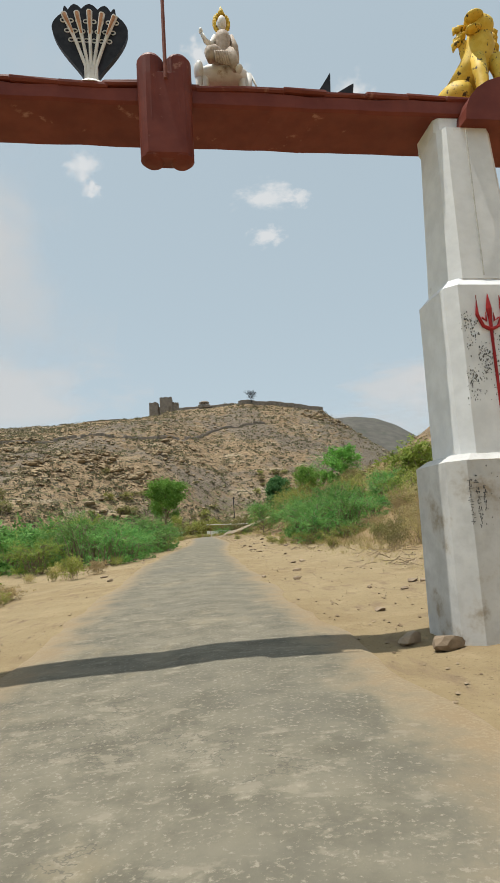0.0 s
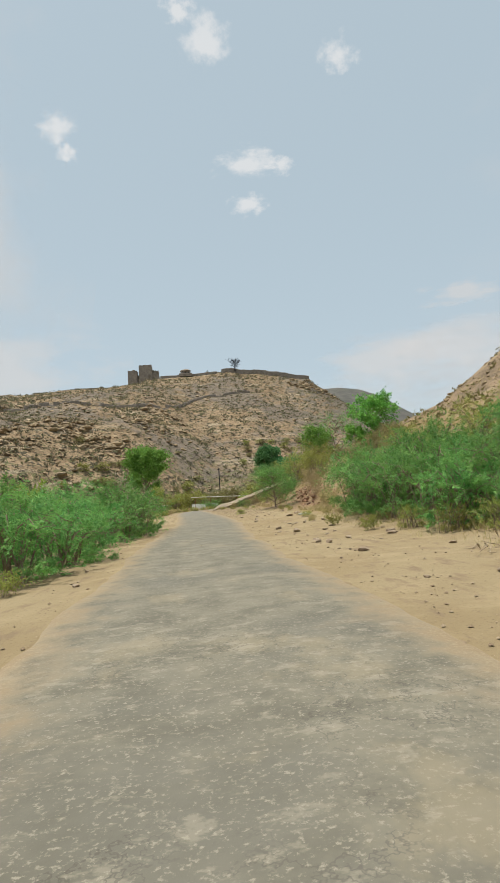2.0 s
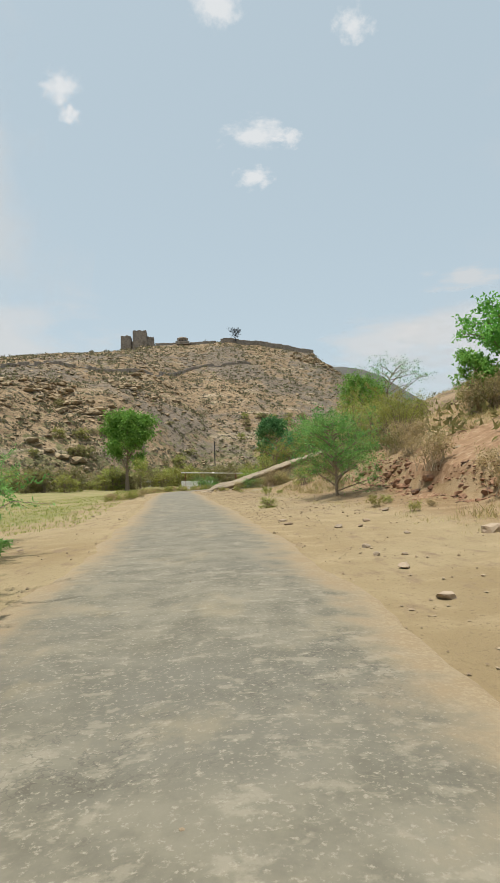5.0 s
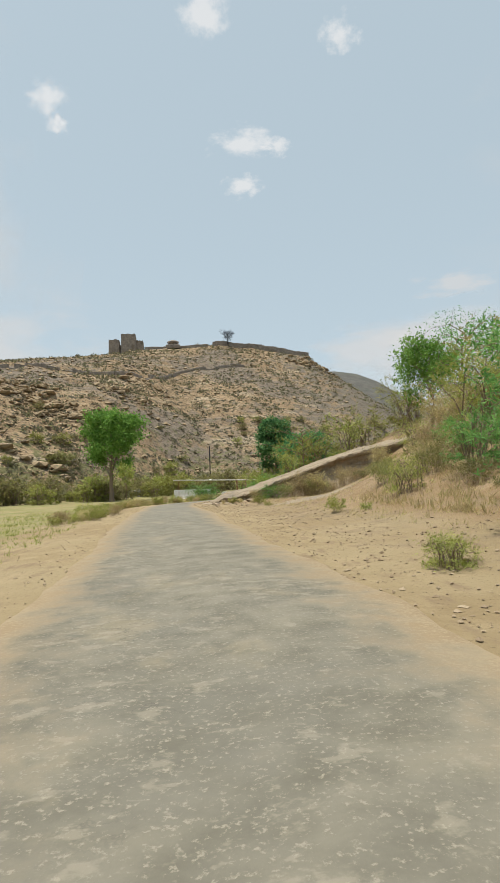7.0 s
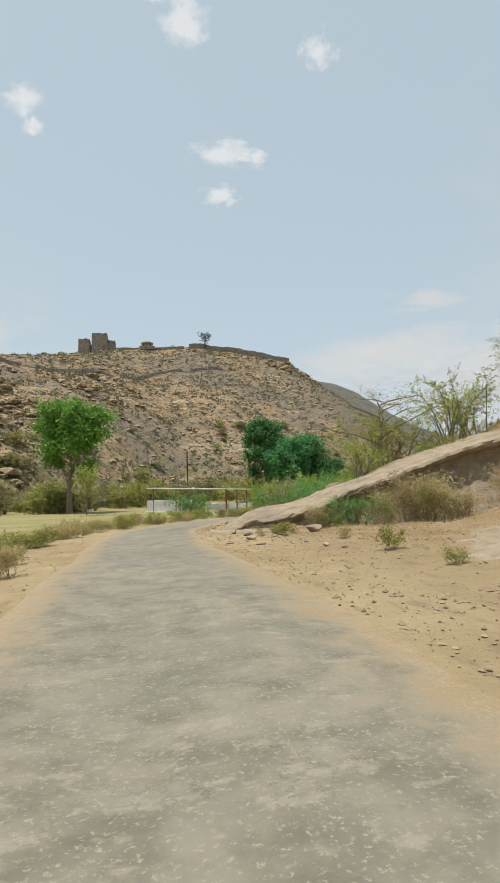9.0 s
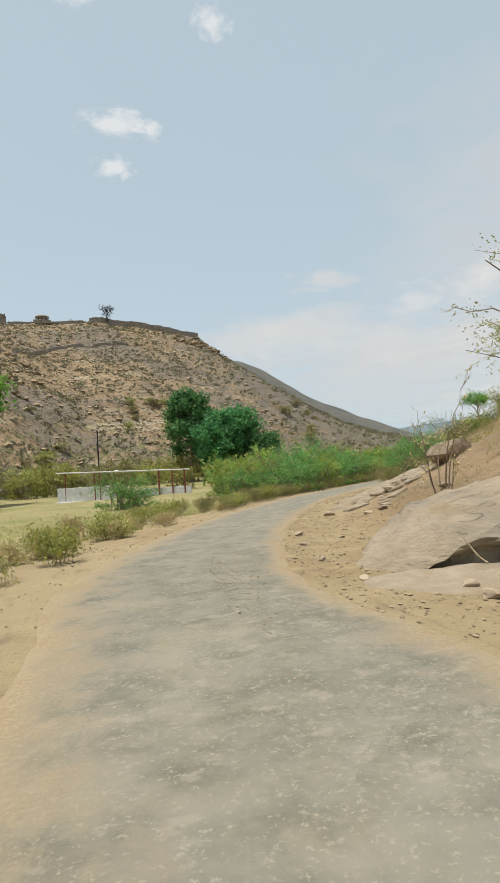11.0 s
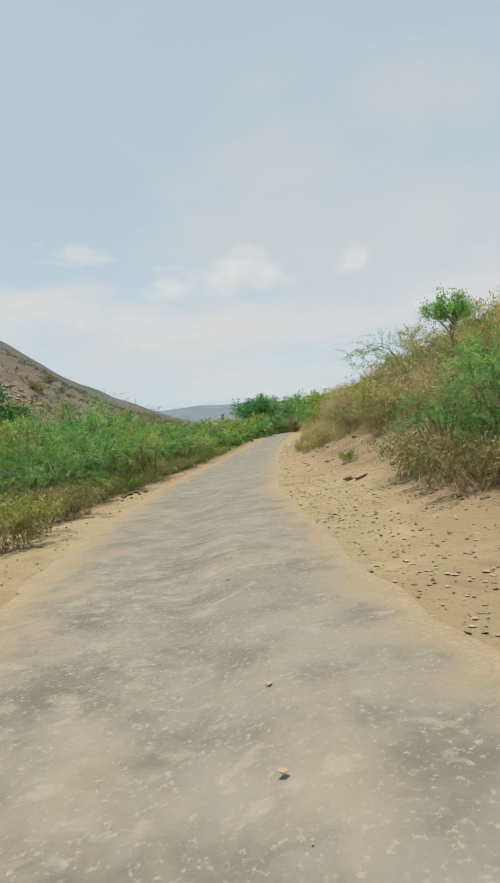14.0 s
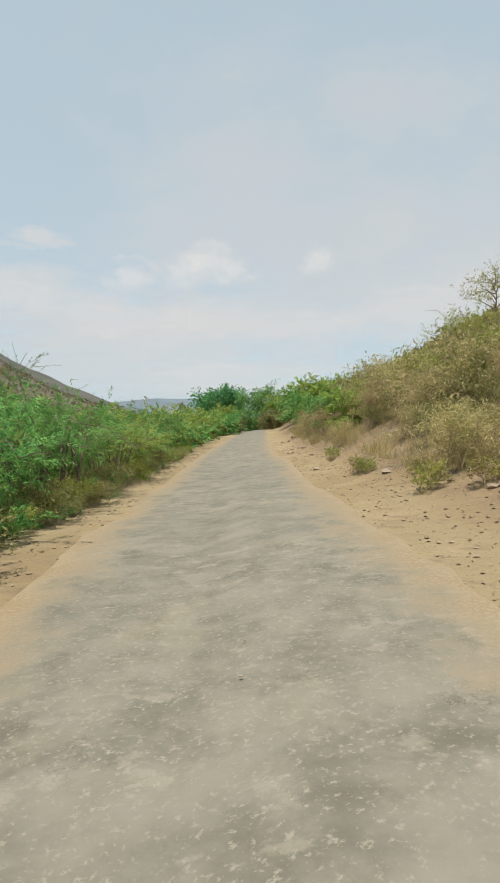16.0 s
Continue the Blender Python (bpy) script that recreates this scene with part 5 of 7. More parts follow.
for _ in range(78):
    s_ = rng.uniform(125, 178)
    bank_rows.append((s_, 3.3 + ramp(s_, (125, 2.0), (137, 1.7), (142, 0.3), (178, 0.8)) + 5.5 * rng.random() ** 1.6, rng.uniform(0.55, 1.05)))
bank_places = beside_road(bank_rows)
skirt = []
for i in range(44):
    s = 119 + i * 1.05
    skirt.append(along_road(s, -rng.uniform(2.75, 3.5)) + (rng.uniform(0.38, 0.62),))
strew(plant("dry_shrub", 27, (0, 0, 0), "tall dry straw-coloured brush on the bank", "bush", LEAF_DRY, TWIG, group=G3, reach=0.75, height=1.15, count=30, twigs=8, leaves=11, thin=6,
            leaf_len=0.12, leaf_wid=0.012, droop=0.1, twig_len=0.5, scatter=0.04, stem=0.009, stool=0.3, low=0.15), bank_places[::3] + [p for p in bank_places[2::3] if p[1] > 133], rng)
strew(plant("dry_shrub", 28, (0, 0, 0), "olive and straw brush on the bank", "bush", LEAF_SCRUB, TWIG, group=G3, reach=0.85, height=1.05, count=26, twigs=9, leaves=12, thin=6,
            leaf_len=0.11, leaf_wid=0.014, droop=0.3, twig_len=0.5, scatter=0.05, stem=0.009, stool=0.3, low=0.12), bank_places[1::3], rng)
strew(plant("acacia_shrub", 29, (0, 0, 0), "dusty green feathery shrub on the bank", "bush", LEAF_MIX, BARK, group=G2, reach=0.9, height=1.2, count=18, twigs=10, leaves=16, thin=10,
            leaf_len=0.09, leaf_wid=0.015, droop=0.5, twig_len=0.55, scatter=0.05, stem=0.012, stool=0.25, low=0.15), [p for p in bank_places[2::3] if p[1] <= 133], rng)
strew(plant("dry_shrub", 24, (0, 0, 0), "yellowing dry undergrowth below the green bushes", "bush", LEAF_SCRUB, TWIG, group=G3, reach=0.9, height=1.1, count=20, twigs=9, leaves=9, thin=20,
            leaf_len=0.13, leaf_wid=0.024, droop=0.4, twig_len=0.5, scatter=0.06, stem=0.01, stool=0.3, low=0.1), skirt[::2], rng)
strew(plant("dry_shrub", 25, (0, 0, 0), "olive and yellow undergrowth below the green bushes", "bush", LEAF_LIME, TWIG, group=G3, reach=0.9, height=1.1, count=18, twigs=9, leaves=9, thin=20,
            leaf_len=0.13, leaf_wid=0.026, droop=0.4, twig_len=0.5, scatter=0.06, stem=0.01, stool=0.3, low=0.1), skirt[1::2], rng)
weeds = []
for _ in range(46):
    weeds.append(along_road(rng.uniform(86, 119), -rng.uniform(3.0, 4.9)) + (rng.uniform(0.7, 1.25),))
for _ in range(26):
    s = rng.uniform(84, 118)
    weeds.append(along_road(s, -rng.uniform(2.9, 4.4) - (0.6 if s < 100 else 0.3)) + (rng.uniform(0.6, 1.25),))
for _ in range(14):
    weeds.append(along_road(rng.uniform(14, 31), -rng.uniform(3.4, 6.5)) + (rng.uniform(0.6, 1.3),))
for _ in range(26):
    s = rng.uniform(18, 100)
    weeds.append(along_road(s, rng.uniform(4.8, 7.2) - (1.6 if s > 80 else 0)) + (rng.uniform(0.4, 0.9),))
for _ in range(12):
    weeds.append(along_road(rng.uniform(122, 160), rng.uniform(2.9, 3.6)) + (rng.uniform(0.35, 0.8),))
closing = beside_road([(206 + 2.1 * i, (2.6 + 0.5 * (i % 4)) * (1 if i % 2 else -1), 1.5) for i in range(9)] + [(227 + 1.3 * i, -4.5 + 1.3 * i, 1.5) for i in range(8)])
strew(plant("dry_shrub", 26, (0, 0, 0), "olive low shrub closing the far end of the road", "bush", LEAF_SCRUB, TWIG, group=G3, reach=1.0, height=1.1, count=18, twigs=9, leaves=10, thin=20,
            leaf_len=0.22, leaf_wid=0.06, droop=0.9, twig_len=0.6, scatter=0.1, stem=0.012, stool=0.4, low=0.0), closing, rng)
strew(weed_a, weeds[::2], rng)
strew(weed_b, weeds[1::2], rng)

# trees
def tree_at(x, y, seed, label, leaf, **kw):
    return plant("tree", seed, (x, y, ground_z(x, y) - 0.1), label, "tree", leaf, BARK, **kw)


tree_at(-14.9, 175, 31, "round-crowned bright green tree with a bare trunk", LEAF_TREE, reach=5.6, height=17.6, count=30, twigs=30, leaves=14, leaf_len=0.62, leaf_wid=0.20, droop=0.5, twig_len=2.0, scatter=0.45, stem=0.13, trunk=(3.6, 0.5), low=0.5)
tree_at(-10.9, 162, 32, "slender young tree beside the field", LEAF_LIME, reach=1.6, height=6.4, count=9, twigs=10, leaves=8, leaf_len=0.4, leaf_wid=0.12, droop=0.2, twig_len=1.2, scatter=0.2, stem=0.04, trunk=(2.2, 0.10), low=0.2)
tree_at(30.0, 208, 33, "broad dark green tree with a dense crown", LEAF_DARK, reach=7.0, height=13.8, count=34, twigs=32, leaves=13, leaf_len=0.7, leaf_wid=0.24, droop=0.8, twig_len=2.1, scatter=0.5, stem=0.15, trunk=(1.6, 0.6), low=0.5)
tree_at(23.5, 211, 34, "tall dark green tree with an uneven crown", LEAF_DARK, reach=5.0, height=18.6, count=26, twigs=28, leaves=13, leaf_len=0.7, leaf_wid=0.23, droop=0.6, twig_len=1.9, scatter=0.45, stem=0.13, trunk=(2.2, 0.5), low=0.5)
tree_at(26.8, 206, 53, "dark green tree filling a thicket", LEAF_DARK, reach=5.0, height=11.5, count=22, twigs=28, leaves=12, leaf_len=0.66, leaf_wid=0.23, droop=0.8, twig_len=1.9, scatter=0.45, stem=0.12, trunk=(0.9, 0.4), low=0.4)
tree_at(36.5, 206, 36, "low dark green tree beside a taller one", LEAF_DARK, reach=4.8, height=8.4, count=20, twigs=26, leaves=12, leaf_len=0.6, leaf_wid=0.22, droop=0.8, twig_len=1.7, scatter=0.45, stem=0.1, trunk=(0.8, 0.3), low=0.4)
tree_at(14.3, 72.7, 55, "small bright green sapling beside a larger tree", LEAF_TREE, reach=1.05, height=3.5, count=10, twigs=12, leaves=15, leaf_len=0.2, leaf_wid=0.07, droop=0.4, twig_len=0.6, scatter=0.10, stem=0.03, trunk=(0.9, 0.06), low=0.4)
tree_at(16.6, 72.8, 35, "small bright green tree on the slope", LEAF_TREE, reach=2.5, height=5.2, count=22, twigs=16, leaves=15, leaf_len=0.24, leaf_wid=0.08, droop=0.7, twig_len=0.9, scatter=0.14, stem=0.05, trunk=(0.3, 0.12), low=0.22)
tree_at(5.5, 68.0, 52, "spreading green thorn tree on the verge", LEAF_GREEN, reach=2.5, height=3.6, count=26, twigs=16, leaves=22, leaf_len=0.14, leaf_wid=0.022, droop=0.9, twig_len=1.0, scatter=0.08, stem=0.04, trunk=(0.5, 0.09), low=0.2)
tree_at(10.4, 73.0, 54, "multi-stemmed yellow-green acacia above the cut bank", LEAF_LIME, reach=1.7, height=2.6, count=22, twigs=12, leaves=18, leaf_len=0.12, leaf_wid=0.02, droop=0.3, twig_len=0.8, scatter=0.07, stem=0.03, low=0.35)
tree_at(16.0, 97.6, 37, "light green feathery tree on the bank", LEAF_TREE, reach=2.3, height=6.7, count=24, twigs=17, leaves=18, leaf_len=0.24, leaf_wid=0.06, droop=0.35, twig_len=1.4, scatter=0.16, stem=0.05, trunk=(2.0, 0.13), low=0.3)
tree_at(18.6, 97.6, 38, "thorny acacia tree with sparse open sprays", LEAF_GREEN, reach=4.2, height=7.8, count=18, twigs=14, leaves=13, leaf_len=0.16, leaf_wid=0.035, droop=0.5, twig_len=1.9, scatter=0.10, stem=0.06, trunk=(1.2, 0.13), low=0.3)
tree_at(8.6, 105.6, 39, "thorny acacia with bare drooping branches over the slab", LEAF_LIME, reach=3.6, height=4.3, count=15, twigs=9, leaves=14, leaf_len=0.09, leaf_wid=0.018, droop=0.75, twig_len=1.2, scatter=0.07, stem=0.04, trunk=(0.6, 0.08), low=0.3)
tree_at(3.6, 105.4, 40, "thin leafless sapling growing out of the rock", LEAF_DRY, reach=0.9, height=2.4, count=6, twigs=5, leaves=2, leaf_len=0.08, leaf_wid=0.02, droop=0.1, twig_len=0.6, scatter=0.02, stem=0.018, low=0.3, bare=True)
tree_at(19.6, 122.6, 41, "small tree with a flat green top on the bank", LEAF_TREE, reach=0.75, height=2.8, count=11, twigs=12, leaves=34, leaf_len=0.065, leaf_wid=0.02, droop=0.3, twig_len=0.45, scatter=0.07, stem=0.025, trunk=(1.8, 0.05), low=0.45)
tree_at(18.8, 123.4, 42, "wispy thorn tree with long bare sprays", LEAF_GREEN, reach=2.7, height=2.2, count=20, twigs=10, leaves=24, leaf_len=0.05, leaf_wid=0.011, droop=0.7, twig_len=0.8, scatter=0.03, stem=0.014, low=0.35, thin=1)
for (x, y, k), seed in zip(beside_road([(158, 12, 1), (172, 20, 1)]), (43, 44)):
    tree_at(x, y, seed, "small thorn tree on the hillside", LEAF_LIME, reach=1.7, height=2.9, count=14, twigs=10, leaves=22, leaf_len=0.08, leaf_wid=0.018, droop=0.5, twig_len=0.8, scatter=0.06, stem=0.03, trunk=(1.0, 0.07), low=0.35)
tree_at(90, 204, 45, "broad dark green tree where the road ends", LEAF_DARK, reach=6.2, height=7.6, count=30, twigs=20, leaves=14, leaf_len=0.5, leaf_wid=0.16, droop=0.75, twig_len=2.2, scatter=0.4, stem=0.1, trunk=(0.6, 0.3), low=0.15)
tree_at(86, 190, 46, "green thorn tree beside the road", LEAF_GREEN, reach=4.4, height=6.6, count=24, twigs=16, leaves=15, leaf_len=0.34, leaf_wid=0.09, droop=0.7, twig_len=1.9, scatter=0.25, stem=0.06, trunk=(0.5, 0.14), low=0.12)
along = along_road(141, -5.6)
tree_at(*along, 47, "tall thin thorn sapling rising over the bushes", LEAF_GREEN, reach=0.9, height=4.0, count=6, twigs=9, leaves=9, leaf_len=0.10, leaf_wid=0.022, droop=0.2, twig_len=0.8, scatter=0.05, stem=0.02, low=0.3)

for s_, d_, seed in ((133, -6.0, 48), (136.5, -5.2, 49), (145, -5.4, 50), (150, -6.2, 51)):
    tree_at(*along_road(s_, d_), seed, "wispy thorn tree with long arching sprays over the bushes", LEAF_GREEN, reach=2.0, height=3.3, count=12, twigs=8, leaves=22, leaf_len=0.065, leaf_wid=0.010, droop=0.6, twig_len=1.0, scatter=0.04, stem=0.02, low=0.35, thin=1, feather=0.9)
# ---- rock slab, ledges and stones ----
def rock_mesh(seed, flat=0.55, detail=2):
    bm = bmesh.new()
    bmesh.ops.create_icosphere(bm, subdivisions=detail, radius=0.5)
    rr = random.Random(seed)
    cuts = [(Vector((rr.gauss(0, 1), rr.gauss(0, 1), rr.gauss(0, 1))).normalized(), rr.uniform(0.22, 0.38)) for _ in range(9)]
    for v in bm.verts:
        for n_, h_ in cuts:
            over = v.co.dot(n_) - h_
            if over > 0:
                v.co -= n_ * over * 0.92
        v.co += 0.05 * Vector((noise.noise(v.co * 4 + Vector((seed, 0, 0))), noise.noise(v.co * 4 + Vector((0, seed, 0))), noise.noise(v.co * 4 + Vector((0, 0, seed)))))
        v.co.z *= flat
    me = bpy.data.meshes.new("rock")
    bm.to_mesh(me)
    bm.free()
    me.materials.append(STONE)
    return me


ROCKS = [rock_mesh(k, 0.45 + 0.08 * (k % 4)) for k in range(7)]


def rock(x, y, size, k, label="angular buff stone lying on the sand", turn=0.0, stretch=1.0, group="loose stones", sink=0.12, z=None):
    ob = tagged(new("rock", ROCKS[k % 7]), label, "rock", group)
    flat_z = ground_z(x, y) if z is None else z
    ob.matrix_world = pose(x, y, flat_z + size * (0.5 * 0.5 - sink), 0, 0, turn) @ Matrix.Diagonal((size * stretch, size, size, 1))
    return ob


rock(2.28, 5.98, 0.34, 1, "large buff stone at the foot of the gate pillar", 20, 1.15, "", 0.05)
rock(2.05, 6.45, 0.30, 3, "flat stone beside the gate pillar", 50, 1.3, "")
stone_rng = random.Random(8)
for x, y, size, k in ((2.1, 38.0, 0.34, 2), (1.9, 41.0, 0.26, 3), (2.6, 20.3, 0.24, 4), (1.2, 15.7, 0.2, 5), (1.9, 33.2, 0.22, 1), (2.2, 29.9, 0.26, 0), (4.3, 43.6, 0.3, 2), (-3.4, 18.7, 0.2, 3), (-4.0, 20.8, 0.26, 4),
                      (3.9, 50.6, 0.42, 5), (4.9, 54.0, 0.5, 1), (0.9, 101.2, 0.22, 2), (1.2, 99.7, 0.28, 3), (2.6, 100.4, 0.3, 4), (1.9, 98.0, 0.2, 6), (3.6, 110.2, 0.34, 0), (5.0, 112.0, 0.42, 2), (6.0, 111.0, 0.5, 5), (4.4, 108.8, 0.3, 6)):
    rock(x, y, size, k, turn=stone_rng.uniform(0, 360), stretch=stone_rng.uniform(0.9, 1.5))
for _ in range(70):
    s = stone_rng.choice((stone_rng.uniform(8, 70), stone_rng.uniform(84, 165)))
    near_bank = 2.3 if s > 84 else 2.6
    x, y = along_road(s, near_bank + abs(stone_rng.gauss(0, 1.6)))
    rock(x, y, stone_rng.uniform(0.10, 0.26), stone_rng.randrange(7), turn=stone_rng.uniform(0, 360), stretch=stone_rng.uniform(0.9, 1.5))
CLOD = [rock_mesh(60 + k, 0.6) for k in range(3)]
CLOD_SOIL = surface("dark dried soil", (0.085, 0.055, 0.032), (0.16, 0.105, 0.06), 0.05, depth=0.02)
for k in range(3):
    CLOD[k].materials.clear()
    CLOD[k].materials.append(CLOD_SOIL)
for k in range(11):
    x, y = along_road(131.5 + stone_rng.gauss(0, 0.9), -2.25 - abs(stone_rng.gauss(0, 0.35)))
    clod = tagged(new("clod", CLOD[k % 3]), "dark brown clod of dried soil on the verge", "clod", "clods on the verge")
    size = stone_rng.uniform(0.08, 0.2)
    clod.matrix_world = pose(x, y, ground_z(x, y) + size * 0.16, 0, 0, stone_rng.uniform(0, 360)) @ Matrix.Diagonal((size * 1.3, size, size, 1))
for _ in range(18):
    x, y = along_road(stone_rng.uniform(8, 165), -2.2 - abs(stone_rng.gauss(0, 0.7)))
    rock(x, y, stone_rng.uniform(0.07, 0.18), stone_rng.randrange(7), turn=stone_rng.uniform(0, 360), stretch=stone_rng.uniform(0.9, 1.5))
for _ in range(28):
    x, y = along_road(stone_rng.uniform(24, 46), 2.7 + stone_rng.random() ** 1.4 * 3.2)
    rock(x, y, stone_rng.uniform(0.05, 0.2), stone_rng.randrange(7), turn=stone_rng.uniform(0, 360), stretch=stone_rng.uniform(0.9, 1.7))
# stones fallen out of the cut banks
for _ in range(28):
    x, y = along_road(stone_rng.uniform(104, 128), 2.5 + stone_rng.random() * 3.0)
    rock(x, y, stone_rng.uniform(0.12, 0.34), stone_rng.randrange(7), "broken brown stone in the scree of the bank", stone_rng.uniform(0, 360), stone_rng.uniform(1.2, 2.0), "stones in the scree", 0.16)
RED_STONE = surface("reddish broken rock", (0.150, 0.072, 0.040), (0.31, 0.178, 0.105), 0.3, depth=0.03, stain=(0.085, 0.05, 0.034), stain_size=0.5, stain_amount=(0.5, 0.65), vary=0.4)
RED_ROCKS = [rock_mesh(80 + k, 0.7) for k in range(4)]
for k in range(4):
    RED_ROCKS[k].materials.clear()
    RED_ROCKS[k].materials.append(RED_STONE)
for k in range(30):
    x, y = along_road(stone_rng.uniform(59.5, 72.5), 9.32 + stone_rng.gauss(0, 0.22))
    size = stone_rng.uniform(0.25, 0.6)
    ob = tagged(new("rock", RED_ROCKS[k % 4]), "reddish broken rock sticking out of the cut bank", "rock", "rocks in the cut bank")
    ob.matrix_world = pose(x, y, ground_z(x, y) + 0.08 * size, 0, 0, stone_rng.uniform(0, 360)) @ Matrix.Diagonal((size * 1.4, size, size, 1))
for _ in range(60):
    x, y = along_road(stone_rng.uniform(126, 176), 2.6 + stone_rng.random() * 2.6)
    rock(x, y, stone_rng.uniform(0.06, 0.30), stone_rng.randrange(7), "broken brown stone in the scree of the bank", stone_rng.uniform(0, 360), stone_rng.uniform(1.2, 2.0), "stones in the scree", 0.16)
for x, y, size, turn in ((8.4, 111.2, 1.7, 35), (9.6, 112.4, 1.3, 60)):
    rock(x, y, size, int(size * 10), "large jutting block of layered buff rock in the bank", turn, 1.5, "blocks in the bank", 0.16)
def plate_mesh(seed):
    """A broken plate of bedded rock: an uneven slab with chipped corners."""
    bm = bmesh.new()
    box(bm, (1.0, 0.72, 0.2), (0, 0, 0), 0.05)
    bmesh.ops.subdivide_edges(bm, edges=[e for e in bm.edges if e.calc_length() > 0.4], cuts=3, use_grid_fill=True)
    for v in bm.verts:
        p = v.co + Vector((seed * 7.3, seed * 1.7, 0))
        v.co += Vector((0.16 * noise.noise(p * 1.8), 0.14 * noise.noise(p * 1.8 + Vector((9, 0, 0))), 0.055 * noise.noise(p * 3.1) + 0.03 * noise.noise(p * 8)))
    me = bpy.data.meshes.new("plate")
    bm.to_mesh(me)
    bm.free()
    me.materials.append(SLAB)
    return me


PLATES = [plate_mesh(k) for k in range(5)]
for i in range(32):  # the layered outcrop, lying in the slope
    f, up = (i % 16 + stone_rng.random()) / 16, i // 16
    x, y = along_road(112.6 + 8.6 * f + stone_rng.uniform(-0.25, 0.25), 2.7 + 3.3 * f + 0.85 * up + stone_rng.uniform(-0.25, 0.25))
    size = stone_rng.uniform(0.45, 0.95) * (0.6 + 0.5 * f)
    fall = Vector((ground_z(x - 0.4, y) - ground_z(x + 0.4, y), ground_z(x, y - 0.4) - ground_z(x, y + 0.4), 0.8)).normalized()
    lie = Vector((0, 0, 1)).rotation_difference((fall * 0.85 + Vector((stone_rng.uniform(-0.12, 0.12), stone_rng.uniform(-0.12, 0.12), 0.15))).normalized())
    plate = tagged(new("rock", PLATES[i % 5]), "cracked buff plate of layered rock in the bank", "rock", "plates in the bank")
    plate.matrix_world = Matrix.Translation((x, y, ground_z(x, y) + 0.03 * size)) @ lie.to_matrix().to_4x4() @ pose(0, 0, 0, 0, 0, 30 + stone_rng.uniform(-25, 25)) @ Matrix.Diagonal((size * 1.7, size * 1.1, size * 1.1, 1))
for x, y, size, turn in ((1.0, 97.9, 0.3, 20), (1.9, 98.6, 0.22, 70), (0.2, 96.9, 0.16, 5), (3.4, 99.2, 0.55, 15), (3.9, 97.6, 0.4, 60), (1.3, 99.4, 0.14, 80), (1.4, 107.2, 0.2, 33), (0.9, 105.9, 0.18, 64), (0.30, 102.7, 0.16, 60), (0.5, 104.3, 0.13, 45)):
    rock(x, y, size, int(size * 30), "flat broken stone at the foot of the slab", turn, 1.5, "stones below the slab", 0.1)


def pebbles(name, count, pick, low, high, material, label, category="stones", template=None):
    """Many small stones in one mesh."""
    r = np.random.default_rng(count)
    unit = np.array([(1, 0.1, 0), (0.4, 0.9, 0.1), (-0.6, 0.8, -0.1), (-1, -0.2, 0.1), (-0.3, -0.9, 0), (0.7, -0.7, 0.1), (0.1, 0.1, 0.9), (0, 0, -0.8)]) * 0.5
    quads = np.array([(i, (i + 1) % 6, 6) for i in range(6)] + [((i + 1) % 6, i, 7) for i in range(6)])
    wobble = 0.45
    if template is not None:
        unit, quads, wobble = np.array([v.co[:] for v in template.vertices]) * (1, 1, 1.4), np.array([tuple(p.vertices) for p in template.polygons]), 0.12
    at = pick(r, count)
    size = low * (high / low) ** (r.random(len(at)) ** 1.9)
    v = unit[None] * (1 + r.uniform(-wobble, wobble, (len(at), len(unit), 3))) * size[:, None, None] * np.array([1.2, 1.0, 0.7])
    a = r.uniform(0, 2 * math.pi, len(at))
    c, s_ = np.cos(a)[:, None], np.sin(a)[:, None]
    v = np.stack([v[..., 0] * c - v[..., 1] * s_, v[..., 0] * s_ + v[..., 1] * c, v[..., 2]], -1) + at[:, None]
    f = (quads[None] + len(unit) * np.arange(len(at))[:, None, None]).reshape(-1, quads.shape[1])
    return tagged(part(name, mesh_of(name, v.reshape(-1, 3), f), material), label, category, kind="stuff")


def on_verges(r, count):
    s = r.uniform(4, 175, count)
    s = np.where((s < 62) & (r.random(count) < 0.5), s + 100, s)
    side = r.random(count) < 0.8
    edge = ramp(s, *RIGHT_EDGE) - 0.1
    d = np.where(side, edge + np.abs(r.normal(0, 2.2, count)), -1.9 - np.abs(r.normal(0, 0.9, count)))
    x0, y0 = np.interp(s + 60, ALONG, LINE[:, 0]), np.interp(s + 60, ALONG, LINE[:, 1])
    x1, y1 = np.interp(s + 60.5, ALONG, LINE[:, 0]), np.interp(s + 60.5, ALONG, LINE[:, 1])
    n = np.hypot(x1 - x0, y1 - y0)
    x, y = x0 + d * (y1 - y0) / n, y0 - d * (x1 - x0) / n
    return np.stack([x, y, terrain(x, y) + 0.012], -1)


def gravel_material():
    m, n, l, b = node_material("loose gravel")
    geo = n.new("ShaderNodeNewGeometry")
    colour = blend(n, l, geo.outputs["Random Per Island"], (0.190, 0.132, 0.082), (0.375, 0.290, 0.190))
    colour = blend(n, l, steps_node(n, l, noise_node(n, l, geo.outputs["Position"], 0.03, 4, 0.7), 0.45, 0.75), colour, (0.29, 0.225, 0.15))
    l.new(colour, b.inputs["Base Color"])
    b.inputs["Roughness"].default_value = 0.95
    b.inputs["Specular IOR Level"].default_value = 0.15
    return m


GRAVEL = gravel_material()
pebbles("gravel", 20000, on_verges, 0.009, 0.062, GRAVEL, "loose brown gravel scattered along the verges")


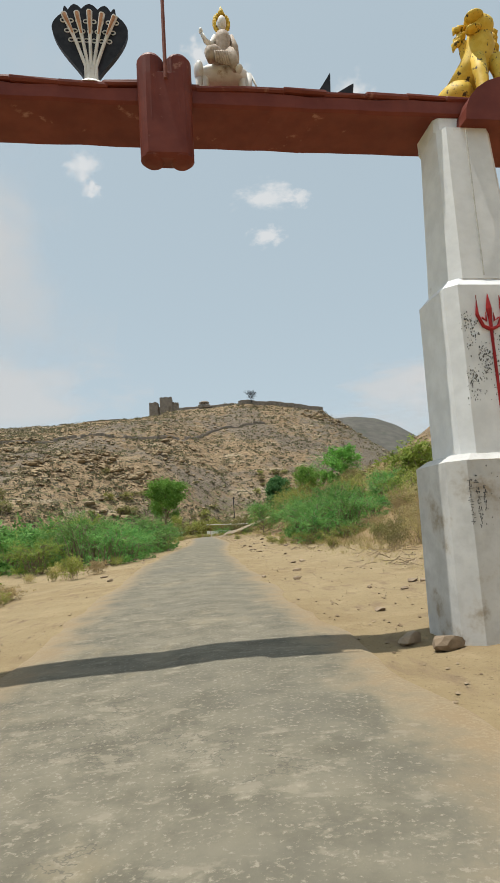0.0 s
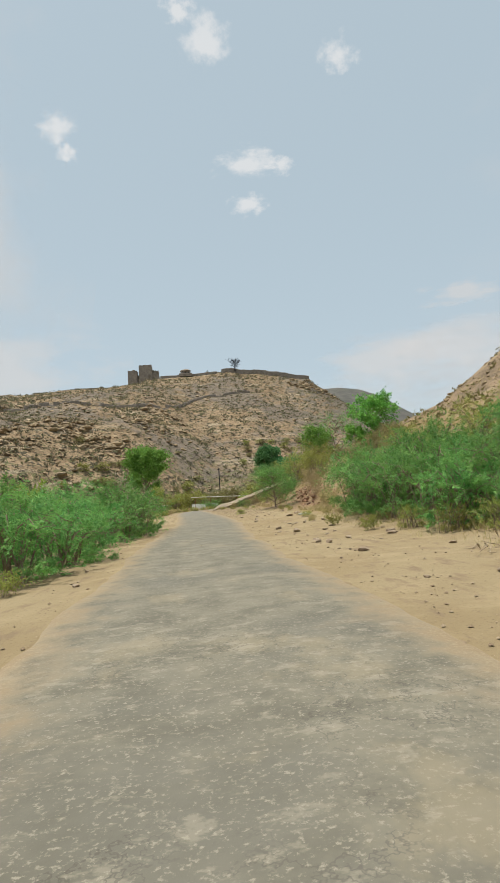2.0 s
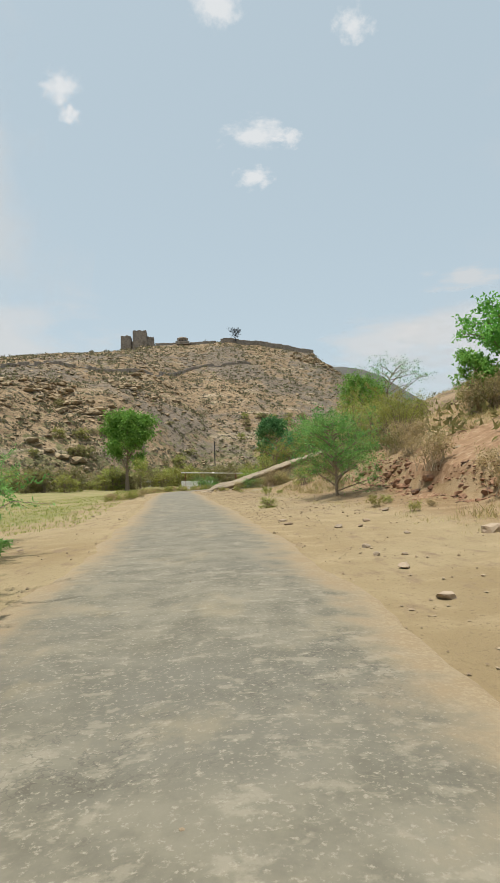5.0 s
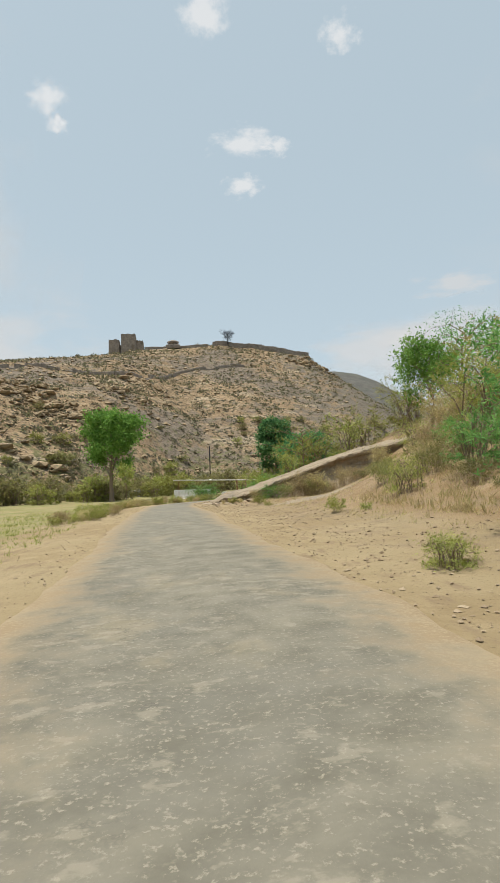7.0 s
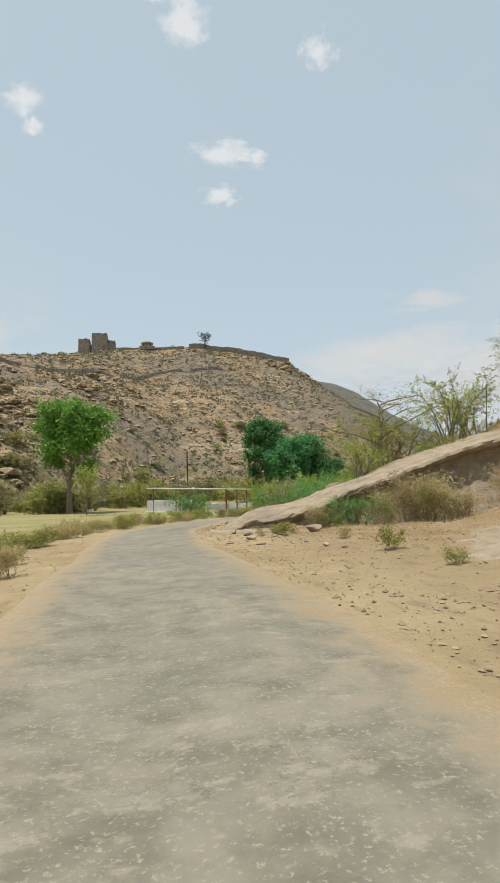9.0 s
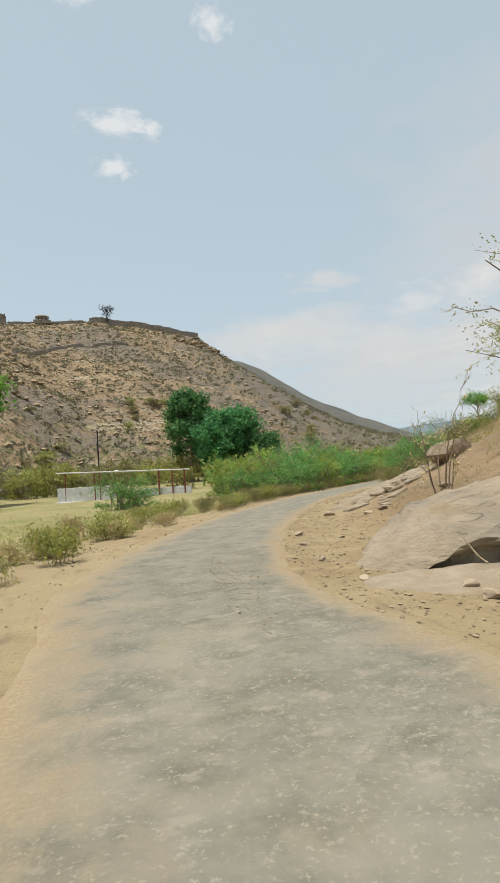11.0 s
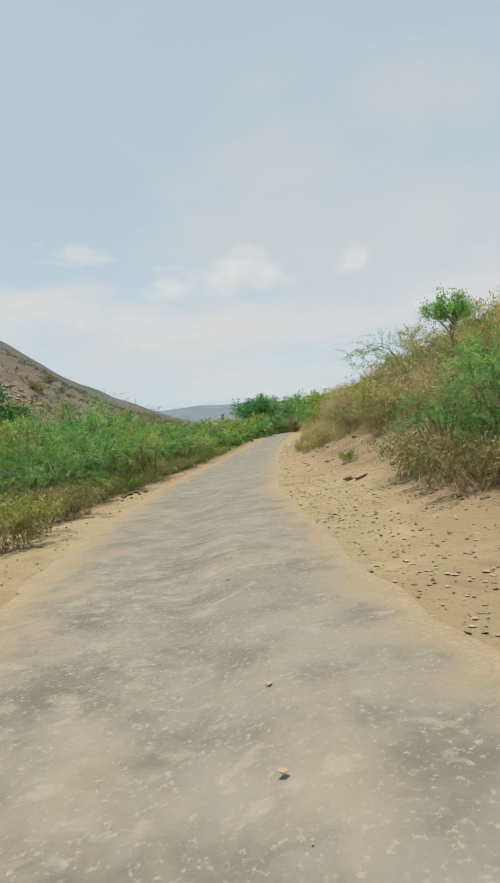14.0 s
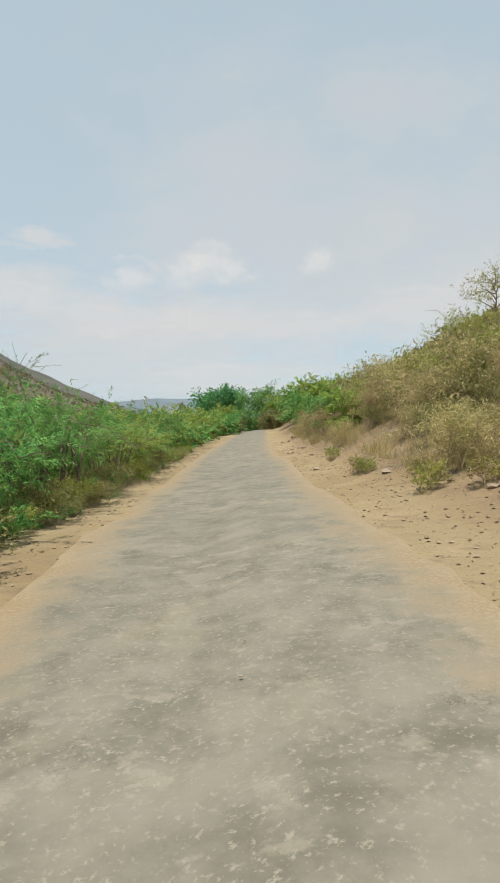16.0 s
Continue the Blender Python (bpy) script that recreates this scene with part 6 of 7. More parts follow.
def on_road(r, count):
    s, d = r.uniform(4, 160, count), np.clip(r.normal(0, 0.8, count), -1.5, 1.0)
    p = np.array([along_road(a, b) for a, b in zip(s, d)])
    return np.stack([p[:, 0], p[:, 1], terrain(p[:, 0], p[:, 1]) + 0.010], -1)


def on_scree(r, count):
    k = r.random(count)
    s = np.where(k < 0.42, r.uniform(101, 126, count), np.where(k < 0.62, r.uniform(82, 100, count), np.where(k < 0.9, r.uniform(126, 172, count), r.uniform(56, 70, count))))
    d = np.where(k < 0.42, 1.25 + 4.8 * r.random(count) ** 1.3, np.where(k < 0.62, 2.6 + 7 * r.random(count), np.where(k < 0.9, 2.3 + 3.6 * r.random(count), 5 + 8 * r.random(count))))
    p = np.array([along_road(a, b) for a, b in zip(s, d)])
    return np.stack([p[:, 0], p[:, 1], terrain(p[:, 0], p[:, 1]) + 0.006], -1)


pebbles("scree", 15000, on_scree, 0.010, 0.052, GRAVEL, "brown scree and broken chips over the cut bank", "scree")


def on_slope(r, count):
    s, d = r.uniform(60, 103, count), 2.2 + 10 * r.random(count) ** 1.2
    p = np.array([along_road(a, b) for a, b in zip(s, d)])
    keep = bumps(p[:, 0], p[:, 1], 2.6, 161, 3) + r.normal(0, 0.3, count) > -0.1
    return np.stack([p[:, 0], p[:, 1], terrain(p[:, 0], p[:, 1]) + 0.01], -1)[keep]


def on_cut(r, count):
    s, d = r.uniform(58.5, 73, count), r.normal(9.25, 0.36, count)
    p = np.array([along_road(a, b) for a, b in zip(s, d)])
    return np.stack([p[:, 0], p[:, 1], terrain(p[:, 0], p[:, 1]) + 0.01], -1)


pebbles("cut_rubble", 1100, on_cut, 0.05, 0.24, RED_STONE, "reddish rubble crumbling out of the cut bank", "rubble")
pebbles("slope_stones", 9000, on_slope, 0.012, 0.10, GRAVEL, "loose brown stones over the sandy slope below the slab")
SMALL_ROCK = rock_mesh(41, 0.5, 1)


def on_patch(r, count):
    s, d = r.normal(103.8, 1.2, count), r.normal(0.15, 0.32, count)
    p = np.array([along_road(a, b) for a, b in zip(s, d)])
    return np.stack([p[:, 0], p[:, 1], terrain(p[:, 0], p[:, 1]) + 0.024], -1)


pebbles("gravel_patch", 900, on_patch, 0.010, 0.042, GRAVEL, "patch of loose gravel spilt along the middle of the road", "gravel", template=SMALL_ROCK)
pebbles("road_grit", 1500, on_road, 0.01, 0.045, GRAVEL, "small stones lying on the worn road", template=SMALL_ROCK)


# the tilted slab: a whaleback whose undercut front faces back down the road
def layered(x, y, size, seed, count=5.0):
    """Noise cut into steps, as in layered rock."""
    h = bumps(x * 0.45, y * 1.5, size, seed, 5, 0.55) * count
    f = h - np.floor(h)
    return (np.floor(h) + np.clip((f - 0.78) / 0.22, 0, 1)) / count


nu, nv = 190, 72
gu, gv = np.meshgrid(np.linspace(0, 1, nu), np.linspace(0, 1, nv))
fx = 0.9 + 21.5 * gu ** 1.15
edge_z = ramp(fx, (0.9, 0.05), (1.3, 0.34), (2.2, 0.46), (3.0, 0.58), (4.35, 0.92), (6.3, 1.68), (9.06, 2.66), (11.5, 3.32), (13.1, 3.68), (15.2, 4.15), (19.0, 5.0), (22.4, 5.5))
front_y = ramp(fx, (0.9, 102.75), (2.2, 102.2), (4.0, 101.75), (9.0, 101.4), (15.2, 100.9), (22.4, 100.3))
sx = fx + (1 - gu) ** 2 * (0.5 * gv ** 2 - 0.45 * np.sin(np.pi * np.clip(gv * 1.6, 0, 1))) + 1.8 * gu * gv + 0.14 * bumps(gv * 6, gu * 0, 1.3, 90, 3) * (1 - gu)
sy = front_y + 0.24 * bumps(fx, fx * 0, 1.4, 93, 4) * (1 - gv) + (2.6 + 4.2 * gu) * gv
crown = ramp(fx, (0.9, 0.3), (2.0, 0.5), (4.0, 0.42), (7.0, 0.42), (15, 0.42)) * np.sin(0.5 * np.pi * np.clip(gv / 0.8, 0, 1))
rough_z = 0.20 * layered(sx, sy, 2.6, 95) + 0.045 * bumps(sx, sy, 0.5, 97, 3) + 0.10 * bumps(sx, sy, 1.6, 98, 3)
top_z = edge_z + crown * np.clip(gu * 9, 0.15, 1) + rough_z * np.clip(gu * 12, 0.2, 1)
under_ground = terrain(sx, sy) - 0.22
fade = np.clip(gu * 14, 0, 1) ** 0.6 * np.clip((1 - gv) * 6, 0, 1) ** 0.7
top_z = under_ground + (np.maximum(top_z, under_ground + 0.02) - under_ground) * fade
verts, faces = [np.stack([sx, sy, top_z], -1).reshape(-1, 3)], []
tall = ramp(fx[0], (0.9, 0.1), (1.4, 0.42), (4, 0.8), (8, 1.25), (14, 1.5))
for back, drop in ((-0.03, 0.08), (0.0, 0.18), (0.14, 0.27), (0.20, 0.42), (0.20, 0.58), (0.10, 0.85), (-0.15, 1.4), (-0.6, 2.3)):
    broken = 0.10 * bumps(fx[0], fx[0] * 0 + drop * 3, 0.45, 99, 4)
    verts.append(np.stack([fx[0] + 0.04 * np.sin(23 * fx[0] + 9 * drop), sy[0] + (back + broken) * np.clip(tall * 2.4, 0.1, 1.6), top_z[0] - drop * tall + 0.04 * broken], -1))
for j in range(nv - 1):
    for i in range(nu - 1):
        a = j * nu + i
        faces.append((a, a + 1, a + nu + 1, a + nu))
chain = [np.arange(nu)] + [nv * nu + nu * q + np.arange(nu) for q in range(8)]
for lo, hi in zip(chain[:-1], chain[1:]):
    for i in range(nu - 1):
        faces.append((int(lo[i + 1]), int(lo[i]), int(hi[i]), int(hi[i + 1])))
tagged(part("rock_slab", mesh_of("rock_slab", np.concatenate(verts), faces), SLAB), "large tilted slab of bare pale rock with an undercut edge", "rock slab", kind="structure")


def rock_ledge(name, xs, ys, mask, lift, seed, label, size=1.8, material=None, beds=5.0):
    """Bare layered rock that breaks out of the ground where the mask is over zero."""
    def height(x, y):
        ragged = mask(x, y) + 0.35 * bumps(x, y, size * 0.8, seed + 1, 4, 0.6)
        out = np.clip(ragged * 2.4, 0, 1) ** 0.7
        return terrain(x, y) - 0.10 + out * (0.10 + lift + 0.9 * lift * layered(x, y, size, seed, beds) + 0.035 * bumps(x, y, 0.35, seed + 2, 3))
    tagged(part(name, sheet(name, xs, ys, height, False), material or SLAB), label, "rock slab", kind="structure")


def oval(cx, cy, rx, ry, turn=0.0):
    c, s = math.cos(radians(turn)), math.sin(radians(turn))
    return lambda x, y: 1 - np.hypot(((x - cx) * c + (y - cy) * s) / rx, (-(x - cx) * s + (y - cy) * c) / ry)


RED_ROCK = surface("reddish broken rock", (0.20, 0.115, 0.06), (0.30, 0.19, 0.11), 0.25, depth=0.06, stain=(0.34, 0.245, 0.155), stain_size=0.5, stain_amount=(0.55, 0.7))
rock_ledge("rock_apron", np.arange(-1.6, 6.0, 0.11), np.arange(99.6, 104.4, 0.10), oval(1.6, 101.9, 2.6, 1.0, -22), 0.05, 103, "low tongue of bare pale rock at the foot of the slab")
rock_ledge("rock_ledges", np.arange(2.2, 11.0, 0.12), np.arange(86.5, 96.5, 0.12), oval(6.9, 91.2, 4.6, 2.7, 38), 0.07, 113, "thin ledges of pale rock breaking out of the slope", 1.5)
rock_ledge("rock_ledges", np.arange(2.4, 12.5, 0.075), np.arange(108.0, 118.5, 0.075), oval(7.4, 113.2, 4.3, 0.95, 31), 0.18, 123, "cracked layered rock in the cut bank beside the road", 1.1, None, 4.0)
rock_ledge("rock_ledges", np.arange(6.8, 13.5, 0.16), np.arange(60.5, 70.0, 0.16), oval(10.2, 65.2, 3.0, 3.6, 10), 0.14, 133, "reddish broken rock in the cut bank", 1.0, RED_ROCK)
# ---- the tank wall with its railing, the pole, the fort ----
def tank_wall(x0, y0, x1, y1, z0, high, label):
    n = math.hypot(x1 - x0, y1 - y0)
    ob = thing("parapet_wall", (x0, y0, z0), label, "wall", turn=math.degrees(math.atan2(y1 - y0, x1 - x0)))
    bm = bmesh.new()
    box(bm, (n, 0.35, high + 0.4), (n / 2, 0, high / 2 - 0.2), 0.03)
    part("wall_body", bm, PLASTER, ob)
    bm = bmesh.new()
    box(bm, (n + 0.3, 0.8, 0.5), (n / 2, -0.15, -0.1), 0.04)
    part("footing", bm, PLASTER, ob)
    return ob


WALL_L0, WALL_L1, WALL_R0, WALL_R1 = (-2.74, 170.0), (3.96, 167.5), (6.04, 167.0), (12.38, 164.0)
WALL_Z = (-0.99, 1.81, -1.74, 1.92)  # foot and height of each
RAIL_Z = (2.66, 2.15)
tank_wall(*WALL_L0, *WALL_L1, WALL_Z[0], WALL_Z[1], "low whitewashed parapet wall with a stained footing")
tank_wall(*WALL_R0, *WALL_R1, WALL_Z[2], WALL_Z[3], "low weathered grey parapet wall below the railing")
railing = thing("pipe_railing", (*WALL_L0, 0.0), "pale pipe railing on rusty posts above the parapet walls", "railing")
run, cross = WALL_R1[0] - WALL_L0[0], WALL_R1[1] - WALL_L0[1]
for f0, f1 in ((-0.01, 0.46), (0.45, 0.99)):
    bm = bmesh.new()
    tube(bm, [(run * f, cross * f - 0.1, RAIL_Z[0] + (RAIL_Z[1] - RAIL_Z[0]) * f) for f in (f0, (f0 + f1) / 2, f1)], [0.085] * 3, 8)
    part("top_pipe", bm, PALE_PIPE, railing)
for f, w in ((0.06, 0.07), (0.28, 0.06), (0.32, 0.06), (0.76, 0.10), (0.86, 0.07), (0.95, 0.09)):
    bm = bmesh.new()
    top = RAIL_Z[0] + (RAIL_Z[1] - RAIL_Z[0]) * f
    box(bm, (w * 2, w * 2, top + 1.2), (run * f, cross * f - 0.1, (top - 1.2) / 2), 0.01)
    part("post", bm, RUST, railing)
bm = bmesh.new()
blob(bm, (run * 0.45, cross * 0.45 - 0.1, RAIL_Z[0] * 0.55 + RAIL_Z[1] * 0.45 + 0.05), (0.30, 0.22, 0.16), 0.4, 3)
part("joint_lump", bm, MARBLE, railing, "whitened lump at the pipe joint")

pole = thing("utility_pole", (7.8, 245, float(fort_hill_height(np.array([7.8]), np.array([245.0]))[0])), "thin dark utility pole at the foot of the hill", "pole")
bm = bmesh.new()
tube(bm, [(0, 0, -2.0), (0, 0, 14.2 - pole.location.z)], [0.22, 0.16], 8)
part("shaft", bm, BLACK, pole)
bm = bmesh.new()
box(bm, (1.3, 0.14, 0.14), (0, 0, 13.6 - pole.location.z))
part("cross_arm", bm, BLACK, pole)

for i, (x, y) in enumerate(((-12.6, 212), (-10.2, 213.5))):
    bench = thing("stone_bench", (x, y, ground_z(x, y)), "low stone bench on the field", "bench", "benches", turn=-12)
    bm = bmesh.new()
    box(bm, (6.5, 1.2, 0.35), (0, 0, 1.5), 0.05)
    part("seat", bm, PLASTER, bench)
    for sx_ in (-2.6, 2.6):
        bm = bmesh.new()
        box(bm, (0.6, 1.0, 1.5), (sx_, 0, 0.65), 0.04)
        part("leg", bm, PLASTER, bench)


def crumbling_wall(name, points, thick, high, label, material, seed, category="wall", step=2.2, sunk=1.5, gaps=0.0):
    """A ruined wall that follows the hillside, with a broken top; as a row of courses in one mesh."""
    bm = bmesh.new()
    rr = random.Random(seed)
    for (xa, ya), (xb, yb) in zip(points[:-1], points[1:]):
        n = max(1, int(math.hypot(xb - xa, yb - ya) / step))
        turn = math.degrees(math.atan2(yb - ya, xb - xa))
        for i in range(n):
            x, y = xa + (xb - xa) * (i + 0.5) / n, ya + (yb - ya) * (i + 0.5) / n
            z = float(fort_hill_height(np.array([x]), np.array([y]))[0])
            h = high * rr.uniform(0.94, 1.03) * (0.25 if gaps and rr.random() < gaps else 1)
            box(bm, (math.hypot(xb - xa, yb - ya) / n * 1.06, thick, h + sunk), (x, y, z + h / 2 - sunk / 2), 0.12, (0, 0, turn + rr.uniform(-4, 4)))
    return tagged(part(name, bm, material), label, category, kind="structure")


crumbling_wall("terrace_wall", [(-110, 292), (-84, 300), (-67, 307), (-57, 316), (-48, 328), (-31, 328), (-16, 351), (-2.5, 386), (7, 404), (29, 415), (40, 421)], 1.6, 1.4, "long ruined terrace wall across the hillside", FORT, 3, gaps=0.25)
crumbling_wall("rampart_wall", [(24, 478), (50, 479), (75, 479), (96, 480)], 2.0, 3.4, "low dark rampart wall along the hilltop", FORT, 5, step=1.7)
crumbling_wall("ruined_wall", [(-25, 477), (-12, 478), (4, 479), (20, 479)], 1.6, 1.8, "ruined low wall between the fort buildings", FORT, 6, step=3)
crumbling_wall("ruined_wall", [(-122, 470), (-98, 473), (-74, 476), (-54, 478)], 1.6, 1.5, "ruined low wall along the ridge", FORT, 7, step=3)

fort = thing("fort_ruin", (-38, 479, 96.5), "ruined masonry fort towers on the hilltop", "fort")
def masonry(size, at, name, seed, broken=1.0):
    """A ruined block of masonry with a crumbled top."""
    bm = bmesh.new()
    bmesh.ops.create_grid(bm, x_segments=max(4, int(size[0])), y_segments=4, size=0.5)
    made = bmesh.ops.extrude_face_region(bm, geom=list(bm.faces))["geom"]
    top = [v for v in made if isinstance(v, bmesh.types.BMVert)]
    for v in bm.verts:
        v.co = Vector((at[0] + v.co.x * size[0], at[1] + v.co.y * size[1], at[2]))
    for v in top:
        crumbled = max(0.0, noise.noise(Vector((v.co.x * 0.45, v.co.y * 0.3, seed * 5.1))) + 0.25)
        v.co.z = at[2] + size[2] - broken * 3.6 * crumbled
        v.co.x = at[0] + (v.co.x - at[0]) * 0.95
    bmesh.ops.recalc_face_normals(bm, faces=list(bm.faces))
    return part(name, bm, FORT, fort)
masonry((7.6, 9, 12.6), (-9.0, 0, 0), "tower", 1, 0.25)
masonry((10.5, 11, 16.2), (1.3, -0.5, 0), "tower", 2, 0.2)
masonry((5.6, 9, 12.6), (8.9, 0.3, 0), "tower_wall", 3, 0.9)
masonry((4.0, 7, 6.4), (12.8, -1.0, 0), "buttress", 4, 1.0)
masonry((2.8, 6, 9.5), (-4.2, 0.8, 0), "broken_wall", 8, 1.2)
kiosk = thing("domed_kiosk", (-5.0, 479, 104.0), "small domed stone kiosk on the ridge", "kiosk")
bm = bmesh.new()
box(bm, (10.5, 8.0, 2.4), (0, 0, -0.2), 0.15)
part("plinth", bm, FORT, kiosk)
for k in range(4):
    bm = bmesh.new()
    box(bm, (1.3, 5.6, 2.6), (-3.3 + 2.2 * k, 0, 2.2), 0.08)
    part("pier", bm, FORT, kiosk)
bm = bmesh.new()
blob(bm, (0, 0, 3.4), (4.3, 3.8, 1.5), 0.05, 2, 3)
part("dome_roof", bm, FORT, kiosk)
plant("bare_tree", 61, (35, 476, 105.5), "leafless tree standing on the hilltop", "tree", LEAF_SCRUB, BLACK, reach=6.6, height=9.0, count=16, twigs=8, leaves=0, droop=0.5, twig_len=2.6, stem=0.22, trunk=(1.4, 0.42), bare=True, low=0.3)

# rocks and scrub on the hill
def on_hill(r, count):
    x, y = r.uniform(-190, 240, count * 2), r.uniform(150, 486, count * 2)
    z = fort_hill_height(x, y)
    keep = (z > 0.5)
    clump = bumps(x, y, 26, 83, 3) + r.normal(0, 0.35, len(x)) > -0.1
    keep &= clump
    return np.stack([x, y, z + 0.1], -1)[keep][:count]


HILL_ROCK = surface("hill boulders", (0.215, 0.154, 0.088), (0.39, 0.292, 0.176), 3.0, depth=0.2, stain=(0.11, 0.085, 0.065), stain_size=2.0, stain_amount=(0.5, 0.7))
pebbles("boulder_field", 8000, on_hill, 0.5, 2.6, HILL_ROCK, "brown boulders and broken rock over the hillside", "boulders")
r = np.random.default_rng(77)
x, y = r.uniform(-200, 250, 16000), 150 + 336 * r.random(16000) ** 1.15
z = fort_hill_height(x, y)
keep = (z > -1.5) & (bumps(x, y, 34, 87, 3) + r.normal(0, 0.4, len(x)) + np.clip((14 - z) / 14, 0, 1) > -0.05)
at = np.stack([x, y, z], -1)[keep]
n_each = 10
size = r.uniform(0.6, 1.9, len(at)) * (1 + 0.8 * np.clip((12 - at[:, 2]) / 12, 0, 1))
at2 = np.repeat(at, n_each, 0) + r.normal(size=(len(at) * n_each, 3)) * np.repeat(size, n_each)[:, None] * (0.55, 0.55, 0.25) + np.stack([0 * np.repeat(size, n_each), 0 * np.repeat(size, n_each), np.repeat(size, n_each) * 0.3], -1)
way = r.normal(size=at2.shape) + (0, 0, 0.5)
v, f = leaf_quads(r, at2, way, 0.95, 0.42)
tagged(part("hill_scrub", mesh_of("hill_scrub", v, f), LEAF_HILL), "dusty olive scrub dotted over the hillside", "scrub", kind="stuff")

# bushes at the hill's foot and round the field
r = np.random.default_rng(78)
foot_places = []
for _ in range(60):
    x = r.uniform(-75, 60)
    y = float(ramp(x, (-80, 150), (-60, 168), (-16, 214), (10, 240), (60, 262))) - r.uniform(2, 34)
    foot_places.append((x, y, r.uniform(1.5, 2.6)))
for _ in range(110):
    x = r.uniform(-85, 120)
    y = float(ramp(x, (-80, 150), (-60, 168), (-16, 214), (10, 240), (60, 270), (120, 300))) + r.uniform(-14, 1) + 70 * r.random() ** 2.2
    foot_places.append((x, y, r.uniform(0.8, 2.0)))
r.shuffle(foot_places)
foot_bush = plant("field_bush", 71, (0, 0, 0), "dusty olive bush at the foot of the hill", "bush", LEAF_SCRUB, BARK, group="bushes below the hill", **{**plain_bush, "leaves": 8, "twigs": 8, "thin": 30})
strew(foot_bush, foot_places[:90], rng, hill_z)
foot_lime = plant("field_bush", 72, (0, 0, 0), "yellow-green bush at the foot of the hill", "bush", LEAF_LIME, BARK, group="bushes below the hill", **{**plain_bush, "leaves": 8, "twigs": 8, "thin": 30})
strew(foot_lime, foot_places[90:] + [(60 + 8 * i, 232 + 7 * i, 2.2) for i in range(5)] + [(14 + 7 * i, 178 + 3 * (i % 3), 1.6) for i in range(7)], rng, hill_z)

# outcrops of big rocks on the hill's left, and rocks over the hill beside the road
def in_outcrops(r, count):
    c = np.array([(-52, 258), (-44, 250), (-60, 266), (-72, 240), (-25, 292), (-36, 212), (-90, 262), (-20, 330), (-100, 300), (-66, 222), (-30, 250), (88, 452), (98, 462), (108, 470)], float)
    p = c[r.integers(0, len(c), count)] + r.normal(size=(count, 2)) * (7, 5)
    return np.stack([p[:, 0], p[:, 1], fort_hill_height(p[:, 0], p[:, 1]) + 0.4], -1)


pebbles("outcrop", 900, in_outcrops, 1.0, 6.0, HILL_ROCK, "jumbled outcrops of large pale rocks on the hill", "boulders", template=SMALL_ROCK)


rock_ledge("rock_ledges", np.arange(22, 52, 0.45), np.arange(40, 96, 0.45), lambda x, y: np.clip(bumps(x * 0.7, y * 0.7, 9, 151, 3), -1, 0.5) * 1.2 + 0.12 - 0.02 * np.abs(beside(x, y)[1] - 34), 0.45, 153,
           "broken brown rock bands near the top of the slope", 3.2, HILL_ROCK, 3.0)


def on_near_hill(r, count):
    s, d = r.uniform(18, 215, count), 11 + 46 * r.random(count) ** 1.3
    s = np.where((s > 96) & (s < 124), s + 60, s)
    p = np.array([along_road(a, b) for a, b in zip(s, d)])
    z = terrain(p[:, 0], p[:, 1])
    keep = bumps(p[:, 0], p[:, 1], 9, 123, 3) + r.normal(0, 0.3, count) > 0
    return np.stack([p[:, 0], p[:, 1], z], -1)[keep]


def on_shoulder(r, count):
    s, d = r.uniform(40, 92, count), r.uniform(20, 46, count)
    p = np.array([along_road(a, b) for a, b in zip(s, d)])
    keep = bumps(p[:, 0], p[:, 1], 4, 127, 3) + r.normal(0, 0.3, count) > -0.05
    return np.stack([p[:, 0], p[:, 1], terrain(p[:, 0], p[:, 1]) + 0.02], -1)[keep]


pebbles("shoulder_rocks", 2600, on_shoulder, 0.15, 1.1, HILL_ROCK, "broken brown rocks over the shoulder of the hill", "rocks", template=SMALL_ROCK)
pebbles("hill_rocks", 1700, on_near_hill, 0.15, 1.5, HILL_ROCK, "brown rocks strewn over the slope beside the road", "rocks", template=SMALL_ROCK)
r = np.random.default_rng(79)
spots = on_near_hill(r, 3600)
many = np.repeat(spots, 7, 0) + r.normal(size=(len(spots) * 7, 3)) * (0.35, 0.35, 0.15) + (0, 0, 0.2)
v, f = leaf_quads(r, many, r.normal(size=many.shape) + (0, 0, 0.7), 0.5, 0.12)
tagged(part("slope_scrub", mesh_of("slope_scrub", v, f), LEAF_SCRUB), "low olive scrub on the slope beside the road", "scrub", kind="stuff")

# dry grass
def grass(name, count, pick, tall, material, label, wide=0.008):
    r = np.random.default_rng(count + 1)
    at = pick(r, count)
    blades = 5
    at = np.repeat(at, blades, 0) + r.normal(size=(len(at) * blades, 3)) * (0.05, 0.05, 0)
    v, f = leaf_quads(r, at, r.normal(size=at.shape) * 0.45 + (0, 0, 1.0), tall, wide)
    return tagged(part(name, mesh_of(name, v, f), material), label, "grass", kind="stuff")


def on_left_field(r, count):
    s, d = r.uniform(62, 132, count), -3.6 - np.abs(r.normal(0, 9, count))
    p = np.array([along_road(a, b) for a, b in zip(s, d)])
    return np.stack([p[:, 0], p[:, 1], terrain(p[:, 0], p[:, 1])], -1)


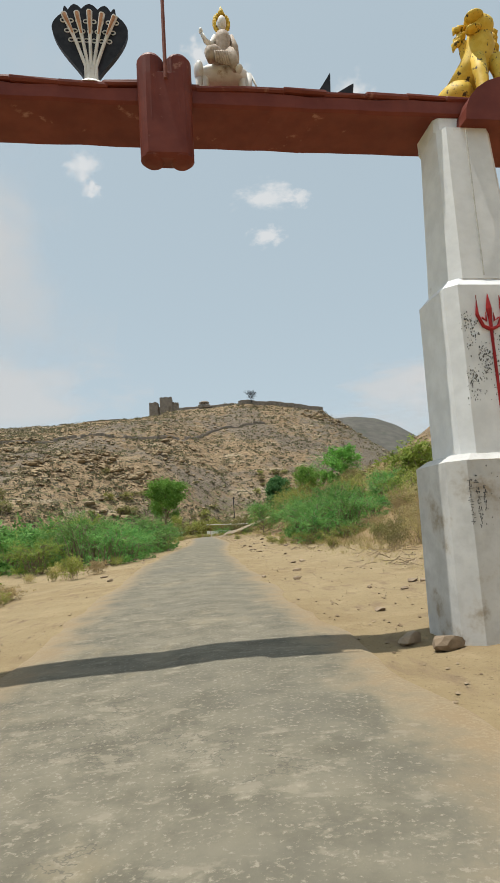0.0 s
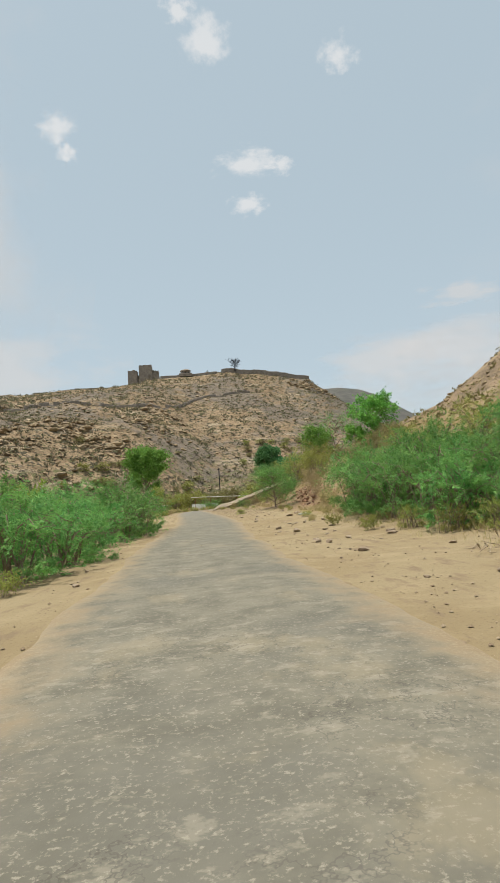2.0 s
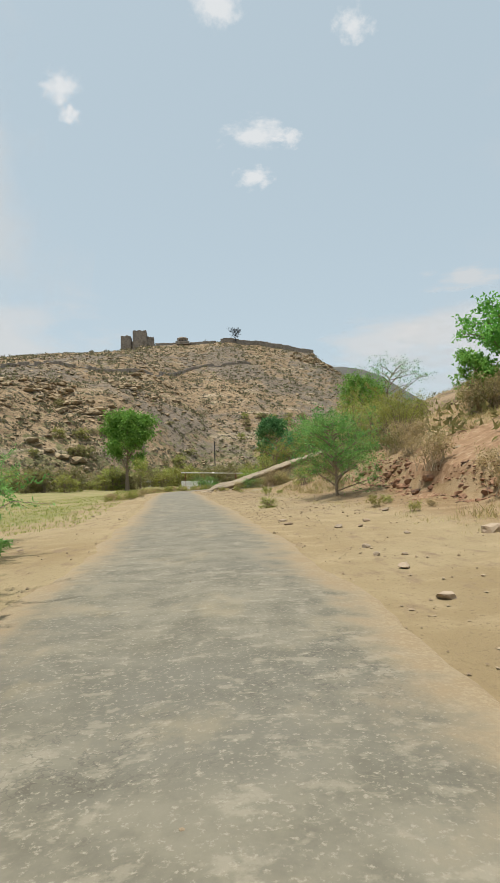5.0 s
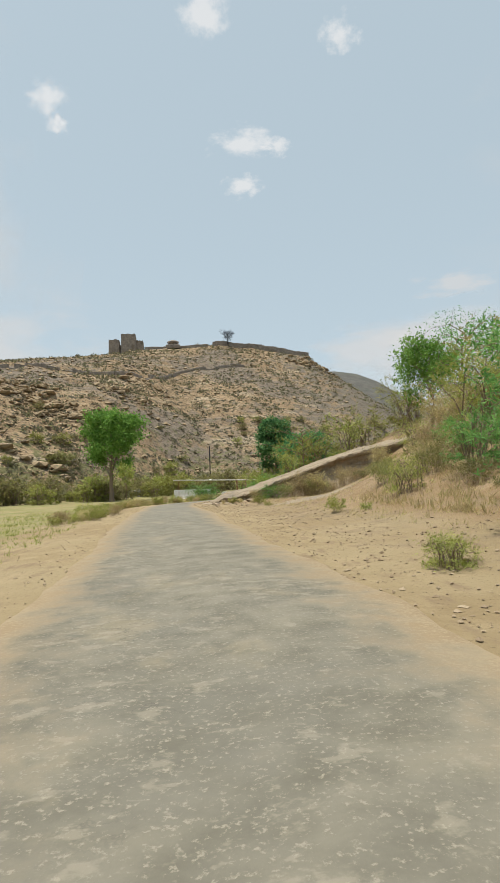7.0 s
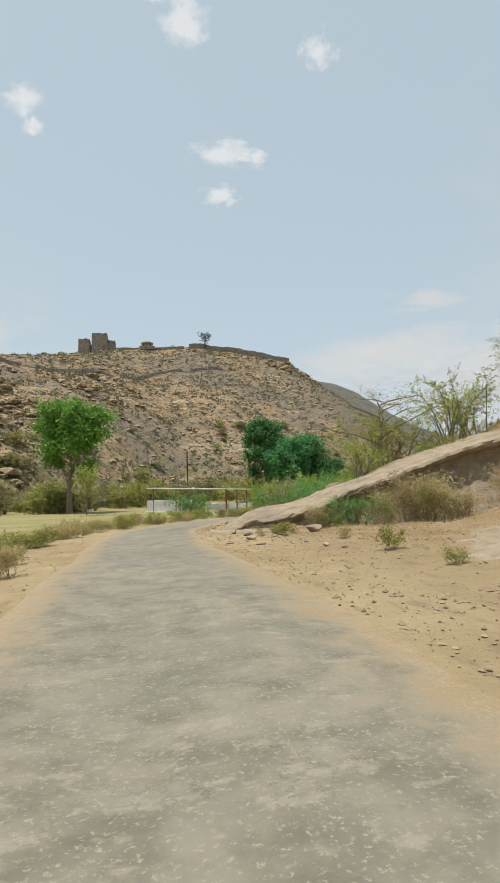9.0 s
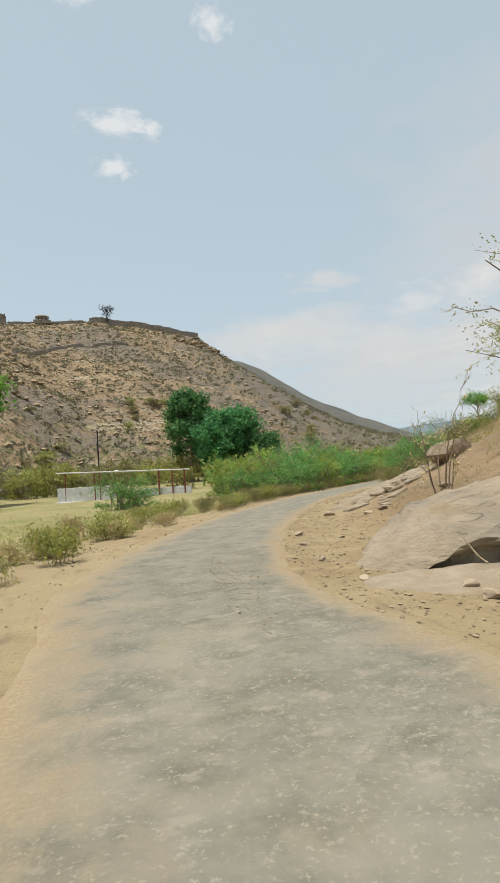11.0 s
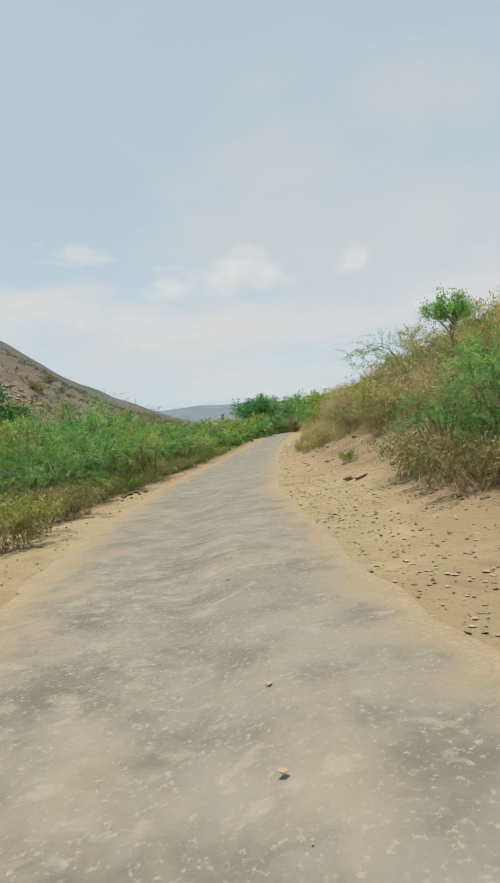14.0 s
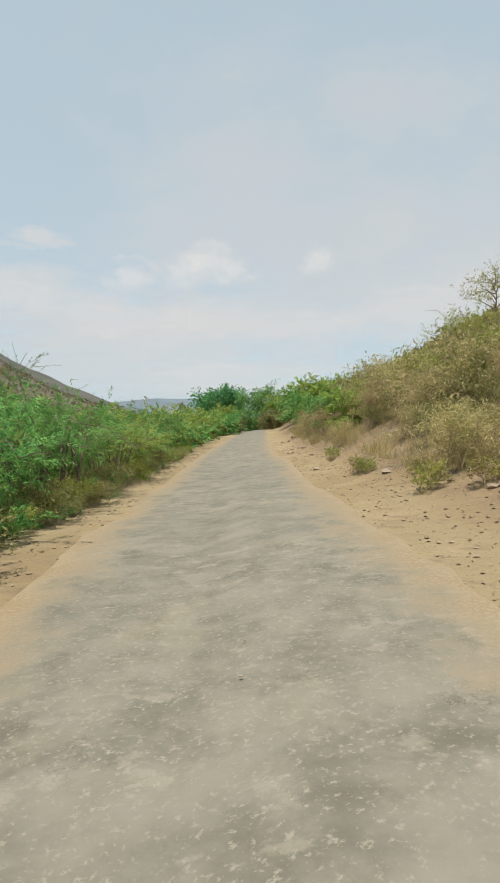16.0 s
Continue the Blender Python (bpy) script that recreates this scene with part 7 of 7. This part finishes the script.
def on_bank(r, count):
    s, d = r.uniform(10, 175, count), 5.2 + np.abs(r.normal(0, 5, count))
    d = np.where(s > 104, d - 1.8, d)
    d = np.where((s > 57) & (s < 71) & (d > 6) & (d < 13), d + 8, d)
    p = np.array([along_road(a, b) for a, b in zip(s, d)])
    return np.stack([p[:, 0], p[:, 1], terrain(p[:, 0], p[:, 1])], -1)


grass("field_grass", 5000, on_left_field, 0.16, LEAF_LIME, "short yellow-green grass on the field")
grass("bank_grass", 9000, on_bank, 0.15, LEAF_DRY, "dry straw-coloured grass on the bank", 0.005)


def on_high_bank(r, count):
    s, d = np.where(r.random(count) < 0.6, r.uniform(116, 205, count), r.uniform(18, 80, count)), 6.5 + 24 * r.random(count) ** 1.4
    d = np.where((s > 57) & (s < 71) & (d < 13), d + 8, d)
    p = np.array([along_road(a, b) for a, b in zip(s, d)])
    return np.stack([p[:, 0], p[:, 1], terrain(p[:, 0], p[:, 1])], -1)


def on_low_bank(r, count):
    s = r.uniform(123, 185, count)
    d = ramp(s, (123, 5.0), (137, 4.8), (142, 3.6), (185, 3.8)) + 6 * r.random(count) ** 1.5
    p = np.array([along_road(a, b) for a, b in zip(s, d)])
    keep = bumps(p[:, 0], p[:, 1], 1.8, 141, 3) + r.normal(0, 0.25, count) > -0.05
    return np.stack([p[:, 0], p[:, 1], terrain(p[:, 0], p[:, 1])], -1)[keep]


grass("tussock_grass", 11000, on_low_bank, 0.42, LEAF_DRY, "dry tussock grass on the bank beside the road", 0.007)
grass("hill_grass", 16000, on_high_bank, 0.34, LEAF_DRY, "tall dry grass over the hill beside the road", 0.012)

# twigs, cut branches and rubbish by the road
def brush_pile(x, y, seed, size, label):
    ob = thing("brush_pile", (x, y, ground_z(x, y)), label, "branches")
    rr = np.random.default_rng(seed)
    for _ in range(30):
        bm = bmesh.new()
        a = rr.normal(size=3) * (size, size, 0.06) + (0, 0, 0.12)
        w = rr.normal(size=3) * (1, 1, 0.22)
        w = w / np.linalg.norm(w) * rr.uniform(0.4, 1.1) * size
        a[2], e = max(a[2], 0.03), a + w
        e[2] = max(e[2], 0.03)
        tube(bm, [a, (a + e) / 2 + rr.normal(size=3) * 0.05, e], [0.014, 0.011, 0.005], 4, False)
        part("branch", bm, TWIG, ob)


brush_pile(4.6, 14.5, 3, 0.7, "heap of dry cut twigs on the sand")
brush_pile(5.4, 18.0, 4, 0.8, "heap of dry cut twigs on the sand")
brush_pile(4.2, 27.0, 5, 0.5, "scattered dry twigs on the sand")
brush_pile(2.0, 101.0, 6, 0.5, "bent dry branch lying below the slab")
rubbish = tagged(part("cloth_heap", (lambda b: (blob(b, (0, 0, 0.06), (0.55, 0.22, 0.10), 0.5, 4, 3), blob(b, (0.6, 0.1, 0.05), (0.3, 0.18, 0.07), 0.5, 6, 3), b)[2])(bmesh.new()), CLOTH), "crumpled dirty white cloth heap on the sand", "cloth heap")
rubbish.location = (4.6, 50.0, ground_z(4.6, 50.0))
rubbish.scale = (0.6, 0.6, 0.6)
